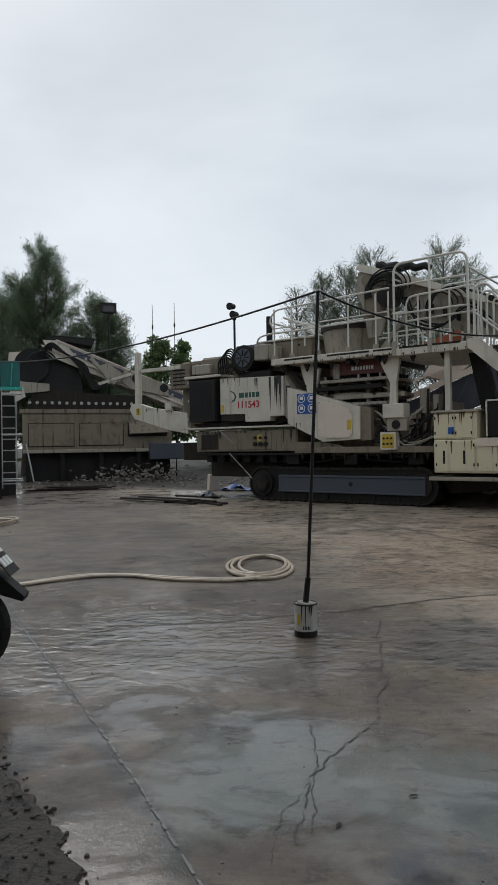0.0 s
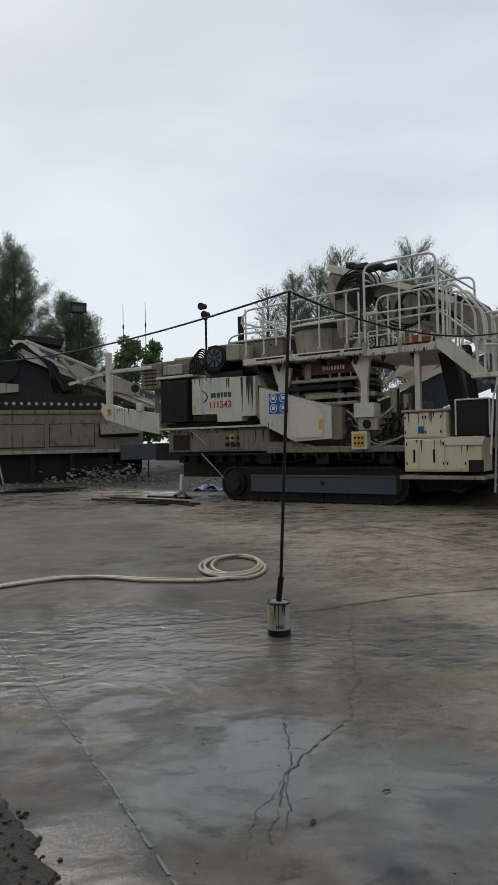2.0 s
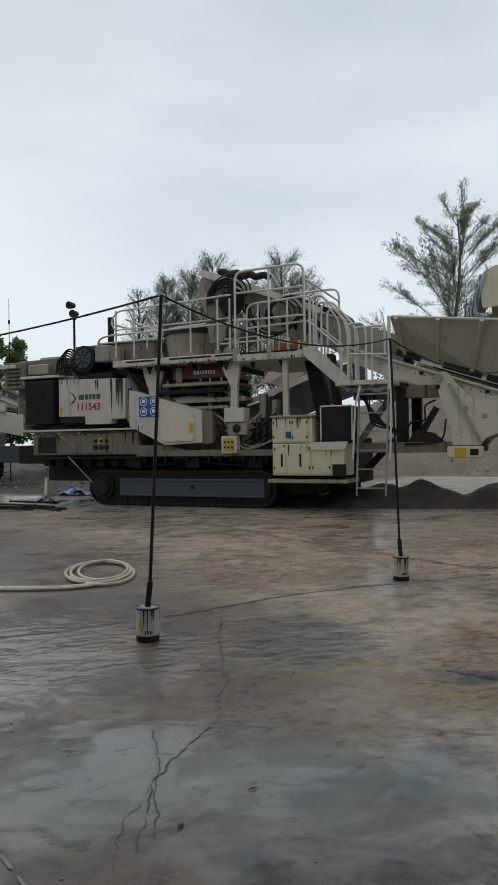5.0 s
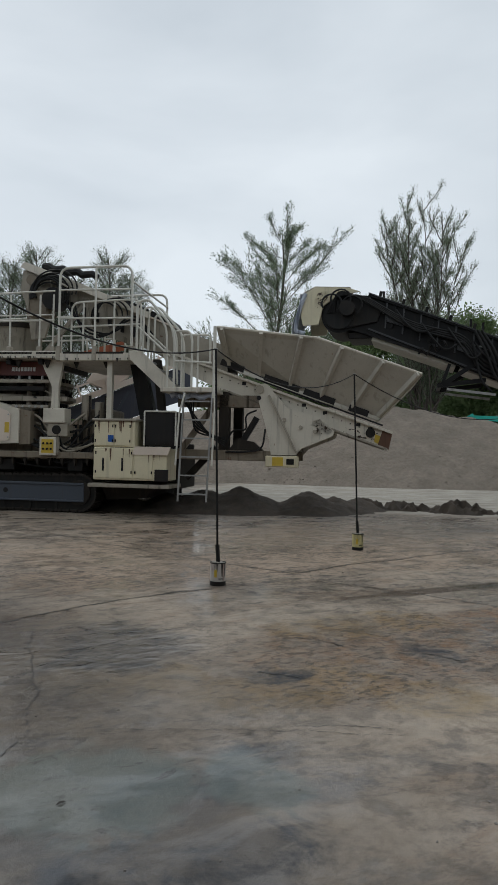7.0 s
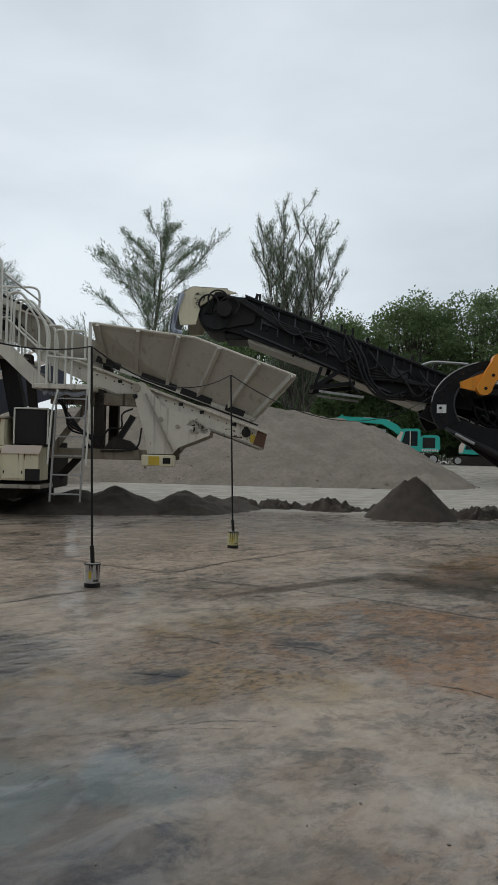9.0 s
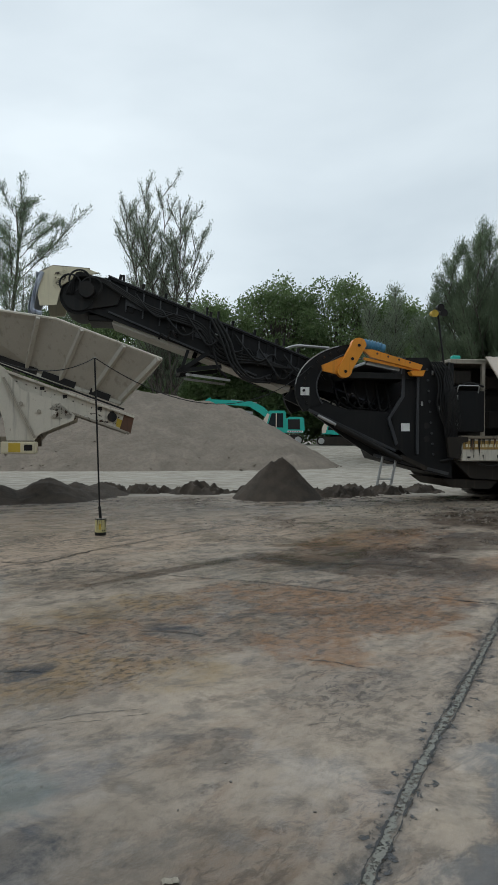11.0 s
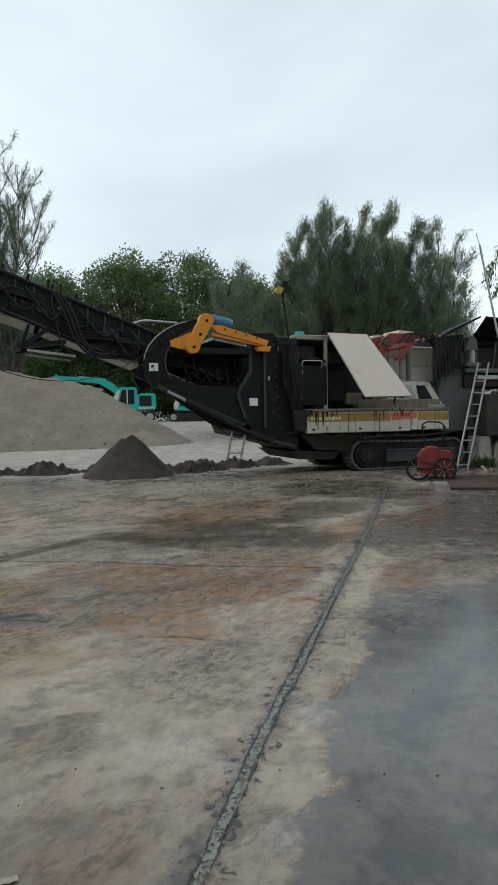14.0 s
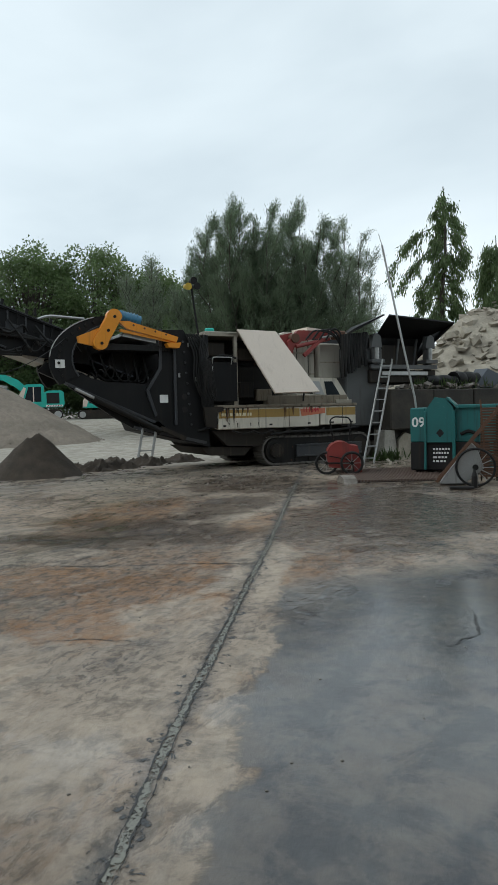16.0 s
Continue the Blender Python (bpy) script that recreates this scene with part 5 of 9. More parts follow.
    made(GRIMY, A, "end_panel", box, -2.9, -2.2, 0.1, 0.5, 3.0, 3.7, bevel=0.02)
    made(CREAM_DIRTY, A, "end_panel", box, -2.16, -1.5, 0.15, 0.5, 3.36, 3.62, bevel=0.02)
    for k in range(5):
        made(DARK, A, "cooling_slot", box, -2.8, -2.35, 0.09, 0.1, 3.1 + 0.1 * k, 3.14 + 0.1 * k)
    # lower front clutter behind the tracks
    for k in range(7):
        x = -1.7 + 0.42 * k
        made(DARK, A, "manifold_block", box, x, x + 0.22, 0.2, 0.4, 0.95, 1.16, bevel=0.012)
    # feeder: bolts along both flanges, worn marks at the tail
    for k in range(22):
        x = 7.0 + 0.185 * k
        made(MUDDY, A, "bolt", cyl, (x, 0.395, 3.2 - (x - 7.0) * 0.346), (x, 0.42, 3.2 - (x - 7.0) * 0.346), 0.016, 6)
    made(RUST_SPOTS, A, "bare_metal_patch", prism, [(10.2, 1.98), (10.7, 1.86), (10.9, 1.7), (10.5, 1.76), (10.15, 1.86)], 0.412, 0.419)
    for x, z, r in ((8.42, 2.74, 0.09), (8.95, 2.1, 0.045), (9.3, 1.95, 0.04), (9.6, 1.86, 0.04)):
        made(CREAM_DIRTY, A, "pin_boss", cyl, (x, 0.2, z), (x, 0.25, z), r, 14)
    for k in range(5):
        made(RUBBER, A, "hydraulic_hose", tube, rounded([(6.75 + 0.06 * k, 0.2, 2.5), (7.0, 0.15, 2.2 - 0.1 * k), (7.4 + 0.05 * k, 0.2, 1.7), (7.7, 0.25, 1.5 + 0.05 * k)], 0.25), 0.02, 6)
    made(GRIMY, A, "strut", bar, (6.7, 0.3, 1.4), (7.5, 0.3, 2.5), 0.1, 0.12)
    made(MUDDY, A, "strut", bar, (6.75, 0.7, 0.8), (7.4, 0.7, 1.5), 0.12, 0.14)


crusher_a_fittings()


# ---- jaw crusher with its long discharge conveyor ----
B = thing("mobile_jaw_crusher", pose(16.08, 5.535, 0, 0, 0, -41.35), "dark grey and cream jaw crusher with raised conveyor, hood open", "crusher")


def crusher_b():
    crawler(B, -0.42, 2.9, 0.05, 0.55, 0.78, CHARCOAL_WORN, (0.3, 0.9, 0.26, 0.66), 0.17, DUSTY_TRACK)
    crawler(B, -0.42, 2.9, 2.35, 2.85, 0.78, CHARCOAL_WORN, (0.3, 0.9, 0.26, 0.66), 0.17, DUSTY_TRACK)
    made(MUDDY, B, "chassis", prism, [(-2.2, 0.95), (3.6, 0.95), (3.4, 0.5), (-0.4, 0.42), (-1.8, 0.5)], 0.6, 2.3, bevel=0.02)
    made(MUDDY, B, "belly_plate", prism, [(-2.0, 0.55), (-0.6, 0.5), (-0.8, 0.3), (-1.7, 0.34)], 0.2, 2.2, bevel=0.02)
    made(RUBBER, B, "hydraulic_hose", tube, rounded([(-0.2, -0.05, 0.8), (0.6, -0.08, 0.86), (1.4, -0.05, 0.82), (2.4, -0.05, 0.9)], 0.3), 0.03, 7)
    # striped skirt
    made(CREAM, B, "skirt", box, -1.58, 1.25, 0.0, 0.5, 0.95, 1.46, bevel=0.02)
    made(CREAM, B, "skirt", box, 1.28, 2.38, 0.0, 0.5, 0.98, 1.46, bevel=0.02)
    made(OCHRE, B, "skirt_stripe", box, -1.55, 0.66, -0.006, 0.0, 1.22, 1.42)
    made(OCHRE, B, "skirt_stripe", box, 1.46, 2.36, -0.006, 0.0, 1.22, 1.42)
    made(ORANGE_MARK, B, "number_patch", prism, [(0.68, 1.4), (1.42, 1.42), (1.42, 1.28), (0.72, 1.22)], -0.006, 0.0)
    lettering("111544", 0.16, RED_MARK, B, "number", 0.75, -0.009, 1.29)
    bars(B, -1.5, -0.006, 1.27, (0.06, 0.05, 0.05, 0.06, 0.05, 0.06, 0.05, 0.1, 0.05, 0.05), 0.07, CREAM_CLEAN, 0.025)
    made(GRIMY, B, "deck_edge", box, -1.6, 2.4, -0.03, 0.5, 1.46, 1.53, bevel=0.012)
    drips(B, -1.5, 2.3, 1.46, -0.006, 12, 0.34, 11, RUSTY)
    drips(B, -1.55, 0.2, 1.1, 0.0, 5, 0.16, 12)
    made(MUDDY, B, "corner_pump", prism, [(-1.85, 1.5), (-1.58, 1.5), (-1.58, 1.0), (-1.75, 1.1)], 0.1, 0.6, bevel=0.02)
    for k in range(5):
        made(RUBBER, B, "hydraulic_hose", tube, rounded([(-1.9 + 0.06 * k, 0.05, 1.5), (-1.75 + 0.04 * k, -0.02, 1.25 - 0.05 * k), (-1.85 - 0.05 * k, 0.1, 0.95)], 0.15), 0.025, 7)
    # engine bay with open hood
    made(CREAM_DIRTY, B, "bay_frame", box, -1.82, -0.95, 0.1, 0.2, 3.17, 3.26, bevel=0.01)
    made(CREAM_DIRTY, B, "bay_roof", box, -1.82, 0.2, 0.1, 2.4, 3.2, 3.28, bevel=0.015)
    made(CHARCOAL, B, "bay_post", box, -1.84, -1.74, 0.1, 0.2, 1.5, 3.2, bevel=0.01)
    made(CREAM_DIRTY, B, "bay_post", box, -1.06, -0.98, 0.1, 0.2, 1.5, 3.2, bevel=0.01)
    made(BLACK, B, "bay_wall", box, -1.8, 1.6, 1.3, 1.4, 1.5, 3.2)
    made(CHARCOAL, B, "bay_door", box, -1.72, -1.02, 0.06, 0.1, 1.62, 2.55, bevel=0.01)
    made(STEEL, B, "door_bar", box, -1.72, -1.66, 0.04, 0.06, 1.65, 2.5)
    made(RUBBER, B, "bay_hose", tube, rounded([(-1.75, 0.05, 2.6), (-1.4, 0.0, 2.75), (-1.05, 0.05, 2.65)], 0.2), 0.025, 7)
    made(DARK, B, "engine_block", box, -0.9, 0.3, 0.5, 1.3, 1.55, 2.5, bevel=0.04)
    made(DARK, B, "engine_filter", cyl, (-0.7, 0.6, 2.75), (0.1, 0.6, 2.75), 0.17, 16)
    bm = bmesh.new()
    sheet(bm, [(-0.35, -0.55, 1.78), (0.89, -0.55, 1.8), (0.05, 0.08, 3.3), (-1.0, 0.08, 3.32)], 0.05)
    hood = part("open_hood", bm, WHITE, B, "off-white hood panel hinged open", bevel=0.012)
    made(DARK, hood, "hood_catch", box, -0.22, -0.18, -0.56, -0.53, 1.84, 1.88)
    made(DARK, hood, "hood_catch", box, 0.72, 0.76, -0.56, -0.53, 1.86, 1.9)
    made(GRIMY, B, "tank", box, -0.1, 2.3, 0.25, 2.3, 1.5, 1.75, bevel=0.02)
    made(HOPPER, B, "side_panel", box, 0.6, 1.62, 0.75, 2.3, 1.75, 3.3, bevel=0.04)
    made(HOPPER, B, "side_panel", box, 1.66, 2.4, 0.6, 2.2, 2.2, 3.12, bevel=0.03)
    for x in (1.05, 1.4):
        made(DARK, B, "panel_seam", box, x, x + 0.02, 0.744, 0.75, 2.0, 3.2)
    made(CREAM, B, "cab_panel", prism, [(0.75, 1.75), (2.4, 1.6), (2.0, 2.18), (1.9, 2.2), (0.95, 2.2)], 0.3, 0.8, bevel=0.02)
    made(GLASS, B, "window", prism, [(0.85, 1.82), (1.25, 1.78), (1.1, 2.12), (0.98, 2.13)], 0.285, 0.3)
    made(STEEL, B, "window", prism, [(1.3, 1.78), (1.6, 1.75), (1.45, 2.1), (1.22, 2.11)], 0.285, 0.3)
    made(GLASS, B, "window", prism, [(1.68, 1.74), (2.12, 1.7), (1.85, 2.1), (1.6, 2.1)], 0.285, 0.3)
    made(CREAM_DIRTY, B, "end_panel", box, 1.9, 2.4, 0.2, 1.4, 1.53, 1.62, bevel=0.01)
    # red loader arm on the roof
    made(RED, B, "boom_arm", prism, [(0.5, 2.6), (0.62, 2.6), (0.72, 2.95), (0.95, 3.12), (2.1, 3.32), (2.15, 3.42), (0.85, 3.4), (0.55, 3.1)], 0.3, 0.42, bevel=0.012)
    made(RED, B, "boom_base", prism, [(0.3, 3.25), (0.75, 3.35), (0.85, 3.05), (0.6, 2.9), (0.35, 3.0)], 0.45, 0.7, bevel=0.012)
    made(RED, B, "boom_ram", cyl, (0.75, 0.25, 2.98), (1.75, 0.25, 3.2), 0.05, 10)
    made(RUSTY, B, "boom_tip", box, 1.95, 2.25, 0.2, 0.5, 3.2, 3.42, bevel=0.03)
    made(RUBBER, B, "hydraulic_hose", tube, rounded([(0.6, 0.25, 2.7), (0.85, 0.2, 2.4), (0.95, 0.2, 2.0), (0.9, 0.2, 1.6)], 0.2), 0.022, 7)
    made(WHITE, B, "roof_cover", prism, [(1.55, 3.42), (2.95, 3.36), (2.95, 3.46), (1.55, 3.58)], 1.0, 1.8, bevel=0.02)
    made(CREAM, B, "roof_box", prism, [(0.5, 3.28), (1.7, 3.28), (1.5, 3.4), (0.8, 3.42)], 0.9, 2.2, bevel=0.02)
    # rubber curtains and jaw housing
    made(GREY_STEEL, B, "jaw_housing", box, 2.3, 3.5, 0.3, 2.4, 0.9, 3.0, bevel=0.03)
    rnd = random.Random(3)
    for i in range(9):
        x = 2.05 + 0.09 * i
        z0 = 2.15 + 0.1 * rnd.random() + 0.03 * i
        bm = bmesh.new()
        tube(bm, [(x + 0.02 * math.sin(j + i), 0.1 - 0.02 * rnd.random(), 3.3 - (3.3 - z0) * j / 6 + 0.01 * i) for j in range(7)], 0.07, 7, r2=0.045)
        part("rubber_curtain", bm, RUBBER, B)
    # feed hopper with its top plates
    made(CHARCOAL, B, "hopper_roof", sheet, [(2.3, -0.2, 3.42), (3.1, -0.35, 3.78), (4.0, 2.4, 3.78), (3.5, 2.4, 3.42)], 0.04)
    made(CHARCOAL, B, "hopper_roof", sheet, [(3.25, -0.35, 3.78), (5.5, -0.35, 3.66), (5.2, 0.6, 3.3), (3.5, 0.6, 3.3)], 0.04)
    made(CHARCOAL, B, "hopper_wall", sheet, [(3.3, 0.6, 3.3), (5.2, 0.6, 3.3), (4.9, 0.9, 2.4), (3.3, 0.9, 2.4)], 0.04)
    made(CHARCOAL, B, "hopper_wall", sheet, [(5.5, -0.35, 3.66), (5.5, 2.8, 3.66), (4.9, 2.3, 2.5), (4.9, 0.9, 2.5)], 0.04)
    made(CHARCOAL, B, "hopper_wall", sheet, [(2.6, 2.8, 3.7), (5.5, 2.8, 3.66), (4.9, 2.3, 2.5), (2.8, 2.3, 2.5)], 0.04)
    for x in (3.1, 4.95):
        made(GREY_STEEL, B, "hopper_strut", box, x, x + 0.16, 0.15, 0.35, 2.4, 3.35, bevel=0.01)
        made(GREY_STEEL, B, "strut_ear", prism, [(x - 0.1, 3.0), (x + 0.25, 3.0), (x + 0.2, 3.3), (x + 0.08, 3.38), (x - 0.04, 3.3)], 0.1, 0.2, bevel=0.01)
        made(GREY_STEEL, B, "strut_foot", box, x - 0.12, x + 0.3, 0.05, 0.45, 2.58, 2.68, bevel=0.01)
    made(MUDDY, B, "feeder_deck", box, 3.0, 5.3, 0.2, 2.2, 2.05, 2.4, bevel=0.02)
    made(STEEL, B, "feeder_bar", box, 3.35, 4.95, 0.12, 0.2, 2.25, 2.36, bevel=0.01)
    made(MUDDY, B, "hopper_grate", box, 3.4, 4.9, 0.5, 0.56, 2.5, 3.1)
    # conveyor neck: side plates, ring frames
    for y0 in (0.15, 1.6):
        made(CHARCOAL, B, "neck_plate", prism, [(-2.9, 3.28), (-2.35, 3.3), (-2.2, 3.1), (-1.95, 1.6), (-1.75, 1.0), (-1.75, 0.62), (-2.6, 0.82), (-3.1, 1.3), (-3.3, 1.9), (-2.95, 2.4)], y0, y0 + 0.12, bevel=0.015)
        outer = arc(-3.9, 2.55, 1.5, 95, 210, 14, 1.02)
        inner = arc(-3.8, 2.6, 1.12, 210, 95, 14, 0.8)
        made(CHARCOAL, B, "ring_frame", prism, outer + inner, y0, y0 + 0.14, bevel=0.012)
        if y0 < 1:
            made(CHARCOAL, B, "ring_base", prism, [(-5.15, 2.1), (-4.75, 2.25), (-4.2, 2.1), (-3.2, 2.05), (-3.0, 1.2), (-3.6, 1.05), (-4.1, 1.35)], y0, y0 + 0.1, bevel=0.012)
    for z in (1.75, 1.45):
        made(BLACK, B, "pin_hole", cyl, (-2.35, 0.145, z), (-2.35, 0.15, z), 0.07, 14)
    made(WHITE_MARK, B, "label", box, -5.28, -5.08, 0.142, 0.15, 2.4, 2.58)
    made(WHITE_MARK, B, "label", box, -2.96, -2.76, 0.142, 0.15, 1.62, 1.8)
    made(WHITE_MARK, B, "label", box, -1.9, -1.83, 0.09, 0.1, 1.75, 1.92)
    made(BLACK, B, "neck_belly", prism, [(-3.7, 1.7), (-3.0, 2.2), (-2.2, 2.0), (-2.0, 0.9), (-2.7, 1.0)], 0.6, 1.6)
    # black plate and drum paint the dark of the ring's hollow inside
    made(BLACK, B, "hollow_backing", prism, [(-5.2, 2.4), (-4.9, 3.1), (-4.2, 3.35), (-2.4, 3.1), (-2.2, 1.8), (-4.6, 1.95)], 1.35, 1.45)
    made(BLACK, B, "inner_drum", cyl, (-3.6, 0.75, 2.6), (-3.6, 1.3, 2.6), 0.34, 20)
    for k in range(7):
        made(DARK, B, "inner_bolt", box, -4.6 + 0.3 * k, -4.55 + 0.3 * k, 1.32, 1.35, 2.15 + 0.09 * (k % 3), 2.22 + 0.09 * (k % 3))
    made(CHARCOAL, B, "chute_lip", prism, [(-3.5, 1.2), (-1.8, 0.75), (-1.75, 0.55), (-3.4, 0.98)], 0.1, 1.5, bevel=0.012)
    made(MUDDY, B, "chute_arm", bar, (-3.0, 0.05, 1.05), (-2.4, 0.05, 0.78), 0.08, 0.1)
    made(CHARCOAL, B, "ring_bridge", bar, (-4.1, 0.3, 3.5), (-4.1, 2.3, 3.55), 0.5, 0.06)
    # over-belt magnet in orange
    hous = arc(-4.03, 3.5, 0.17, 0, 180, 8) + arc(-4.35, 2.95, 0.17, 180, 360, 8)
    made(ORANGE, B, "magnet_drive_case", prism, [(x, z) for x, z in hous], -0.12, 0.06, bevel=0.02)
    made(ORANGE, B, "magnet_frame", prism, [(-4.82, 2.93), (-4.84, 3.06), (-4.3, 3.28), (-4.22, 3.02), (-4.4, 2.84)], -0.05, 0.03, bevel=0.012)
    made(ORANGE, B, "magnet_frame", prism, [(-3.95, 3.42), (-3.7, 3.42), (-2.55, 3.1), (-2.6, 2.98), (-3.75, 3.25)], -0.08, 0.02, bevel=0.012)
    made(ORANGE, B, "magnet_bearing", prism, [(-2.85, 2.95), (-2.5, 2.98), (-2.55, 2.85), (-2.8, 2.86)], -0.12, 0.08, bevel=0.015)
    made(BLUE, B, "magnet_motor", cyl, (-3.92, 0.1, 3.55), (-3.4, 0.1, 3.44), 0.13, 16)
    for i in range(6):
        made(BLUE, B, "motor_fin", cyl, (-3.85 + 0.07 * i, 0.1, 3.535 - 0.015 * i), (-3.83 + 0.07 * i, 0.1, 3.531 - 0.015 * i), 0.15, 14)
    made(STEEL, B, "magnet_body", prism, [(-3.75, 3.2), (-3.05, 3.05), (-3.05, 2.96), (-3.85, 3.1)], 0.03, 1.9, bevel=0.02)
    made(RUBBER, B, "magnet_belt", prism, [(-4.3, 2.95), (-2.7, 2.9), (-2.7, 2.8), (-4.2, 2.8)], 0.1, 1.9)
    # bright edge lines and fittings on the neck
    for x, z, w in ((-2.75, 3.0, 0.05), (-2.6, 2.6, 0.04), (-2.5, 2.2, 0.05), (-2.25, 2.9, 0.04), (-2.1, 2.1, 0.05)):
        made(STEEL, B, "fitting", box, x, x + w, 0.13, 0.15, z, z + 0.1, bevel=0.005)
    for k in range(6):
        made(RUBBER, B, "hydraulic_hose", tube, rounded([(-2.3 + 0.05 * k, 0.1, 3.2), (-2.1 + 0.06 * k, 0.02, 2.7 + 0.05 * k), (-2.2 + 0.07 * k, 0.0, 2.2), (-1.95 + 0.04 * k, 0.05, 1.7)], 0.25), 0.022, 7)
    made(STEEL, B, "guard_edge", tube, [(x, 0.14, z) for x, z in arc(-3.9, 2.55, 1.5, 110, 175, 10, 1.02)], 0.012, 6)
    # hung ladder
    rungs(B, (-3.56, 0.0, 0.42), (-3.4, 0.1, 1.05), 0.32, 0.28, STEEL)
    # lamp mast
    made(DARK, B, "lamp_mast", tube, [(-1.9, 0.3, 3.2), (-1.98, 0.3, 3.8), (-2.05, 0.3, 4.35)], 0.025, 8)
    for dx, dz, mt in ((-0.14, 0.0, YELLOW), (0.08, 0.02, BLACK), (0.0, 0.14, BLACK)):
        made(mt, B, "work_lamp", cyl, (-2.05 + dx, 0.12, 4.3 + dz), (-2.05 + dx, 0.3, 4.32 + dz), 0.085, 12, r2=0.06)
    made(BRIGHT_TEAL, B, "green_beacon", box, -1.55, -1.35, 0.6, 0.75, 3.26, 3.42, bevel=0.02)
    # long conveyor
    for y0 in (0.62, 1.78):
        made(CHARCOAL, B, "conveyor_side", prism, [(-10.2, 5.0), (-9.4, 4.93), (-7.4, 4.18), (-4.6, 3.1), (-4.4, 2.5), (-6.1, 2.75), (-7.9, 3.5), (-9.6, 4.1), (-10.3, 4.3)], y0, y0 + 0.07, bevel=0.008)
        made(CHARCOAL, B, "conveyor_flange", bar, (-9.5, y0 - 0.02, 4.95), (-4.7, y0 - 0.02, 3.14), 0.1, 0.05)
    for s, z in ((-9.0, 4.5), (-8.2, 4.18), (-6.8, 3.65), (-6.0, 3.34), (-5.3, 3.08)):
        made(CHARCOAL, B, "side_rib", bar, (s, 0.6, z - 0.3), (s + 0.08, 0.6, z + 0.22), 0.05, 0.06)
    made(BELT, B, "conveyor_belt", bar, (-10.1, 1.23, 4.72), (-3.4, 1.23, 2.25), 1.1, 0.03)
    made(HOPPER, B, "belt_guard", bar, (-9.4, 1.2, 4.05), (-7.6, 1.2, 3.42), 1.0, 0.2)
    made(HOPPER, B, "belt_guard", bar, (-7.5, 1.2, 3.4), (-5.4, 1.2, 2.62), 1.0, 0.22)
    made(HOPPER, B, "belt_guard", bar, (-5.3, 1.2, 2.55), (-3.4, 1.2, 1.75), 0.9, 0.2)
    made(RUBBER, B, "head_drum", cyl, (-10.15, 0.6, 4.52), (-10.15, 1.85, 4.52), 0.4, 26)
    made(RUBBER, B, "drum_flange", cyl, (-10.15, 0.52, 4.52), (-10.15, 0.62, 4.52), 0.33, 24)
    made(DARK, B, "head_motor", cyl, (-9.95, 0.3, 4.62), (-9.95, 0.6, 4.62), 0.17, 16)
    made(DARK, B, "head_bracket", prism, [(-10.1, 4.2), (-9.3, 4.35), (-9.2, 4.7), (-9.9, 4.9), (-10.3, 4.7)], 0.55, 0.62, bevel=0.01)
    made(DARK, B, "belt_scraper", box, -9.95, -9.3, 0.7, 1.7, 4.0, 4.15, bevel=0.02)
    made(CREAM_CLEAN, B, "head_hood", prism, [(-11.0, 4.5), (-10.92, 5.0), (-10.7, 5.14), (-10.0, 5.12), (-9.7, 5.02), (-10.2, 4.92), (-10.5, 4.72), (-10.6, 4.3), (-10.95, 4.28)], 0.5, 0.56, bevel=0.008)
    made(RUST_SPOTS, B, "rust_patch", prism, [(-10.62, 5.0), (-10.42, 5.06), (-10.4, 4.9), (-10.5, 4.7), (-10.66, 4.66), (-10.7, 4.82)], 0.494, 0.5)
    made(CREAM_CLEAN, B, "head_hood", prism, [(-11.0, 4.5), (-10.92, 5.0), (-10.7, 5.14), (-10.0, 5.12), (-9.7, 5.02), (-10.2, 4.92), (-10.5, 4.72), (-10.6, 4.3), (-10.95, 4.28)], 1.9, 1.96, bevel=0.008)
    made(CREAM_DIRTY, B, "hood_top", sheet, [(-10.95, 0.5, 5.0), (-10.7, 0.5, 5.13), (-10.7, 1.96, 5.13), (-10.95, 1.96, 5.0)], 0.02)
    made(CREAM_DIRTY, B, "hood_top", sheet, [(-10.7, 0.5, 5.14), (-9.9, 0.5, 5.1), (-9.9, 1.96, 5.1), (-10.7, 1.96, 5.14)], 0.02)
    bm = bmesh.new()
    rows = []
    for i in range(9):
        rows.append([bm.verts.new((-11.02 - 0.16 * j / 6 + 0.035 * math.sin(i * 1.7 + j), 0.45 + 0.19 * i, 5.0 - 0.9 * j / 6 + 0.03 * math.sin(i * 2.3))) for j in range(7)])
    for a, b in zip(rows, rows[1:]):
        for j in range(6):
            bm.faces.new((a[j], a[j + 1], b[j + 1], b[j]))
    part("hanging_tarp", bm, TARP, B, "grey and blue tarp hanging from the conveyor head")
    bm = bmesh.new()
    tube(bm, rounded([(-10.9, 0.47, 5.0), (-11.05, 0.47, 4.6), (-11.12, 0.47, 4.15), (-10.9, 0.47, 4.1)], 0.2), 0.05, 7)
    part("tarp_fold", bm, TARP, B)
    # hoses, spring rollers and the support under the belt
    for k in range(4):
        made(RUBBER, B, "hydraulic_hose", tube, rounded([(-10.4 + 0.05 * k, 0.5, 4.55), (-10.2, 0.42, 4.95 + 0.04 * k), (-9.6, 0.42, 4.9 - 0.03 * k), (-8.6, 0.5, 4.3 - 0.04 * k), (-7.4, 0.55, 4.0 - 0.05 * k), (-7.1, 0.5, 3.4 - 0.1 * k), (-6.4, 0.5, 3.3 - 0.05 * k), (-5.4, 0.5, 3.0)], 0.35), 0.026, 7)
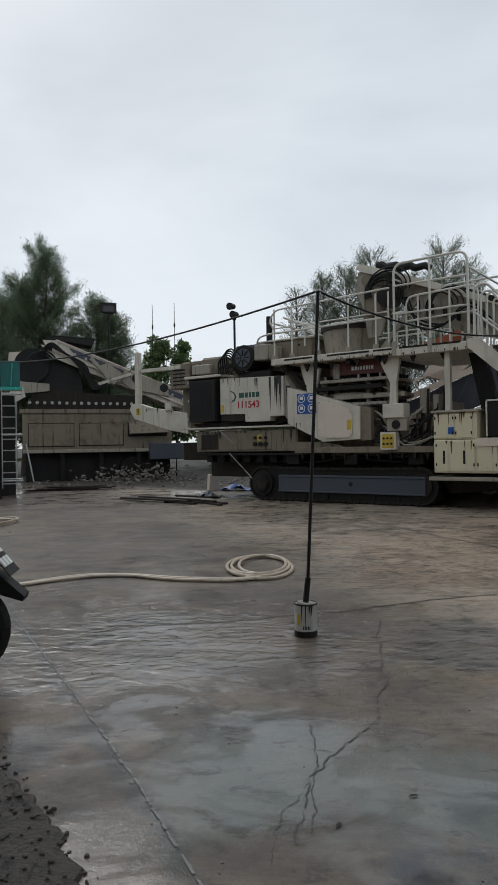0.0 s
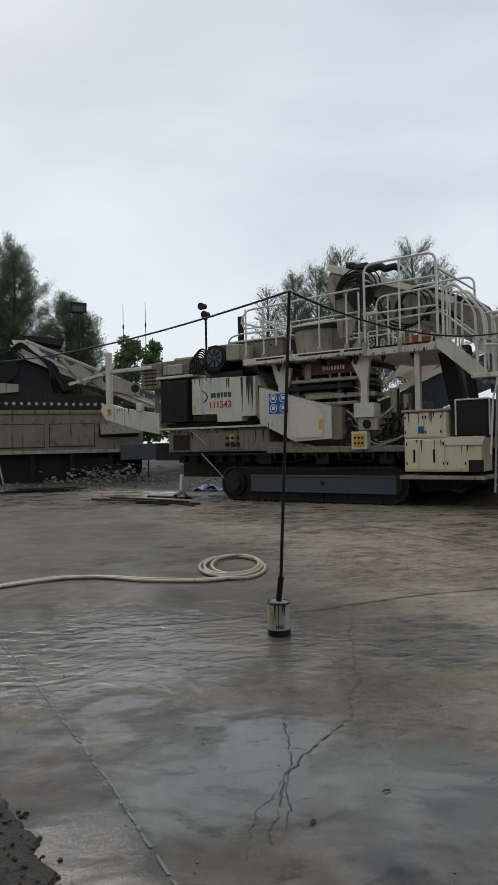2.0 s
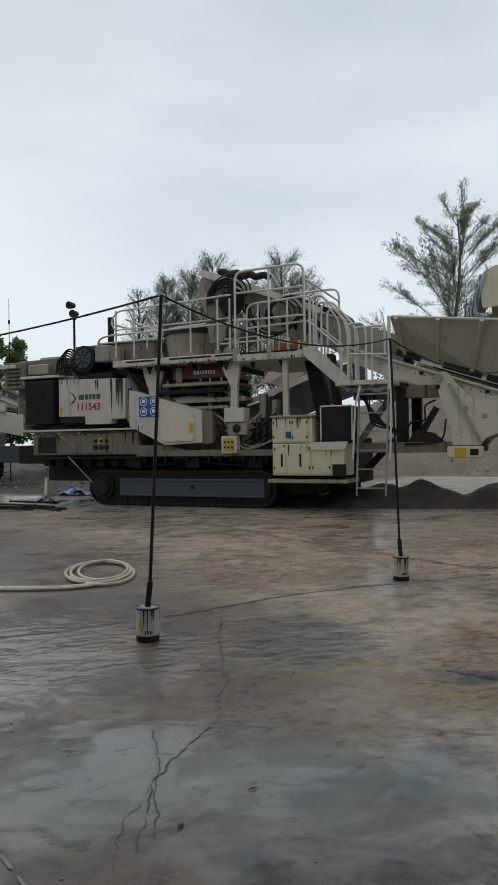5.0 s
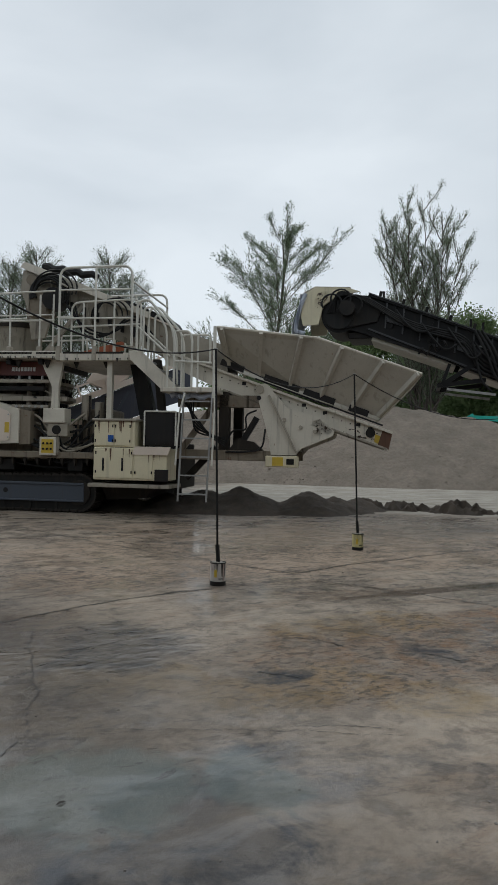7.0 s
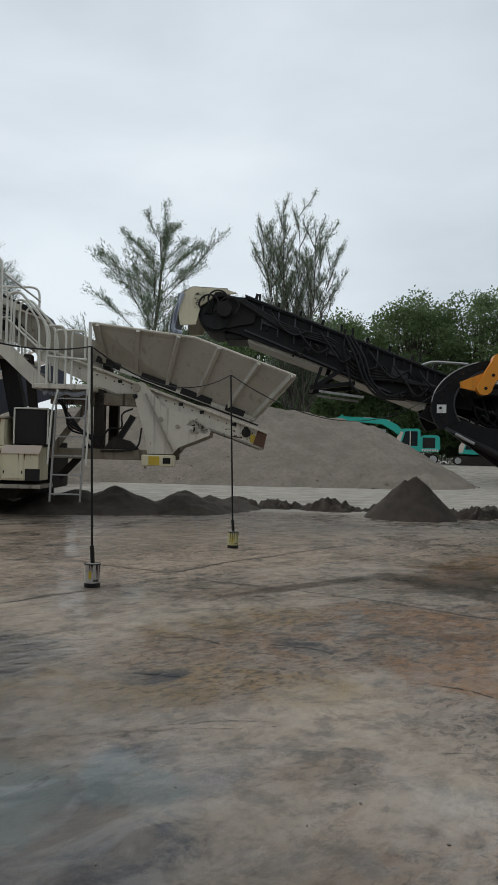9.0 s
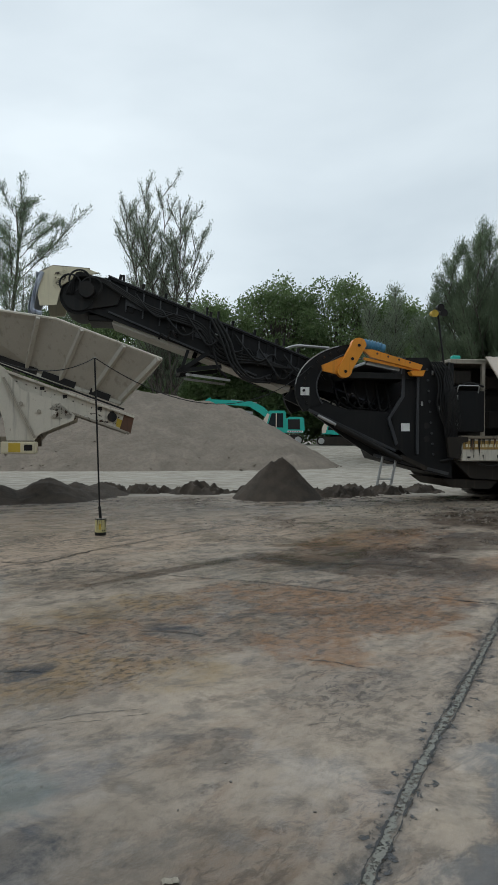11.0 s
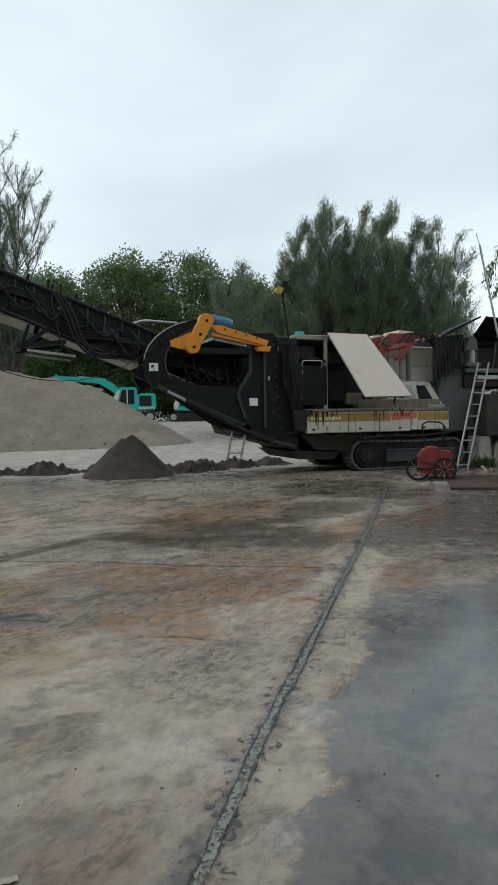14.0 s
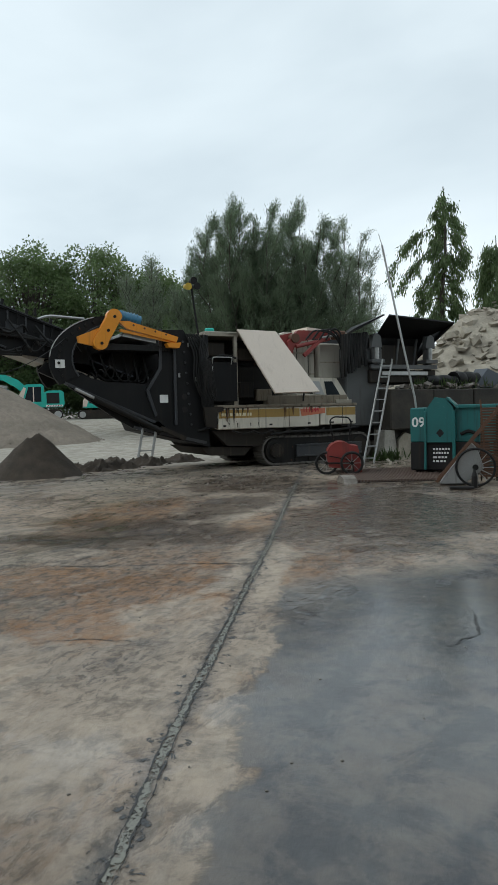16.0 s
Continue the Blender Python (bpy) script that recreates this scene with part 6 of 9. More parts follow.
    made(RUBBER, B, "hydraulic_hose", tube, rounded([(-7.3, 0.5, 3.9), (-7.1, 0.45, 3.0), (-6.9, 0.45, 2.8)], 0.2), 0.026, 7)
    for s, z in ((-8.4, 3.62), (-6.1, 2.72), (-4.5, 2.2)):
        bm = bmesh.new()
        tube(bm, [(s + 0.055 * i / 2, 0.5 + 0.09 * math.cos(i * math.pi / 4), z + 0.02 * i / 2 + 0.09 * math.sin(i * math.pi / 4)) for i in range(22)], 0.022, 5)
        part("coil_spring", bm, DARK, B)
    for y in (0.6, 1.8):
        made(CHARCOAL, B, "prop", bar, (-7.9, y, 2.95), (-7.0, y, 3.55), 0.07, 0.09)
        made(CHARCOAL, B, "prop", bar, (-7.9, y, 2.95), (-7.75, y, 3.4), 0.07, 0.07)
        made(CHARCOAL, B, "prop", bar, (-8.0, y, 2.93), (-7.0, y, 3.05), 0.06, 0.09)
        made(STEEL, B, "ram_rod", bar, (-7.8, y, 2.86), (-6.8, y, 2.74), 0.05, 0.05)
    made(CHARCOAL, B, "prop_bridge", bar, (-7.95, 0.6, 2.95), (-7.95, 1.85, 2.95), 0.08, 0.08)
    made(CHARCOAL, B, "neck_arm", prism, [(-5.4, 2.55), (-4.6, 2.3), (-3.4, 1.6), (-3.5, 1.35), (-4.7, 1.95), (-5.6, 2.35)], 0.5, 0.65, bevel=0.012)
    for s, z in ((-9.2, 4.86), (-7.35, 4.2), (-7.1, 4.12), (-5.6, 3.55)):
        made(DARK, B, "bracket", box, s, s + 0.05, 0.58, 0.66, z, z + 0.16)
    made(STEEL, B, "handrail", tube, rounded([(-5.6, 1.9, 3.5), (-5.1, 1.9, 3.75), (-4.2, 1.9, 3.7)], 0.2), 0.03, 8)


crusher_b()


def crusher_b_fittings():
    """Ribs, worn and highlighted edges, hoses, bolts and rollers of the jaw crusher."""
    rnd = random.Random(67)

    def top(x):
        return 4.93 + (x + 9.4) * -0.381

    # stiffeners, cleats and edges lightened for wear and highlights along the conveyor
    for k in range(13):
        x = -9.5 + 0.37 * k
        made(CHARCOAL_WORN, B, "side_rib", bar, (x, 0.6, top(x) - 0.62), (x + 0.03, 0.6, top(x) - 0.05), 0.03, 0.045)
    # lighter strips paint the flange highlights along the worn edges
    made(CHARCOAL_WORN, B, "highlight_edge", bar, (-9.5, 0.545, 4.985), (-4.7, 0.545, 3.155), 0.03, 0.022)
    made(CHARCOAL_WORN, B, "highlight_edge", bar, (-9.5, 0.6, 4.2), (-6.2, 0.6, 2.86), 0.05, 0.035)
    made(STEEL, B, "pipe", bar, (-9.2, 0.585, 4.55), (-6.9, 0.585, 3.68), 0.025, 0.025)
    for k in range(10):
        x = -9.3 + 0.5 * k
        made(DARK, B, "idler_bracket", prism, [(x, top(x) - 0.02), (x + 0.06, top(x) - 0.04), (x + 0.1, top(x) + 0.13), (x + 0.04, top(x) + 0.15)], 0.62, 0.69)
        made(DARK, B, "bolt", cyl, (x + 0.2, 0.585, top(x) - 0.35), (x + 0.2, 0.62, top(x) - 0.35), 0.03, 6)
    for k in range(7):
        x = -8.9 + 0.55 * k
        z = top(x) - 0.5 - 0.1 * (k % 2)
        made(RUBBER, B, "hydraulic_hose", tube, rounded([(x, 0.52, z + 0.35), (x + 0.2, 0.44, z + 0.05), (x + 0.5, 0.44, z - 0.2 - 0.1 * (k % 3)), (x + 0.85, 0.5, z - 0.05), (x + 0.95, 0.56, z - 0.2)], 0.2), 0.024, 7)
    for k in range(3):
        made(RUBBER, B, "hydraulic_hose", tube, rounded([(-7.25 + 0.07 * k, 0.48, 4.1), (-7.0 + 0.1 * k, 0.42, 3.6), (-6.85 + 0.08 * k, 0.42, 3.1), (-6.5 + 0.1 * k, 0.46, 2.72), (-5.9, 0.5, 2.7 + 0.08 * k)], 0.3), 0.03, 7)
    for k, (x, z) in enumerate(((-10.3, 4.75), (-10.1, 4.85), (-9.85, 4.7))):
        made(RUBBER, B, "hydraulic_hose", tube, [(x + 0.22 * math.cos(radians(q)), 0.4, z + 0.2 * math.sin(radians(q))) for q in range(-60, 220, 18)], 0.022, 6)
    for x, z, w, h in ((-9.1, 4.35, 0.35, 0.16), (-7.6, 3.7, 0.5, 0.2), (-6.2, 3.2, 0.35, 0.22), (-5.5, 2.95, 0.3, 0.18)):
        made(CHARCOAL_WORN, B, "bracket_plate", prism, [(x, z), (x + w, z - 0.35 * w), (x + w, z - 0.35 * w + h), (x, z + h)], 0.56, 0.6, bevel=0.01)
    # ring frame: rim, gussets, bolts
    for y0 in (0.13,):
        for i, (x, z) in enumerate(arc(-3.9, 2.55, 1.31, 105, 200, 11, 0.92)):
            made(DARK, B, "bolt", cyl, (x, y0 - 0.02, z), (x, y0 + 0.02, z), 0.032, 6)
    made(CHARCOAL_WORN, B, "ring_rim", tube, [(x, 0.14, z) for x, z in arc(-3.8, 2.6, 1.12, 95, 208, 14, 0.8)], 0.02, 6)
    made(CHARCOAL_WORN, B, "neck_flange", prism, [(-2.95, 3.3), (-2.88, 3.3), (-2.9, 2.4), (-3.22, 1.9), (-3.04, 1.34), (-3.1, 1.3), (-3.3, 1.9), (-2.98, 2.42)], 0.1, 0.15)
    for k in range(9):
        z = 1.1 + 0.24 * k
        made(CHARCOAL_WORN, B, "bolt", cyl, (-2.2 - 0.02 * k, 0.12, z), (-2.2 - 0.02 * k, 0.15, z), 0.028, 6)
    made(CHARCOAL_WORN, B, "neck_rib", box, -2.62, -2.56, 0.08, 0.15, 1.1, 3.1, bevel=0.008)
    made(CHARCOAL_WORN, B, "neck_rib", bar, (-3.6, 0.12, 1.08), (-1.85, 0.12, 0.66), 0.06, 0.07)
    made(CHARCOAL_WORN, B, "neck_rib", bar, (-5.1, 0.12, 2.08), (-3.1, 0.12, 1.18), 0.05, 0.06)
    made(DARK, B, "ram", cyl, (-4.5, 0.05, 1.75), (-3.0, 0.05, 0.98), 0.07, 12)
    made(STEEL, B, "ram_rod", cyl, (-4.9, 0.05, 1.95), (-4.5, 0.05, 1.75), 0.035, 10)
    # machinery that shows inside the ring
    for k in range(6):
        made(RUBBER, B, "hydraulic_hose", tube, rounded([(-4.4 + 0.25 * k, 0.7, 2.75), (-4.3 + 0.25 * k, 0.6, 2.3 - 0.05 * k), (-4.0 + 0.2 * k, 0.6, 2.1), (-3.8 + 0.2 * k, 0.7, 2.4)], 0.2), 0.025, 6)
    made(STEEL, B, "magnet_plate", sheet, [(-3.9, -0.02, 3.2), (-3.1, -0.02, 3.02), (-3.1, 0.5, 3.1), (-3.9, 0.5, 3.28)], 0.02)
    made(DARK, B, "chute_plate", prism, [(-4.1, 2.05), (-2.9, 1.95), (-2.8, 1.65), (-3.4, 1.6), (-4.0, 1.8)], 0.4, 0.48)
    # magnet: pulley guard, bolts and stays
    for x, z in ((-4.33, 2.92), (-4.03, 3.5), (-4.18, 3.2)):
        made(DARK, B, "bolt", cyl, (x, -0.14, z), (x, -0.12, z), 0.035, 8)
    made(ORANGE, B, "magnet_rail", bar, (-4.9, 0.3, 3.0), (-4.3, 0.3, 3.3), 0.06, 0.1)
    made(ORANGE, B, "magnet_rail", bar, (-3.9, -0.02, 3.22), (-2.62, -0.02, 2.98), 0.05, 0.06)
    for k in range(4):
        made(RUSTY, B, "bolt", cyl, (-3.6 + 0.25 * k, -0.09, 3.33 - 0.06 * k), (-3.6 + 0.25 * k, -0.07, 3.33 - 0.06 * k), 0.025, 6)
    # post and engine-bay clutter
    for k in range(9):
        x = -1.95 + 0.035 * k
        made(RUBBER, B, "hydraulic_hose", tube, rounded([(x, 0.02, 3.1 - 0.08 * k), (x - 0.1, -0.04, 2.6), (x + 0.05, -0.05, 2.1 - 0.04 * k), (x - 0.06, 0.0, 1.6), (x + 0.1, 0.05, 1.3)], 0.25), 0.018, 6)
    for x, z, w, h, mt in ((-0.85, 2.62, 0.5, 0.3, MUDDY), (-0.8, 1.7, 0.35, 0.4, DARK), (-0.35, 1.62, 0.4, 0.3, GRIMY), (-1.62, 2.72, 0.4, 0.32, MUDDY)):
        made(mt, B, "engine_part", box, x, x + w, 0.3, 0.6, z, z + h, bevel=0.02)
    made(STEEL, B, "grab_rail", tube, rounded([(-1.7, 0.0, 2.5), (-1.7, -0.06, 2.66), (-1.2, -0.06, 2.66), (-1.2, 0.0, 2.5)], 0.05), 0.014, 7)
    made(CREAM_DIRTY, hood_of_b(), "hood_fold", sheet, [(-1.0, 0.06, 3.3), (-0.95, 0.03, 3.3), (-0.3, -0.57, 1.8), (-0.35, -0.55, 1.78)], 0.06)
    # skirt seams and latches, deck lip, burnt corner
    for x in (-0.5, 0.35, 1.95):
        made(DARK, B, "skirt_seam", box, x, x + 0.012, -0.009, -0.004, 0.98, 1.45)
    for x in (-1.45, -0.2, 0.9, 1.6, 2.2):
        made(DARK, B, "latch", box, x, x + 0.07, -0.02, 0.0, 1.02, 1.06)
    made(MUDDY, B, "corner_bracket", prism, [(-1.95, 1.5), (-1.45, 1.5), (-1.45, 1.4), (-1.6, 1.36), (-1.65, 1.0), (-1.9, 1.05)], -0.04, 0.05, bevel=0.015)
    drips(B, -1.5, -0.9, 1.46, -0.012, 10, 0.45, 31)
    drips(B, -0.3, 0.85, 2.6, 0.74, 6, 0.5, 32, RUSTY)
    made(MUDDY, B, "belly_panel", prism, [(-1.7, 0.94), (0.2, 0.94), (0.1, 0.62), (-0.3, 0.5), (-1.3, 0.56)], 0.12, 0.3, bevel=0.02)
    for k in range(5):
        made(DARK, B, "undertrack_hose", tube, rounded([(-1.2 + 0.5 * k, 0.02, 0.92), (-0.95 + 0.5 * k, -0.03, 0.82 - 0.02 * k), (-0.6 + 0.5 * k, 0.0, 0.9)], 0.15), 0.025, 6)
    for x0, x1, z in ((0.62, 1.6, 2.3), (0.62, 1.6, 2.85), (1.68, 2.38, 2.6)):
        made(CREAM_DIRTY, B, "panel_lip", box, x0, x1, 0.585 if x0 > 1.65 else 0.735, 0.6 if x0 > 1.65 else 0.75, z, z + 0.03)
    # loader arm: rams, elbows, hoses on the roof
    made(RUSTY, B, "boom_elbow", cyl, (0.75, 0.26, 3.2), (0.75, 0.46, 3.2), 0.12, 12)
    made(RED, B, "boom_link", bar, (0.95, 0.2, 2.75), (1.5, 0.2, 3.2), 0.07, 0.09)
    made(STEEL, B, "ram_rod", cyl, (1.5, 0.22, 3.22), (2.0, 0.22, 3.3), 0.03, 8)
    for k in range(4):
        made(RUBBER, B, "hydraulic_hose", tube, rounded([(1.0 + 0.2 * k, 0.18, 3.15), (1.2 + 0.2 * k, 0.12, 3.4 + 0.03 * k), (1.7 + 0.12 * k, 0.15, 3.36), (2.1, 0.2, 3.1 - 0.12 * k), (2.2 + 0.05 * k, 0.15, 2.6)], 0.2), 0.024, 6)
    # hopper: brackets, slats and the struts' pads
    for k in range(3):
        made(GREY_STEEL, B, "hopper_rib", bar, (3.5 + 0.62 * k, 0.52, 2.5), (3.55 + 0.64 * k, 0.45, 3.28), 0.05, 0.06)
    for x in (3.18, 5.03):
        made(STEEL, B, "ram_rod", cyl, (x, 0.12, 2.68), (x, 0.12, 3.0), 0.06, 10)
    made(GREY_STEEL, B, "hopper_beam", box, 3.0, 5.3, 0.12, 0.24, 2.42, 2.54, bevel=0.012)


def hood_of_b():
    return next(o for o in B.children if o.name.startswith("open_hood"))


crusher_b_fittings()


# ---- cracks, joints and seams in the slab ----
def ribbon(name, pts, width, mat, label, z, seed, wobble=0.03, step=0.03, ragged=0.5):
    """A flat strip along a broken line, wandering a little and of uneven width."""
    rnd = random.Random(seed)
    p = [Vector((x, y, 0)) for x, y in pts]
    line = []
    for a, b in zip(p, p[1:]):
        n = max(1, int((b - a).length / step))
        line += [a.lerp(b, i / n) for i in range(n)]
    line.append(p[-1])
    bm = bmesh.new()
    left, right = [], []
    wide = 0.0
    for i, q in enumerate(line):
        d = (line[min(i + 4, len(line) - 1)] - line[max(0, i - 4)]).normalized()
        nrm = Vector((-d.y, d.x, 0))
        v = Vector((q.x * 2.1, q.y * 2.1, seed * 3.7))
        drift = wobble * (noise.noise(v) + 0.7 * noise.noise(v * 3.1) + 0.5 * noise.noise(v * 9.0))
        wide = 0.6 * wide + 0.4 * rnd.uniform(-1, 1)
        other = noise.noise(v * 7.0 + Vector((9, 0, 0)))
        w = width / 2
        left.append(bm.verts.new(q + nrm * (drift + w * (1 + ragged * wide * 1.6)) + Vector((0, 0, z))))
        right.append(bm.verts.new(q + nrm * (drift - w * (1 + ragged * other * 1.6)) + Vector((0, 0, z))))
    for i in range(len(line) - 1):
        bm.faces.new((left[i], right[i], right[i + 1], left[i + 1]))
    single(name, bm, mat, label, "crack", kind="structure")


CRACK = broken("wet_crack", (0.016, 0.014, 0.012), 0.78, 30)
SEAM = broken("filled_seam", (0.24, 0.235, 0.195), 0.7, 42)
SEAM_DARK = broken("seam_edge", (0.05, 0.052, 0.055), 0.34, 16)
CRACKS = (
    ([(1.0, 5.48), (0.91, 4.97), (0.82, 4.4), (0.75, 4.01), (0.66, 3.75), (0.64, 3.55), (0.47, 3.24), (0.32, 3.04), (0.21, 2.84), (0.18, 2.63), (0.13, 2.4)], 0.012),
    # upper end draws the rod's dark reflection, the rest is crack
    ([(0.28, 3.44), (0.27, 3.19), (0.27, 3.05), (0.22, 2.88), (0.23, 2.62), (0.21, 2.46)], 0.008),
    ([(0.21, 2.84), (0.09, 2.6), (0.06, 2.3)], 0.006),
    ([(-0.65, 3.41), (-0.42, 3.4), (-0.19, 3.43), (-0.02, 3.47), (0.19, 3.51), (0.52, 3.41), (0.63, 3.45), (0.91, 3.35), (1.15, 3.26), (1.73, 3.02), (2.17, 2.75), (2.33, 2.66)], 0.0055),
    ([(-0.98, 5.51), (-0.62, 5.44), (-0.09, 5.49), (0.33, 5.61), (0.91, 5.79), (1.4, 6.04), (2.21, 6.28), (2.95, 6.4)], 0.03),
    ([(1.25, 13.3), (2.3, 11.8), (2.75, 10.3), (3.26, 8.9), (3.79, 7.78), (4.21, 6.85)], 0.03),
    ([(4.21, 6.85), (5.43, 7.18), (8.0, 7.6)], 0.035),
    ([(4.26, 6.38), (4.48, 5.92), (4.84, 5.3), (5.21, 4.41), (5.42, 3.56), (5.76, 2.78), (5.94, 2.23)], 0.022),
    ([(3.28, 3.88), (3.41, 3.69), (3.5, 3.44)], 0.018), ([(2.1, 3.83), (2.22, 3.72), (2.34, 3.62)], 0.02),
    ([(3.56, 2.69), (3.66, 2.39), (3.7, 2.15)], 0.013), ([(1.85, 3.0), (2.09, 2.87), (2.33, 2.72)], 0.009),
    ([(2.67, 4.48), (2.87, 4.4), (2.98, 4.1)], 0.018), ([(6.3, 5.2), (6.49, 4.49), (6.97, 3.94), (7.1, 3.5)], 0.05),
    ([(2.75, 1.95), (2.9, 1.86), (2.98, 1.9)], 0.005), ([(4.2, 0.3), (4.5, 0.15), (4.9, 0.2)], 0.02))
for i, (pts, w) in enumerate(CRACKS):
    ribbon("crack", pts, w * 0.9 if w > 0.017 else w * 0.65, CRACK, "thin dark crack in the wet concrete", 0.003, 20 + i, 0.035, 0.012, 0.8)
WEST = [(-2.6, 6.9), (-1.95, 5.64), (-1.31, 4.47), (-0.74, 3.36), (-0.48, 2.84), (-0.31, 2.46), (-0.17, 2.17), (0.05, 1.6)]
EAST = [(1.2, 0.91), (1.78, 1.07), (2.09, 1.15), (2.33, 1.23), (2.73, 1.34), (3.12, 1.44), (3.56, 1.54), (4.2, 1.71), (4.94, 1.91), (6.0, 2.17), (6.93, 2.41), (10.43, 3.35), (12.5, 3.9)]
ribbon("seam_border", WEST, 0.035, SEAM_DARK, "dark stained border of a slab seam", 0.002, 41, 0.012, 0.012, 0.5)
ribbon("slab_seam", WEST, 0.012, broken("thin_worn_seam", (0.12, 0.125, 0.12), 0.72, 20), "grey worn seam between concrete slabs", 0.004, 42, 0.01, 0.01, 0.5)
ribbon("seam_border", EAST, 0.13, SEAM_DARK, "dark stained border of a slab seam", 0.002, 43, 0.02, 0.012, 0.8)
ribbon("slab_seam", EAST, 0.036, SEAM, "grey-green filled seam between concrete slabs", 0.004, 44, 0.012, 0.008, 0.6)
for side, k in ((0.02, 45), (-0.022, 46)):
    ribbon("crack", [(x - side * 0.25, y + side * 0.97) for x, y in EAST], 0.008, CRACK, "dark crack along the edge of the seam filler", 0.006, k, 0.014, 0.008, 1.0)


def asphalt_patch():
    rnd = random.Random(8)
    edge = [(-4.5, 6.5), (-2.4, 4.9), (-1.6, 3.7), (-1.13, 3.05), (-0.95, 2.82), (-0.69, 2.45), (-0.55, 2.2), (-0.35, 1.6), (-0.2, 0.9)]
    line = []
    for a, b in zip(edge, edge[1:]):
        n = max(2, int(math.hypot(b[0] - a[0], b[1] - a[1]) / 0.05))
        for i in range(n):
            t = i / n
            line.append((a[0] + (b[0] - a[0]) * t + rnd.uniform(-0.025, 0.025), a[1] + (b[1] - a[1]) * t + rnd.uniform(-0.025, 0.025)))
    bm = bmesh.new()
    rows = []
    for x, y in line:
        rows.append([bm.verts.new((x - d, y - 0.35 * d, z)) for d, z in ((0, -0.01), (0.015, 0.018), (0.06, 0.03), (0.3, 0.034), (0.8, 0.035), (2.0, 0.035), (5.0, 0.035))])
    for a, b in zip(rows, rows[1:]):
        for j in range(6):
            bm.faces.new((a[j], b[j], b[j + 1], a[j + 1]))
    patch = single("asphalt_edge", bm, GRIT, "broken edge of rough dark wet asphalt", "ground", kind="structure")
    bm = bmesh.new()
    for i in range(2200):
        x, y = line[rnd.randrange(len(line))]
        d = abs(rnd.gauss(0, 0.45)) - 0.02
        s = rnd.uniform(0.004, 0.015)
        bmesh.ops.create_icosphere(bm, subdivisions=1, radius=s, matrix=Matrix.Translation((x - d, y - 0.35 * d + rnd.uniform(-0.1, 0.1), 0.036 if d > 0.05 else 0.004)) @ Matrix.Diagonal((1, rnd.uniform(0.6, 1), 0.6, 1)))
    single("gravel", bm, GRIT, "loose dark gravel on the asphalt edge", "gravel", kind="stuff")


asphalt_patch()


def chips():
    """Loose chips and grit over the yard."""
    rnd = random.Random(77)
    bm = bmesh.new()
    for i in range(380):
        a, d = radians(rnd.uniform(-22, 88)), rnd.uniform(2.2, 19) ** 1.0
        s = rnd.uniform(0.002, 0.007) * (1 + d / 7)
        x, y = d * math.sin(a), d * math.cos(a)
        bmesh.ops.create_icosphere(bm, subdivisions=1, radius=s, matrix=Matrix.Translation((x, y, 0.002)) @ Matrix.Rotation(a * 9, 4, "Z") @ Matrix.Diagonal((1, rnd.uniform(0.4, 1), 0.5, 1)))
    for i in range(500):
        x, y = rnd.gauss(13.6, 1.5), rnd.gauss(5.8, 1.2)
        s = rnd.uniform(0.012, 0.04)
        bmesh.ops.create_icosphere(bm, subdivisions=1, radius=s, matrix=Matrix.Translation((x, y, 0.005)) @ Matrix.Diagonal((1, rnd.uniform(0.4, 1), 0.5, 1)))
    single("stone_chips", bm, SCRAP, "scattered stone chips on the wet yard", "gravel", kind="stuff")


chips()


def litter():
    bm = bmesh.new()
    rows = [[bm.verts.new((-0.05 + 0.02 * i + 0.004 * math.sin(j * 2.0), -0.03 + 0.02 * j + 0.005 * math.sin(i * 1.7), 0.006 + 0.008 * abs(math.sin(i * 1.3 + j * 2.1)))) for j in range(4)] for i in range(6)]
    for a, b in zip(rows, rows[1:]):
        for j in range(3):
            bm.faces.new((a[j], a[j + 1], b[j + 1], b[j]))
    single("paper_scrap", bm, RUBBLE, "small crumpled pale paper scrap on the concrete", "litter", pose(1.48, 1.57, 0, 0, 0, -40) @ Matrix.Diagonal((0.55, 0.5, 0.6, 1)))
    for x, y, r in ((0.62, 2.72, 20), (0.3, 2.52, 60)):
        bm = bmesh.new()
        v = [bm.verts.new(q) for q in ((-0.035, 0, 0.004), (-0.01, 0.011, 0.012), (0.02, 0.009, 0.01), (0.035, 0, 0.005), (0.018, -0.01, 0.009), (-0.012, -0.01, 0.011))]
        bm.faces.new(v)
        single("fallen_leaf", bm, WOOD, "dark wet fallen leaf on the concrete", "leaf", pose(x, y, 0, 0, 0, r) @ Matrix.Diagonal((0.7, 0.7, 0.7, 1)), "fallen leaves")


litter()


# ---- heaps ----
def heap(name, height, x0, x1, y0, y1, step, mat, label, amp=0.05, scale=1.2, kind=""):
    bm = bmesh.new()
    nx, ny = int((x1 - x0) / step) + 1, int((y1 - y0) / step) + 1
    grid = {}
    for i in range(nx):
        for j in range(ny):
            x, y = x0 + i * step, y0 + j * step
            h = height(x, y)
            if h > -0.35:
                v = Vector((x * scale, y * scale, 3.1))
                h += amp * (noise.noise(v) + 0.5 * noise.noise(v * 2.7) + 0.3 * noise.noise(v * 6.1))
                grid[i, j] = bm.verts.new((x, y, ground_height(x, y) + max(h, -0.25)))
    for i, j in list(grid):
        c = [(i, j), (i + 1, j), (i + 1, j + 1), (i, j + 1)]
        if all(k in grid for k in c):
            bm.faces.new([grid[k] for k in c])
    return single(name, bm, mat, label, "heap", kind=kind)


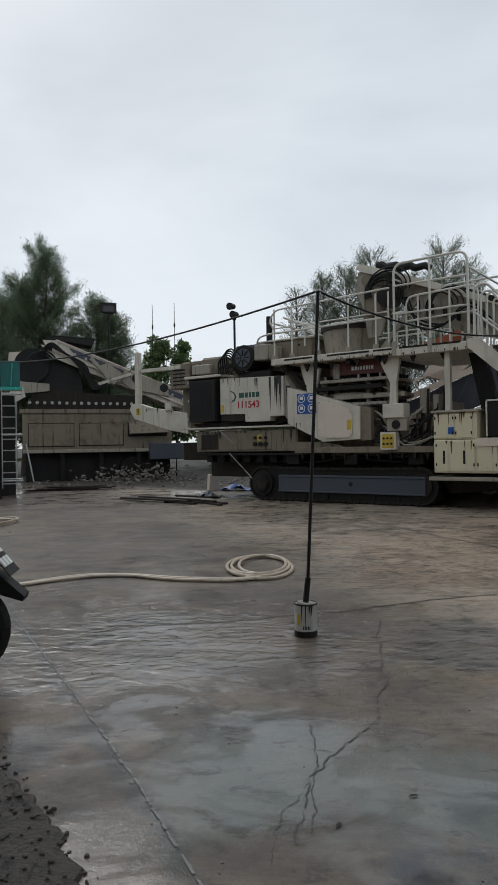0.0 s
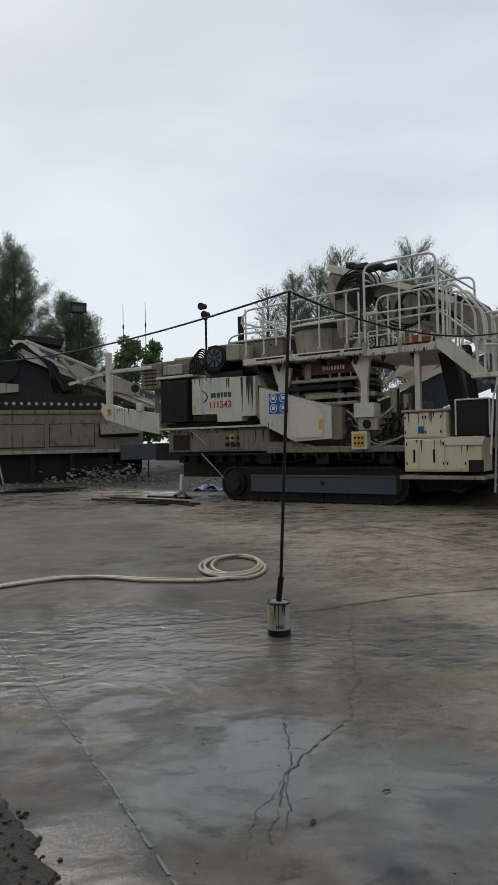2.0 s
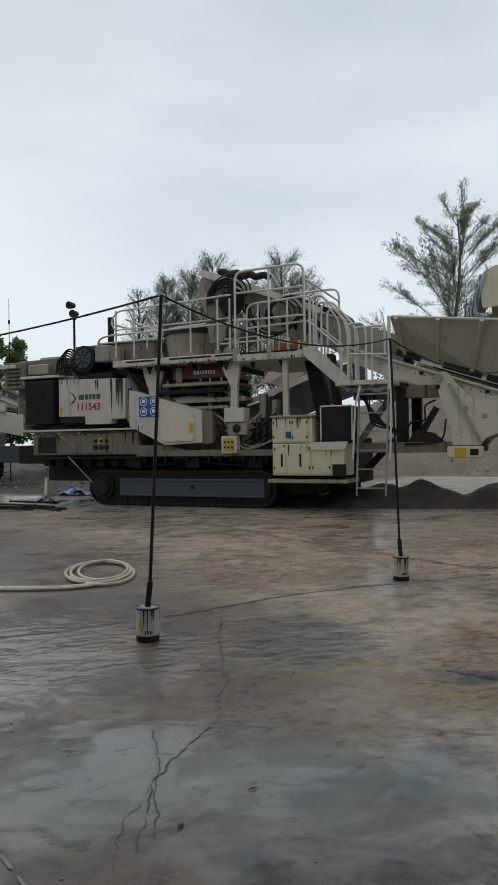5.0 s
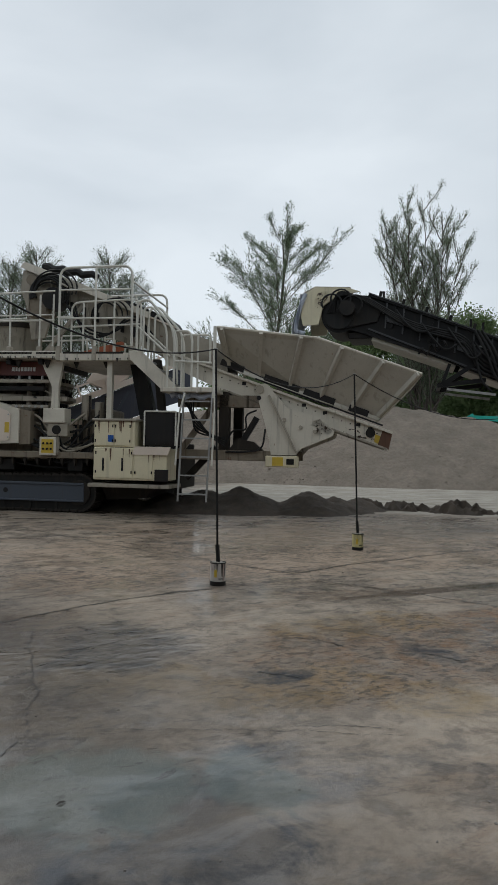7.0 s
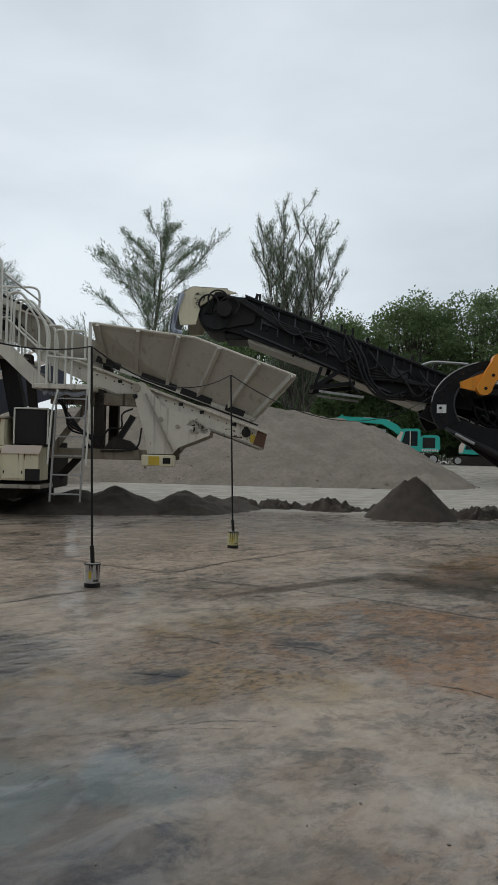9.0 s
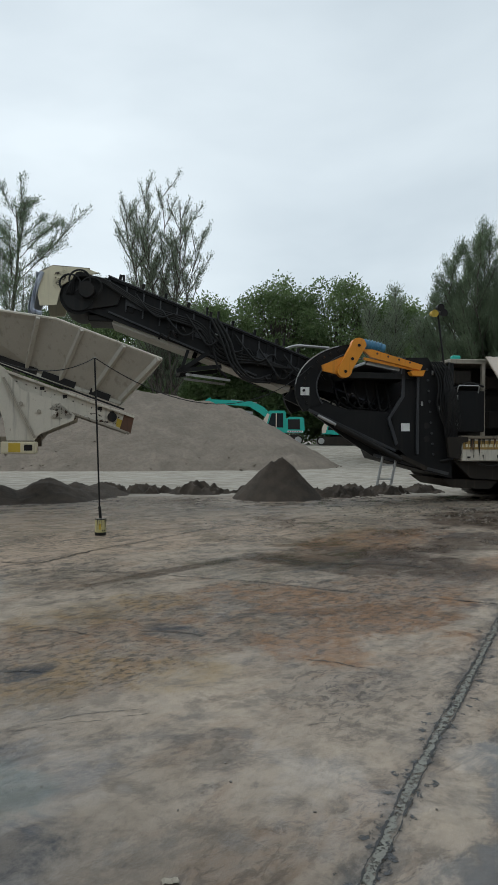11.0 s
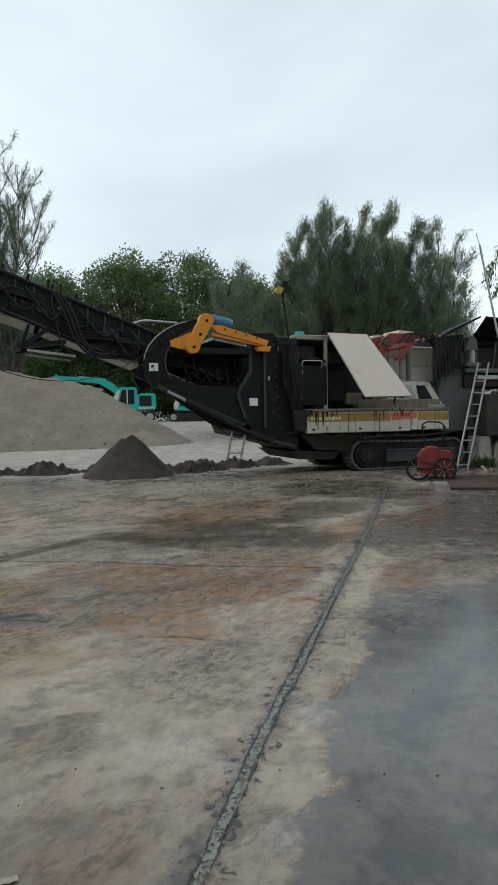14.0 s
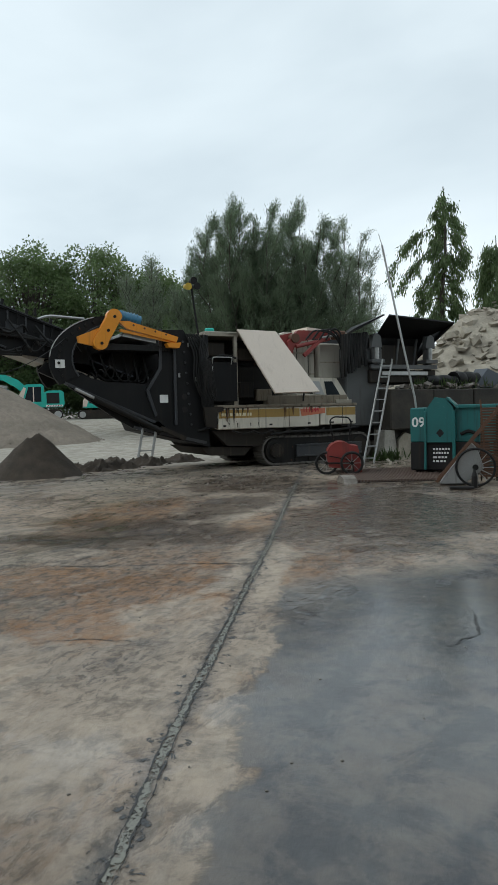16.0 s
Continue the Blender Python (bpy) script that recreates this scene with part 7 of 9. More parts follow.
def to_segment(x, y, a, b):
    dx, dy = b[0] - a[0], b[1] - a[1]
    t = max(0, min(1, ((x - a[0]) * dx + (y - a[1]) * dy) / (dx * dx + dy * dy)))
    return math.hypot(x - a[0] - t * dx, y - a[1] - t * dy), t


def stock_height(x, y):
    best = -9
    for a, b, h0, h1, s in (((11.0, 36.0), (17.5, 33.5), 3.0, 3.9, 0.6), ((17.5, 33.5), (23.6, 28.6), 3.9, 3.95, 0.62), ((23.6, 28.6), (26.9, 25.4), 3.95, 3.25, 0.6)):
        d, t = to_segment(x, y, a, b)
        h = h0 + (h1 - h0) * t
        best = max(best, h - s * max(0, math.sqrt(d * d + 0.8) - 0.9))
    return best


heap("stockpile", stock_height, 2, 38, 16, 46, 0.22, STOCK, "large grey quarry-dust stockpile with a flat crest", 0.15, 1.5)


def cones(*spec):
    return lambda x, y: max(h - s * max(0, math.sqrt((x - cx) ** 2 + (y - cy) ** 2 + 0.0025) - 0.05) for cx, cy, h, s in spec)


heap("sand_cone", cones((13.05, 10.3, 1.0, 1.1), (12.82, 10.45, 0.88, 1.0)), 11.2, 15.2, 8.2, 12.4, 0.05, SAND, "dark damp sand heap in a steep cone", 0.05, 3.0)
heap("sand_mound", cones((7.5, 14.7, 0.56, 0.42), (6.7, 15.1, 0.5, 0.4), (5.9, 15.2, 0.4, 0.4), (8.9, 13.9, 0.5, 0.45), (9.8, 14.1, 0.34, 0.35), (10.6, 14.2, 0.3, 0.4), (5.0, 15.6, 0.3, 0.35)), 3.2, 12, 12.4, 17, 0.06, SAND, "low dark sand mounds spilled under the crusher", 0.05, 2.5)
rnd = random.Random(12)
spill = []
for k in range(11):
    t = k / 10
    spill.append((10.9 + 3.6 * t + rnd.uniform(-0.25, 0.25), 14.3 - 4.6 * t + rnd.uniform(-0.3, 0.3) + 0.9 * math.sin(t * 3.14), rnd.uniform(0.16, 0.34), rnd.uniform(0.5, 0.8)))
spill += [(15.2, 9.7, 0.26, 0.4), (16.3, 9.4, 0.22, 0.4), (17.4, 8.9, 0.2, 0.4), (14.6, 9.9, 0.2, 0.4)]
heap("sand_spill", cones(*spill), 9.8, 18.6, 8.2, 15.6, 0.06, SAND, "line of small dark sand lumps along the slab", 0.15, 5.0)
heap("rubble_mound", lambda x, y: 4.9 - 0.8 * to_segment(x, y, (26.2, 1.2), (27.5, -8.0))[0], 16.5, 36, -18, 11, 0.5, RUBBLE, "tall pale heap of broken concrete rubble", 0.35, 0.9)


def boulders(name, spots, smin, smax, mat, label, seed, flat=0.6):
    rnd = random.Random(seed)
    bm = bmesh.new()
    for x, y, z in spots:
        s = smin + (smax - smin) * rnd.random() ** 2.2
        m = Matrix.Translation((x, y, z)) @ Euler((rnd.uniform(-0.6, 0.6), rnd.uniform(-0.6, 0.6), rnd.uniform(0, 6))).to_matrix().to_4x4() @ Matrix.Diagonal((s, s * rnd.uniform(0.5, 1), s * rnd.uniform(flat * 0.5, flat), 1))
        r = bmesh.ops.create_cube(bm, size=1.5, matrix=m)
        for v in r["verts"]:
            v.co += Vector((rnd.uniform(-1, 1), rnd.uniform(-1, 1), rnd.uniform(-1, 1))) * s * 0.3
    return single(name, bm, mat, label, "rubble", kind="stuff", bevel=0.02)


spots = []
for k in range(1000):
    x, y = rnd.uniform(20.5, 27), rnd.uniform(-3, 6)
    h = 4.9 - 0.8 * to_segment(x, y, (26.2, 1.2), (27.5, -8.0))[0]
    if h > 0.1:
        spots.append((x, y, h + rnd.uniform(-0.05, 0.12)))
foot = []
while len(foot) < 220:
    x, y = rnd.uniform(6, 34), rnd.uniform(18, 36)
    h = stock_height(x, y)
    if -0.1 < h < 0.15 + 1.6 * rnd.random() ** 3 and x + y > 33:
        foot.append((x, y, ground_height(x, y) + max(0.0, h) + 0.02))
boulders("stone_litter", foot, 0.02, 0.08, STOCK, "loose grey stones at the foot of the stockpile", 14)
boulders("broken_concrete", spots, 0.06, 0.3, RUBBLE, "angular broken concrete lumps on the rubble heap", 5)
boulders("scrap_heap", [(rnd.gauss(-4.6, 1.2), rnd.gauss(28.8, 0.35), max(0.04, 0.75 * math.exp(-((k % 17) / 9) ** 2) * rnd.random())) for k in range(420)], 0.03, 0.11, SCRAP, "low heap of pale scrap and broken pieces", 6)
boulders("scrap_heap", [(rnd.uniform(-9, 0.5), rnd.gauss(26.5, 1.6), 0.03) for k in range(260)], 0.02, 0.08, SCRAP, "scattered scrap pieces on muddy ground", 7)
boulders("stone_litter", [(rnd.uniform(16.4, 19.6) - 0.1 * k / 60, rnd.uniform(-1, 3.2), 0.03) for k in range(60)], 0.03, 0.12, RUBBLE, "small stones at the foot of the wall", 9)


# ---- weighted posts with a cable ----
def post(x, y, tx, ty, tz, r, tin, label):
    t = thing("barrier_post", pose(x, y, 0), label, "barrier post", "barrier posts along the cable")
    made(DARK, t, "tin_base", cyl, (0, 0, 0), (0, 0, 0.045), r * 1.03, 24)
    made(tin, t, "tin", cyl, (0, 0, 0.045), (0, 0, 0.235), r, 28)
    bm = bmesh.new()
    tube(bm, [(r * math.cos(k * math.tau / 24), r * math.sin(k * math.tau / 24), 0.236) for k in range(25)], 0.006, 6)
    part("tin_rim", bm, DARK, t)
    made(PALE_CONCRETE, t, "concrete_fill", cyl, (0, 0, 0.2), (0.004, 0, 0.243), r * 0.93, 20, r2=r * 0.8)
    rnd = random.Random(int(x * 100))
    for k in range(7):
        a = -1.6 + rnd.uniform(-1.2, 1.2)
        l = rnd.uniform(0.03, 0.16)
        bm = bmesh.new()
        q = [(r * 1.012 * math.cos(a), r * 1.012 * math.sin(a), 0.236 - l * i / 4) for i in range(5)]
        tube(bm, q, 0.005, 6, r2=0.0015)
        part("paint_run", bm, OIL, t)
    bm = bmesh.new()
    a0 = -2.5
    q = [bm.verts.new((r * 1.006 * math.cos(a0 + 0.09 * i), r * 1.006 * math.sin(a0 + 0.09 * i), z)) for z in (0.09, 0.17) for i in range(5)]
    for i in range(4):
        bm.faces.new((q[i], q[i + 1], q[i + 6], q[i + 5]))
    part("yellow_patch", bm, YELLOW, t)
    for k in range(5):
        bm = bmesh.new()
        a = -1.9 + 0.14 * k
        q = [bm.verts.new((r * 1.008 * math.cos(a + da), r * 1.008 * math.sin(a + da), z)) for da, z in ((0, 0.06), (0.09, 0.06), (0.09, 0.085), (0, 0.085))]
        bm.faces.new(q)
        part("letter_bar", bm, DARK, t)
    d = Vector((tx - x, ty - y, tz))
    made(DARK, t, "sleeve", cyl, (0, 0, 0.235), tuple(d * (0.42 / tz)), 0.022, 10)
    made(DARK, t, "rod", cyl, tuple(d * (0.3 / tz)), tuple(d), 0.0125, 8)
    made(STEEL, t, "tie_wire", tube, [tuple(d + Vector((0.02 * math.cos(k), 0.02 * math.sin(k), -0.012 + 0.003 * k))) for k in range(9)], 0.003, 5)


TIN = coated("splashed_tin", (0.50, 0.49, 0.46), 0.4, dirt=(0.05, 0.05, 0.05), dirty=0.45, rust=0.5, metal=0.2, scale=14.0)
TIN_RUSTY = coated("rust_run_tin", (0.46, 0.43, 0.39), 0.45, dirt=(0.16, 0.06, 0.04), dirty=0.85, rust=0.7, scale=9.0)
TIN_YELLOW = coated("yellowed_tin", (0.52, 0.46, 0.22), 0.45, dirt=(0.05, 0.045, 0.03), dirty=0.7, rust=0.5, scale=12.0)
post(0.385, 5.04, 0.52, 5.1, 2.53, 0.082, TIN, "dark steel rod standing in a grey paint-splashed tin of concrete")
post(3.1, 6.56, 3.05, 6.63, 2.5, 0.082, TIN_RUSTY, "dark steel rod standing in a rust-stained white tin of concrete")
post(6.16, 8.23, 6.09, 8.3, 2.6, 0.082, TIN_YELLOW, "dark steel rod standing in a yellowed paint-splashed tin")
for a, b, drop in (((-6.2, 13.4, 3.3), (0.52, 5.1, 2.53), 0.34), ((0.52, 5.1, 2.53), (3.05, 6.63, 2.5), 0.2), ((3.05, 6.63, 2.5), (6.09, 8.3, 2.6), 0.3), ((6.09, 8.3, 2.6), (12.5, 9.0, 3.1), 0.78)):
    bm = bmesh.new()
    tube(bm, sag(a, b, drop, 24), 0.0085 if b[0] < 1 else 0.0075, 6)
    single("cable", bm, RUBBER, "thin black cable sagging between the posts", "cable", group="cable spans")


# ---- garden hose ----
def hose():
    t = thing("hose", pose(0, 0, 0), "cream rubber hose lying coiled on the wet yard", "hose")
    coil = []
    for k in range(0, 80):
        a = math.radians(200) + k * math.tau / 24
        w = 1 - 0.0022 * k + 0.05 * math.sin(k * 0.33)
        coil.append((0.09 + 0.34 * w * math.cos(a) + 0.04 * math.sin(k * 0.21), 7.85 + 0.72 * w * math.sin(a), 0.02 + 0.0075 * (k / 24)))
    made(HOSE, t, "coil", tube, coil, 0.018, 8)
    run = [(-7.0, 5.0, 0.02), (-4.2, 6.1, 0.02), (-2.42, 6.91, 0.02), (-2.0, 7.25, 0.02), (-1.69, 7.42, 0.02), (-1.3, 7.4, 0.02), (-0.86, 7.13, 0.02), (-0.27, 7.02, 0.02), (0.05, 7.12, 0.022), (0.28, 7.5, 0.03)]
    made(HOSE, t, "hose_run", tube, rounded(run, 0.5, 6), 0.018, 8)
    made(HOSE, t, "hose_run", tube, rounded([(x + 0.02 * math.sin(i * 1.3), y + 0.06 + 0.03 * math.cos(i * 2.0), z) for i, (x, y, z) in enumerate(run[:-1])], 0.5, 6), 0.018, 8)
    coil = [(-4.75 + 0.3 * math.cos(k * math.tau / 20), 12.9 + 0.55 * math.sin(k * math.tau / 20) + 0.1 * math.sin(k * 0.2), 0.02 + 0.0008 * k) for k in range(64)]
    t2 = thing("hose", pose(0, 0, 0), "cream rubber hose coiled farther back on the yard", "hose")
    made(HOSE, t2, "coil", tube, coil, 0.016, 7)


hose()


# ---- timber and litter on the ground ----
def planks():
    rnd = random.Random(31)
    for cx, cy, n, ang, spread in ((-2.0, 17.2, 9, -0.75, 0.45), (-6.2, 23.0, 8, 0.12, 0.35)):
        for k in range(n):
            l, w = rnd.uniform(1.2, 2.7), rnd.uniform(0.08, 0.2)
            bm = bmesh.new()
            box(bm, -l / 2, l / 2, -w / 2, w / 2, 0, 0.045)
            a = ang + rnd.uniform(-0.3, 0.3)
            m = Matrix.Translation((cx + rnd.uniform(-0.7, 0.7), cy + rnd.uniform(-spread, spread), 0.002 + 0.045 * (k % 3))) @ Matrix.Rotation(a, 4, "Z")
            single("plank", bm, WOOD, "dark wet timber plank lying on the ground", "plank", m, "timber planks", bevel=0.006)
    bm = bmesh.new()
    prism(bm, [(-0.15, 0), (0.15, 0), (0.12, 0.5), (-0.12, 0.5)], -0.13, 0.13)
    single("concrete_block", bm, WHITE, "small white tapered block standing in the mud", "block", pose(-1.21, 21.77, 0, 0, 0, 20), bevel=0.015)
    bm = bmesh.new()
    rows = [[bm.verts.new((-0.95 + 0.16 * i, 21.2 - 0.05 * i + 0.14 * j, 0.02 + 0.22 * math.exp(-((i - 3) / 2.2) ** 2) * (0.5 + 0.5 * math.sin(i * 2.1 + j * 1.7)))) for j in range(6)] for i in range(8)]
    for a, b in zip(rows, rows[1:]):
        for j in range(5):
            bm.faces.new((a[j], a[j + 1], b[j + 1], b[j]))
    single("crumpled_sheet", bm, BLUE_SIGN, "crumpled blue plastic sheet on the ground", "plastic sheet")
    bm = bmesh.new()
    rows = [[bm.verts.new((-1.25 + 0.1 * i, 16.6 + 0.1 * j, 0.14 + 0.16 * math.exp(-((i - 2) / 1.8) ** 2) * (0.6 + 0.4 * math.sin(i * 2.1 + j * 1.9)))) for j in range(6)] for i in range(6)]
    for a, b in zip(rows, rows[1:]):
        for j in range(5):
            bm.faces.new((a[j], a[j + 1], b[j + 1], b[j]))
    single("crumpled_sheet", bm, BEAM, "crumpled dark plastic sheet on the timber", "plastic sheet")


planks()


# ---- screening machine in the far corner ----
def screen():
    C = thing("mobile_screen", pose(-9.5, 28.4, 0, 0, 0, 15.5), "dirty cream screening machine with hatches and a folded conveyor", "screen")
    made(GRIMY, C, "side_wall", box, 0.1, 6.3, 0.0, 2.6, 1.22, 2.95, bevel=0.03)
    made(GRIMY, C, "top_rail", box, 0.0, 6.4, -0.06, 2.7, 2.85, 3.02, bevel=0.02)
    made(CREAM_DIRTY, C, "sill", box, 0.1, 6.3, -0.05, 0.0, 1.2, 1.34, bevel=0.01)
    for x0, x1, z0, z1 in ((0.35, 2.15, 1.48, 2.42), (2.4, 4.2, 1.5, 2.42)):
        made(MUDDY, C, "hatch_gap", box, x0 - 0.03, x1 + 0.03, -0.006, 0.0, z0 - 0.03, z1 + 0.03)
        hatch = made(GRIMY, C, "hatch", box, x0, x1, -0.05, -0.006, z0, z1, bevel=0.02)
        for dx in (0.4, x1 - x0 - 0.4):
            made(RUSTY, hatch, "hinge", box, x0 + dx - 0.06, x0 + dx + 0.06, -0.07, -0.05, z1 - 0.02, z1 + 0.06)
    made(BLACK, C, "hatch_gap", box, 4.4, 6.1, -0.01, 0.0, 1.85, 2.45)
    made(GRIMY, C, "open_hatch", sheet, [(4.45, -0.35, 1.95), (6.1, -0.35, 2.0), (6.1, -0.02, 2.5), (4.45, -0.02, 2.5)], 0.04)
    # solid black block stands in for the shade under the machine
    made(BLACK, C, "under_block", box, 0.2, 6.3, 0.5, 2.4, 0.0, 1.22)
    for x in (0.2, 1.6, 3.2, 4.8):
        made(DARK, C, "leg", box, x, x + 0.18, 0.1, 0.3, 0, 1.25, bevel=0.01)
    made(DARK, C, "wheel", cyl, (5.6, 0.2, 0.5), (5.6, 0.5, 0.5), 0.5, 22)
    made(DARK, C, "wheel", cyl, (4.6, 0.2, 0.5), (4.6, 0.5, 0.5), 0.5, 22)
    made(MUDDY, C, "screen_box", prism, [(0.3, 3.0), (5.3, 3.0), (5.2, 3.6), (3.0, 3.7), (0.6, 4.0)], 0.2, 2.3, bevel=0.02)
    for k in range(16):
        made(STEEL, C, "screen_bolt", cyl, (0.4 + 0.3 * k, 0.12, 3.32 - 0.004 * k), (0.4 + 0.3 * k, 0.2, 3.32 - 0.004 * k), 0.07, 8)
    made(BLACK, C, "rubber_curtain", prism, [(0.5, 4.0), (2.6, 3.7), (2.4, 4.9), (1.6, 5.2), (0.6, 5.1)], 0.6, 0.7)
    made(RUBBER, C, "head_hood", cyl, (0.5, 0.4, 4.9), (0.5, 1.7, 4.9), 0.72, 24)
    made(WHITE, C, "head_cover", prism, [(-0.5, 5.6), (1.0, 5.75), (0.9, 5.3), (-0.2, 4.3), (-0.6, 4.4)], 1.75, 1.85)
    made(CREAM_DIRTY, C, "foot_plate", prism, [(-0.35, 3.75), (0.0, 4.2), (1.2, 4.1), (1.2, 3.8), (0.2, 3.7)], 0.1, 0.25, bevel=0.02)
    for y0 in (0.25, 1.75):
        made(CREAM, C, "conveyor_side", prism, [(0.95, 5.95), (1.5, 5.95), (7.4, 3.55), (7.3, 3.0), (6.3, 3.2), (1.3, 5.25)], y0, y0 + 0.1, bevel=0.012)
        made(WHITE, C, "conveyor_edge", bar, (1.5, y0 - 0.02, 5.97), (7.4, y0 - 0.02, 3.57), 0.1, 0.05)
    made(BELT, C, "conveyor_belt", bar, (1.0, 1.05, 6.0), (7.4, 1.05, 3.45), 1.4, 0.04)
    made(BELT, C, "side_band", prism, [(2.0, 5.66), (7.35, 3.48), (7.35, 3.24), (2.3, 5.3)], 0.2, 0.24)
    made(WHITE, C, "lower_edge", bar, (0.9, 0.16, 5.72), (7.0, 0.16, 3.16), 0.08, 0.07)
    for k in range(11):
        x = 2.2 + 0.46 * k
        made(STEEL, C, "roller_bracket", box, x, x + 0.09, 0.12, 0.2, 5.38 - 0.41 * (x - 2.0), 5.5 - 0.41 * (x - 2.0))
    for k in range(3):
        made(RUBBER, C, "hydraulic_hose", tube, [(0.75 + 0.1 * k + (0.5 + 0.05 * k) * math.cos(radians(q)), 0.12, 4.85 + (0.55 + 0.04 * k) * math.sin(radians(q))) for q in range(20, 190, 17)], 0.03, 6)
    made(CREAM_DIRTY, C, "hinge_arm", bar, (2.9, 0.02, 5.2), (3.9, 0.02, 4.1), 0.1, 0.14)
    made(CREAM, C, "hinge_arm", bar, (3.2, 0.02, 4.1), (4.6, 0.02, 4.55), 0.1, 0.12)
    made(CREAM, C, "foot_box", prism, [(-0.5, 3.5), (-0.25, 3.95), (0.15, 3.95), (0.25, 3.55), (-0.2, 3.3)], -0.05, 0.1, bevel=0.02)
    made(BLACK, C, "head_guard", prism, [(0.9, 5.95), (1.4, 6.2), (3.1, 6.1), (3.0, 5.8), (1.5, 6.0)], 0.5, 1.7)
    made(CREAM_DIRTY, C, "fold_bracket", prism, [(3.3, 4.9), (3.6, 5.0), (4.3, 4.5), (4.1, 4.2), (3.6, 4.1)], 0.0, 0.2, bevel=0.02)
    made(CREAM_DIRTY, C, "fold_plate", prism, [(4.3, 4.75), (6.2, 4.1), (6.2, 3.6), (4.6, 3.9), (4.2, 4.2)], 0.05, 0.2, bevel=0.02)
    for cx, cz in ((4.8, 4.35), (6.0, 3.95)):
        made(BLACK, C, "round_hole", cyl, (cx, 0.03, cz), (cx, 0.055, cz), 0.18, 16)
    for k in range(5):
        made(RUBBER, C, "hydraulic_hose", tube, rounded([(0.9 + 0.1 * k, 0.15, 5.5), (1.3, 0.05, 5.9 - 0.06 * k), (2.4 + 0.1 * k, 0.05, 4.9), (2.9, 0.05, 4.0 - 0.07 * k), (3.8, 0.05, 4.2), (4.6, 0.1, 4.7)], 0.4), 0.035, 7)
    made(BEAM, C, "tank", box, 5.3, 7.6, -0.3, 0.8, 0.85, 1.55, bevel=0.03)
    made(STEEL, C, "stair_rail", bar, (0.25, -0.3, 1.6), (0.55, -0.6, 0.05), 0.04, 0.04)


screen()


def lamp_pole(x, y, h, label, lamp):
    t = thing("flood_lamp" if lamp else "antenna_pole", pose(x, y, 0, 0, 0, 12), label, "lamp" if lamp else "pole")
    made(DARK, t, "mast", cyl, (0, 0, 0), (0, 0, h), 0.045 if lamp else 0.03, 10, r2=0.035 if lamp else 0.012)
    if lamp:
        made(DARK, t, "lamp_arm", bar, (-0.2, 0, h + 0.02), (0.2, 0, h + 0.02), 0.05, 0.05)
        made(BLACK, t, "lamp_case", prism, [(-0.36, h + 0.06), (0.36, h + 0.04), (0.37, h + 0.5), (-0.36, h + 0.52)], -0.1, 0.1, bevel=0.02)
        made(GLASS, t, "lamp_glass", box, -0.26, 0.26, -0.108, -0.1, h + 0.1, h + 0.36)
    else:
        made(DARK, t, "joint", cyl, (0, 0, h * 0.86), (0, 0, h * 0.88), 0.04, 8)


lamp_pole(-6.5, 32.0, 7.6, "dark flood lamp on a thin steel mast", True)
lamp_pole(-3.45, 32.1, 8.1, "thin dark whip pole standing behind the screen", False)
lamp_pole(-4.46, 32.0, 8.0, "thin dark whip pole standing behind the crusher", False)


def scaffold():
    t = thing("scaffold", pose(-8.6, 18.7, 0, 0, 0, 19), "dark steel scaffold with a ladder and teal netting", "scaffold")
    for x in (0, 1.7):
        for y in (0, 1.3):
            made(DARK, t, "upright", cyl, (x, y, 0), (x, y, 3.9), 0.03, 8)
    for z in (0.5, 1.8, 3.05):
        for y in (0, 1.3):
            made(STEEL, t, "ledger", cyl, (-0.1, y, z), (2.3, y, z), 0.025, 8)
    rungs(t, (1.75, -0.1, 0.3), (1.75, -0.1, 3.1), 0.38, 0.28, STEEL)
    made(TEAL, t, "netting", box, -0.6, 2.25, 0.2, 0.25, 3.15, 3.9)
    for k in range(6):
        made(BRIGHT_TEAL, t, "net_fold", bar, (-0.5 + 0.5 * k, 0.18, 3.2), (-0.2 + 0.45 * k, 0.18, 3.85), 0.03, 0.07)
    made(BRIGHT_TEAL, t, "teal_board", box, -0.6, 2.3, -0.05, 0.2, 3.05, 3.14)
    made(BLACK, t, "back_panel", box, -0.6, 2.1, 1.35, 1.4, 0, 3.0)


scaffold()


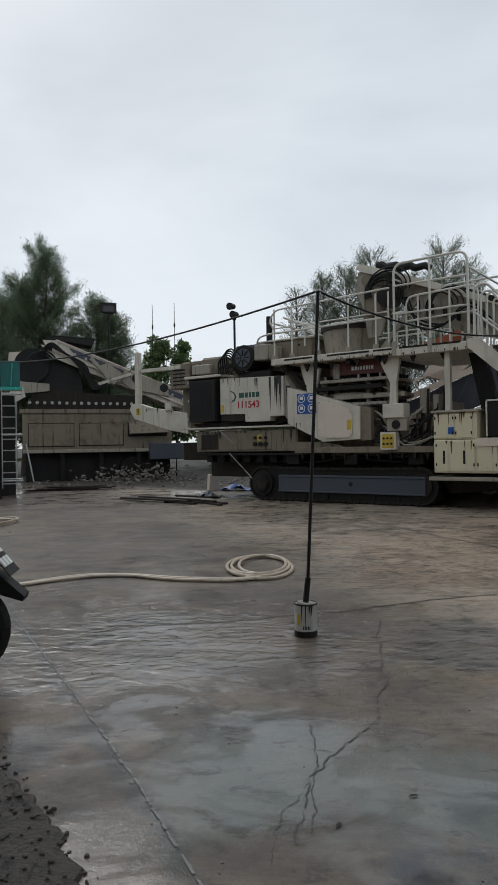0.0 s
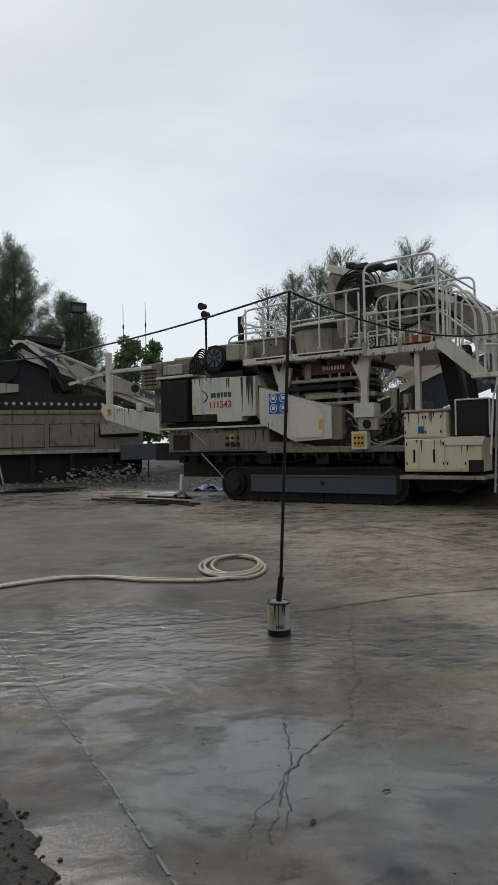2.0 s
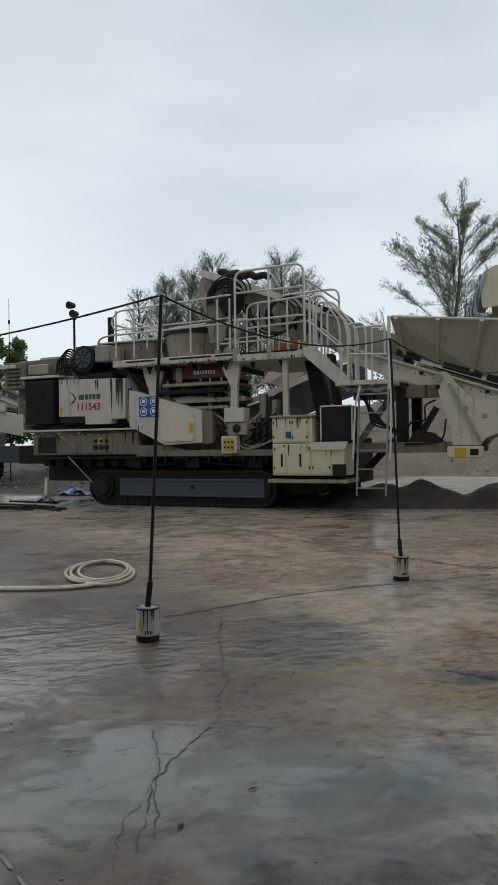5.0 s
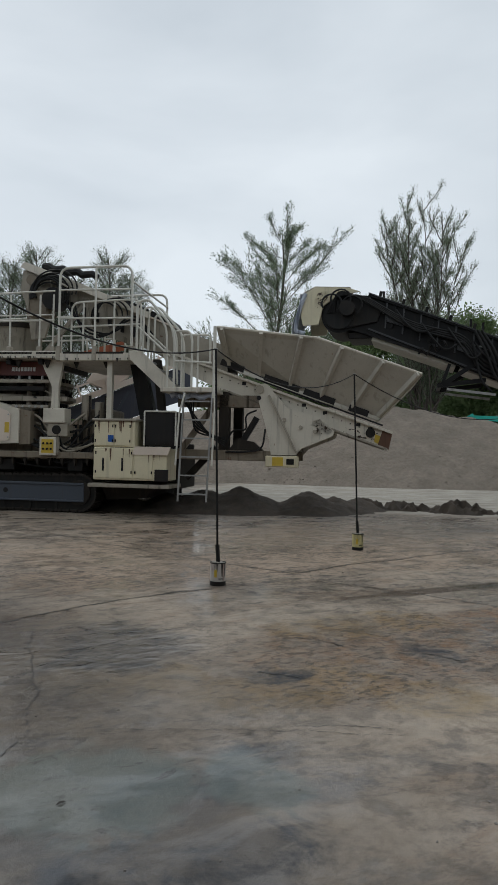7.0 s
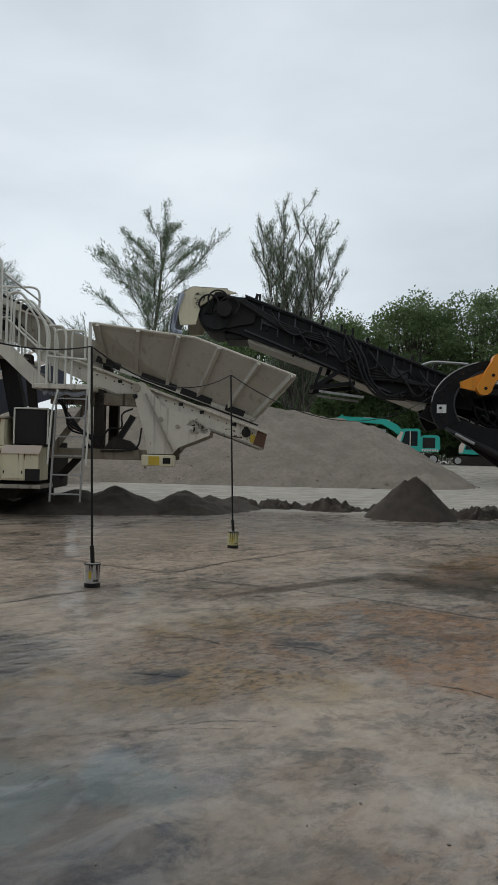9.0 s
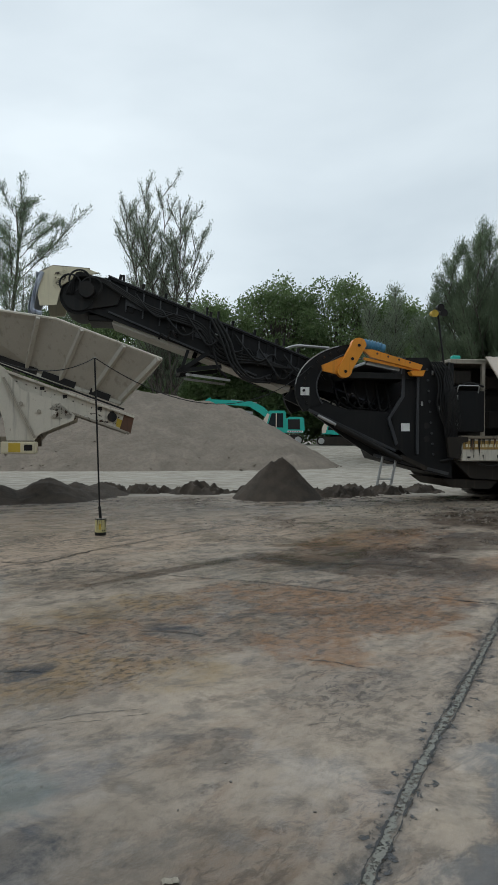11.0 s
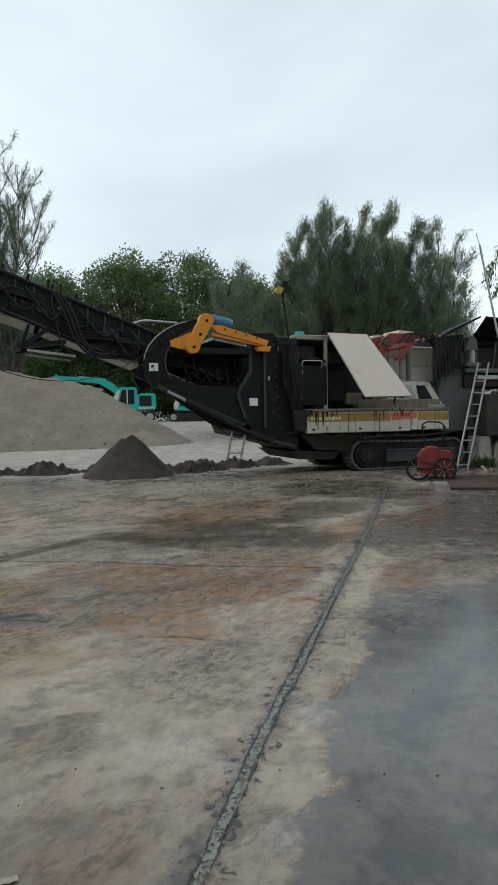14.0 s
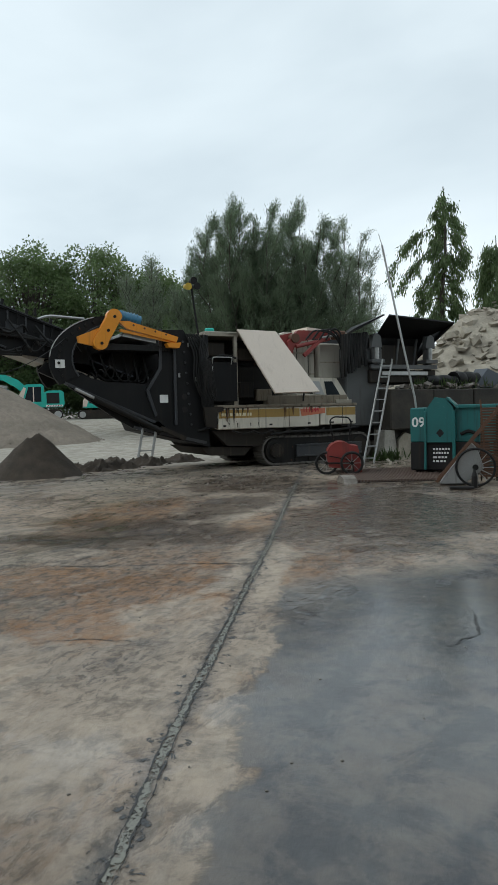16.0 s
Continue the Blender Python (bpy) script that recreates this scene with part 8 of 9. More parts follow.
# ---- screen and pickup behind the cone crusher ----
def rear_screen():
    t = thing("rear_screen", pose(4.7, 19.4, 0, 0, 0, -14), "white and dark blue inclined screening conveyor behind the crusher", "screen")
    made(WHITE, t, "side_beam", bar, (-0.6, 0, 2.5), (3.3, 0, 4.15), 0.1, 0.16)
    made(WHITE, t, "hand_rail", bar, (-0.1, -0.1, 3.1), (2.6, -0.1, 4.2), 0.04, 0.05)
    for k in range(4):
        made(WHITE, t, "rail_post", bar, (0.1 + 0.75 * k, -0.08, 2.75 + 0.31 * k), (-0.05 + 0.75 * k, -0.08, 3.2 + 0.31 * k), 0.04, 0.05)
    made(BELT, t, "side_panel", prism, [(-0.6, 2.4), (3.2, 4.0), (3.2, 2.95), (1.4, 2.28), (-0.6, 2.22)], 0.1, 0.2)
    for k in range(5):
        made(BEAM, t, "panel_rib", bar, (-0.1 + 0.6 * k, 0.07, 2.25 + 0.13 * k), (0.2 + 0.6 * k, 0.07, 2.55 + 0.27 * k), 0.05, 0.08)
    made(WHITE, t, "drive_case", prism, [(0.2, 3.3), (0.5, 3.75), (1.3, 4.1), (1.6, 3.9), (1.4, 3.5), (0.8, 3.1)], 0.0, 0.5, bevel=0.03)
    made(DARK, t, "under_block", box, -0.8, 3.4, 0.4, 1.6, 0.6, 1.6, bevel=0.03)
    for x in (-0.4, 2.8):
        made(DARK, t, "leg", box, x, x + 0.25, 0.4, 0.7, 0, 0.7)
    p = thing("pickup", pose(5.3, 19.0, 0, 0, 0, -14), "white pickup truck with dark windows parked behind the crusher", "vehicle")
    made(WHITE, p, "body", prism, [(-2.4, 1.0), (-0.9, 1.12), (0.9, 1.2), (2.2, 1.12), (2.4, 0.9), (2.35, 0.45), (-2.4, 0.45)], -0.85, 0.85, bevel=0.05)
    made(WHITE, p, "cab_roof", prism, [(-0.85, 2.1), (-0.6, 2.16), (0.3, 2.14), (0.45, 2.05), (-0.85, 2.04)], -0.75, 0.75, bevel=0.03)
    made(GLASS, p, "side_window", prism, [(-0.95, 1.15), (-0.8, 2.06), (0.4, 2.06), (1.0, 1.2)], -0.74, 0.74, bevel=0.02)
    for x in (-0.9, 0.0):
        made(WHITE, p, "pillar", bar, (x, -0.76, 1.12), (x + 0.08, -0.76, 2.08), 0.03, 0.06)
    made(WHITE, p, "windscreen_pillar", bar, (1.05, -0.76, 1.18), (0.4, -0.76, 2.1), 0.04, 0.07)
    for x in (-1.5, 1.55):
        for y in (-0.88, 0.68):
            w = made(RUBBER, p, "tyre", cyl, (x, y, 0.38), (x, y + 0.2, 0.38), 0.38, 22)
            made(STEEL, w, "rim", cyl, (x, y - 0.01, 0.38), (x, y + 0.1, 0.38), 0.2, 16)


rear_screen()


# ---- excavators beyond the stockpile ----
def excavator(m, label, boom=True):
    t = thing("excavator", m, label, "excavator", "excavators beyond the stockpile")
    for y in (-1.3, 0.7):
        bm = bmesh.new()
        prism(bm, arc(-1.6, 0.45, 0.42, 90, 270, 8) + arc(1.6, 0.45, 0.42, -90, 90, 8), y, y + 0.55)
        tr = part("crawler_track", bm, MUDDY, t)
        for x in (-1.6, 1.6):
            made(STEEL, tr, "wheel", cyl, (x, y - 0.04, 0.45), (x, y, 0.45), 0.3, 18)
    made(DARK, t, "turntable", cyl, (0, 0, 0.8), (0, 0, 1.05), 0.7, 20)
    made(BRIGHT_TEAL, t, "house", prism, [(-0.6, 1.05), (2.0, 1.05), (2.15, 1.3), (2.1, 2.25), (1.9, 2.4), (0.9, 2.4), (-0.6, 1.7)], -1.25, 1.25, bevel=0.06)
    made(BLACK, t, "engine_grille", box, 0.75, 1.75, -1.27, -1.25, 1.35, 2.2, bevel=0.02)
    made(WHITE_MARK, t, "hazard_band", box, 0.7, 2.0, -1.265, -1.25, 1.1, 1.24)
    for k in range(6):
        made(RED, t, "hazard_stripe", prism, [(0.78 + 0.2 * k, 1.11), (0.86 + 0.2 * k, 1.11), (0.93 + 0.2 * k, 1.23), (0.85 + 0.2 * k, 1.23)], -1.272, -1.266)
    cab = made(BRIGHT_TEAL, t, "cab", prism, [(-1.5, 1.1), (0.55, 1.1), (0.55, 2.8), (0.4, 2.92), (-0.75, 2.92), (-0.95, 2.8), (-1.5, 1.7)], -1.28, -0.2, bevel=0.05)
    made(WHITE, cab, "cab_front", prism, [(-1.55, 1.2), (-1.2, 1.2), (-0.8, 2.6), (-0.98, 2.7), (-1.55, 1.75)], -1.3, -1.28)
    made(GLASS, cab, "cab_window", prism, [(-1.0, 1.5), (0.35, 1.5), (0.35, 2.7), (-0.62, 2.7)], -1.3, -1.285)
    made(WHITE, cab, "window_bar", box, -0.28, -0.2, -1.31, -1.3, 1.5, 2.7)
    if boom:
        made(BRIGHT_TEAL, t, "boom", prism, [(-0.3, 1.6), (-0.1, 1.95), (-1.4, 3.3), (-2.4, 3.75), (-6.2, 3.95), (-6.3, 3.62), (-2.6, 3.3), (-1.7, 2.75)], -0.1, 0.35, bevel=0.03)
        made(STEEL, t, "stick_ram", bar, (-5.9, 0.1, 3.3), (-2.3, 0.1, 2.75), 0.2, 0.22)
        made(TEAL, t, "folded_stick", prism, [(-6.0, 3.1), (-2.2, 2.6), (-2.2, 2.2), (-5.9, 2.6)], -0.05, 0.3, bevel=0.03)
        made(BRIGHT_TEAL, t, "stick", prism, [(-6.0, 4.1), (-5.8, 3.7), (-6.2, 1.2), (-6.45, 1.2), (-6.5, 3.8)], -0.08, 0.3, bevel=0.03)
        made(STEEL, t, "ram", cyl, (-4.2, 0.1, 3.85), (-2.0, 0.1, 3.6), 0.08, 10)
    return t


excavator(pose(45.3, 36.2, 0.9, 0, 0, -53) @ Matrix.Diagonal((0.98, 0.98, 0.98, 1)), "teal excavator with white cab front parked beyond the stockpile")
excavator(pose(48.3, 32.4, 0.9, 0, 0, -53) @ Matrix.Diagonal((0.85, 0.85, 0.85, 1)), "smaller teal excavator parked behind another", False)


# ---- wall, skip and carts beside the jaw crusher ----
def block_wall():
    W = tagged(new("retaining_wall"), "dark stained concrete block wall with a rubble top", "wall", kind="structure")
    W.matrix_world = pose(16.08, 5.535, 0, 0, 0, -41.35)
    rnd = random.Random(21)
    for i in range(6):
        made(CONCRETE, W, "block", box, 3.36 + 1.5 * i, 4.84 + 1.5 * i, -0.2 + rnd.uniform(-0.02, 0.02), 0.35, 0.78, 1.86 + rnd.uniform(-0.03, 0.02), bevel=0.03)
    made(PALE_CONCRETE, W, "pillar", prism, [(3.16, 0), (3.62, 0), (3.52, 0.78), (3.2, 0.78)], -0.15, 0.3, bevel=0.03)
    made(RUBBLE, W, "stone", prism, [(3.75, 0), (4.45, 0), (4.3, 0.6), (4.0, 0.7), (3.8, 0.5)], 0.0, 0.3, bevel=0.05)
    made(CONCRETE, W, "back_block", box, 3.6, 12.3, 0.1, 0.35, 0, 0.78, bevel=0.02)
    made(SCRAP, W, "fill", box, 3.4, 12.3, 0.35, 3.0, 0.0, 1.88)


block_wall()
rnd = random.Random(22)
mB = pose(16.08, 5.535, 0, 0, 0, -41.35)
boulders("wall_rubble", [tuple(mB @ Vector((rnd.uniform(3.4, 9), rnd.uniform(-0.15, 0.5), 1.9 + rnd.uniform(0, 0.08)))) for k in range(200)], 0.03, 0.13, SCRAP, "loose stones along the top of the wall", 23)
for s0, s1, z, r in ((4.9, 6.1, 2.1, 0.17), (6.0, 6.9, 2.15, 0.22)):
    bm = bmesh.new()
    q = [mB @ Vector((s0 + (s1 - s0) * i / 9, 0.25 + 0.03 * math.sin(i * 2), z + 0.015 * math.sin(i * 1.4))) for i in range(10)]
    tube(bm, q, r, 12, r2=r * 0.92)
    single("wrapped_roll", bm, RUBBER, "black plastic-wrapped roll lying on the wall", "roll", group="rolls on the wall")
bm = bmesh.new()
prism(bm, [(6.6, 1.9), (7.7, 1.9), (7.5, 2.3), (7.1, 2.45)], 0.0, 0.5)
single("covered_pile", bm, BEAM, "dark sheeted bundle on top of the wall", "bundle", mB, bevel=0.03)


def leaning_ladder():
    t = thing("ladder", mB.copy(), "galvanised ladder leaning against the crusher", "ladder")
    rungs(t, (2.05, -0.75, 0.0), (3.2, -0.1, 2.66), 0.3, 0.3, STEEL, (1, -0.1, 0))


leaning_ladder()
bm = bmesh.new()
tube(bm, [(15.5, 2.0, 0.0), (15.52, 2.02, 0.9), (15.48, 2.1, 1.6), (15.43, 2.42, 3.2), (15.38, 2.75, 4.95)], 0.026, 9, r2=0.022)
tube(bm, [(15.38, 2.75, 4.95), (15.37, 2.82, 5.2)], 0.008, 5)
single("steel_pipe", bm, STEEL, "long thin steel pipe standing at a slant", "pipe")


def skip():
    t = thing("skip_bin", pose(14.55, 2.06, 0, 0, 0, -88), "battered teal and black steel skip bin with white markings", "skip bin")
    # x runs along the front, y goes back
    made(BLACK, t, "lower_body", box, 0.0, 3.6, 0.0, 1.6, 0.08, 0.66, bevel=0.02)
    made(TEAL, t, "upper_body", box, 0.0, 0.3, 0.0, 1.6, 0.66, 1.37, bevel=0.02)
    made(TEAL, t, "upper_body", box, 0.86, 3.6, 0.02, 1.6, 0.66, 1.36, bevel=0.02)
    made(TEAL, t, "hatch_box", prism, [(0.3, 0.66), (0.86, 0.66), (0.86, 1.36), (0.72, 1.55), (0.5, 1.58), (0.3, 1.3)], -0.08, 1.3, bevel=0.02)
    made(TEAL, t, "hatch_panel", prism, [(0.36, 1.1), (0.7, 1.1), (0.7, 1.36), (0.55, 1.48), (0.42, 1.4)], -0.088, -0.08)
    made(TEAL, t, "hatch_lid", sheet, [(0.72, -0.12, 1.56), (0.95, -0.14, 1.34), (0.95, 0.8, 1.34), (0.72, 0.8, 1.56)], 0.03)
    made(TEAL, t, "rib", box, 0.28, 0.33, -0.11, 0.0, 0.1, 1.3, bevel=0.01)
    made(TEAL, t, "rib", box, 0.84, 0.9, -0.11, 0.0, 0.1, 1.3, bevel=0.01)
    for x in (1.55, 2.2, 2.85, 3.5):
        made(TEAL, t, "rib", box, x, x + 0.07, -0.05, 0.02, 0.12, 1.3, bevel=0.01)
    made(TEAL, t, "top_rail", box, 0.9, 3.62, -0.03, 0.08, 1.34, 1.42, bevel=0.015)
    made(DARK, t, "dent", tube, rounded([(1.0, 0.0, 0.82), (1.15, -0.05, 0.9), (1.35, -0.02, 0.8)], 0.1), 0.035, 7)
    for x in (0.1, 0.9, 2.6, 3.4):
        made(BLACK, t, "foot", box, x, x + 0.12, 0.1, 1.5, 0, 0.09)
    lettering("09", 0.27, WHITE_MARK, t, "number", 0.03, -0.005, 0.93)
    made(BLACK, t, "emblem", prism, [(0.52, 0.85), (0.6, 0.76), (0.68, 0.85), (0.6, 0.94)], -0.086, -0.08)
    for z, ws in ((0.5, (0.045, 0.035, 0.04, 0.045, 0.035, 0.03)), (0.42, (0.04, 0.03, 0.04, 0.03, 0.04, 0.03)), (0.33, (0.08, 0.05, 0.04, 0.05)), (0.25, (0.04, 0.06, 0.05, 0.04))):
        bars(t, 0.45, -0.001, z, ws, 0.04, WHITE_MARK, 0.02)


skip()


def wheel(parent, x, y, z, r, axis_y=True, spokes=8, tyre=0.028):
    bm = bmesh.new()
    tube(bm, [(x + r * math.cos(k * math.tau / 28), y, z + r * math.sin(k * math.tau / 28)) for k in range(29)], tyre, 8)
    w = part("wheel", bm, RUBBER, parent)
    made(DARK, w, "hub", cyl, (x, y - 0.04, z), (x, y + 0.04, z), r * 0.16, 12)
    for k in range(spokes):
        a = k * math.tau / spokes
        made(STEEL, w, "spoke", bar, (x, y, z), (x + r * 0.95 * math.cos(a), y, z + r * 0.95 * math.sin(a)), 0.012, 0.012)
    return w


def carts():
    t = thing("drum_cart", pose(14.5, 3.55, 0, 0, 0, -72), "red steel drum on a two-wheeled hand cart", "hand cart")
    made(RED, t, "drum", prism, arc(0.0, 0.4, 0.3, 20, 200, 12, 0.3) + [(-0.25, 0.16), (0.2, 0.12)], -0.3, 0.3, bevel=0.02)
    made(RED, t, "tray", prism, [(0.2, 0.62), (0.36, 0.6), (0.45, 0.03), (0.3, 0.03)], -0.28, 0.28, bevel=0.015)
    wheel(t, -0.3, -0.26, 0.25, 0.22)
    wheel(t, 0.22, -0.4, 0.25, 0.22)
    made(DARK, t, "axle", bar, (-0.3, -0.3, 0.25), (0.22, -0.4, 0.25), 0.03, 0.03)
    made(DARK, t, "axle", bar, (-0.3, -0.3, 0.25), (-0.3, 0.3, 0.25), 0.03, 0.03)
    made(DARK, t, "brace", bar, (-0.25, -0.33, 0.4), (0.25, -0.36, 0.3), 0.02, 0.02)
    bm = bmesh.new()
    tube(bm, rounded([(-0.12, 0.1, 0.6), (-0.2, 0.1, 1.15), (-0.1, 0.1, 1.22), (0.2, 0.1, 1.2), (0.26, 0.1, 1.1), (0.2, 0.1, 0.68)], 0.09), 0.016, 8)
    part("handle", bm, DARK, t)
    b = thing("wheelbarrow", pose(12.62, 0.72, 0, 0, 0, -86), "tipped rusty wheelbarrow with a spoked wheel", "wheelbarrow")
    made(STEEL, b, "tray", prism, [(-0.55, 0.03), (-0.12, 0.04), (0.2, 0.3), (0.1, 0.62), (-0.02, 0.75)], 0.0, 0.5, bevel=0.015)
    wheel(b, 0.06, -0.08, 0.33, 0.32, spokes=14, tyre=0.022)
    for y in (-0.04, 0.45):
        made(RUSTY, b, "shaft", bar, (-0.6, y, 0.06), (0.62, y, 1.55), 0.035, 0.045)
    made(RUSTY, b, "strut", bar, (0.0, -0.04, 0.78), (0.5, -0.04, 0.4), 0.03, 0.05)
    made(RUSTY, b, "strut", bar, (0.15, 0.2, 1.5), (0.25, 0.2, 0.1), 0.03, 0.05)
    p = thing("slatted_panel", pose(13.4, 0.62, 0, 8, 0, -86), "dark woven panel leaning against the skip", "panel")
    for k in range(26):
        made(RUSTY, p, "slat", box, 0.0, 0.55, 0.0, 0.02, 0.08 + 0.05 * k, 0.115 + 0.05 * k)
    for x in (0.0, 0.27, 0.53):
        made(WOOD, p, "stile", box, x, x + 0.03, 0.02, 0.045, 0.0, 1.4)
    bm = bmesh.new()
    cyl(bm, (12.35, 0.66, 0.0), (12.35, 0.66, 0.2), 0.05, 14)
    cyl(bm, (12.35, 0.66, 0.2), (12.35, 0.66, 0.3), 0.045, 14, r2=0.02)
    single("bottle", bm, BLACK, "dark plastic bottle standing on the yard", "bottle")
    bm = bmesh.new()
    box(bm, -0.2, 0.2, -0.08, 0.08, 0, 0.045)
    single("flat_bar", bm, BLACK, "flat dark bar with a pale top edge on the yard", "bar", pose(12.1, 0.85, 0, 0, 0, -80), bevel=0.01)
    g = thing("steel_grating", pose(14.25, 2.45, 0.0, 0, 0, 22), "rusty steel grating lying on the ground", "grating")
    made(BLACK, g, "base_plate", box, -1.25, 1.25, -0.98, 0.98, 0.002, 0.012)
    for k in range(32):
        made(RUST_PALE, g, "slat", box, -1.25, 1.25, -0.97 + 0.0615 * k, -0.938 + 0.0615 * k, 0.012, 0.045)
    bm = bmesh.new()
    prism(bm, [(-0.28, 0), (0.25, 0), (0.2, 0.1), (0.05, 0.14), (-0.2, 0.09)], -0.15, 0.1)
    single("stone_slab", bm, SCRAP, "flat broken stone on the yard", "stone", pose(12.75, 3.0, 0, 0, 0, 30), bevel=0.02)


carts()


def motorcycle():
    t = thing("motorcycle", pose(-1.765, 4.16, 0.02, 0, 0, 6), "dark motorcycle parked, rear wheel and mudguard showing", "motorcycle")
    for x in (0.0, -1.25):
        bm = bmesh.new()
        tube(bm, [(x + 0.25 * math.cos(k * math.tau / 32), 0, 0.29 + 0.25 * math.sin(k * math.tau / 32)) for k in range(33)], 0.045, 10)
        w = part("wheel", bm, RUBBER, t)
        made(STEEL, w, "rim", cyl, (x, -0.03, 0.29), (x, 0.03, 0.29), 0.2, 24)
    made(CHARCOAL, t, "mudguard", prism, [(-0.24, 0.79), (0.08, 0.75), (0.26, 0.61), (0.39, 0.49), (0.38, 0.46), (0.26, 0.5), (0.06, 0.68), (-0.24, 0.73)], -0.07, 0.07, bevel=0.012)
    made(BLACK, t, "number_plate", sheet, [(0.16, -0.12, 0.81), (0.32, -0.12, 0.62), (0.32, 0.12, 0.62), (0.16, 0.12, 0.81)], 0.006)
    for z, k in ((0.6, 0.0), (0.53, 1.0)):
        for i in range(3):
            made(WHITE_MARK, t, "plate_bar", sheet, [(0.185 + 0.06 * k, -0.1 + 0.07 * i, 0.79 - 0.072 * k), (0.224 + 0.06 * k, -0.1 + 0.07 * i, 0.742 - 0.072 * k), (0.224 + 0.06 * k, -0.05 + 0.07 * i, 0.742 - 0.072 * k), (0.185 + 0.06 * k, -0.05 + 0.07 * i, 0.79 - 0.072 * k)], 0.009)
    made(BLACK, t, "seat", prism, [(-0.85, 0.75), (0.1, 0.78), (0.15, 0.84), (-0.8, 0.85)], -0.13, 0.13, bevel=0.03)
    made(CHARCOAL, t, "frame", prism, [(-1.0, 0.8), (-0.1, 0.72), (-0.3, 0.35), (-0.8, 0.3)], -0.1, 0.1, bevel=0.03)
    made(STEEL, t, "fork", bar, (-1.25, 0.0, 0.29), (-1.0, 0.0, 0.95), 0.12, 0.06)
    made(DARK, t, "handlebar", bar, (-0.98, -0.33, 0.98), (-0.98, 0.33, 0.98), 0.03, 0.03)


motorcycle()


# ---- unseen wall added behind the camera to cut light from that side ----
bm = bmesh.new()
box(bm, -26, 22, -0.3, 0.0, 0, 8.0)
single("unseen_wall", bm, CONCRETE, "plain dark unseen wall added behind the yard", "wall", pose(-3.0, -4.5, 0, 0, 0, -33), kind="structure")


# ---- trees ----
def leaf_mesh(name, base, way, length, width, mat, seed):
    """Many narrow leaves: base points, directions, lengths and widths."""
    rs = np.random.RandomState(seed)
    n = len(base)
    side = np.cross(way, rs.normal(size=(n, 3)))
    side /= np.maximum(np.linalg.norm(side, axis=1, keepdims=True), 1e-6)
    L, W = length[:, None], width[:, None]
    v = np.empty((n, 4, 3))
    v[:, 0], v[:, 2] = base, base + way * L
    v[:, 1], v[:, 3] = base + way * L * 0.45 + side * W, base + way * L * 0.45 - side * W
    me = bpy.data.meshes.new(name)
    me.from_pydata(v.reshape(-1, 3).tolist(), [], (np.arange(n)[:, None] * 4 + np.arange(4)).tolist())
    me.materials.append(mat)
    return me


def unit(v):
    return v / np.maximum(np.linalg.norm(v, axis=-1, keepdims=True), 1e-6)


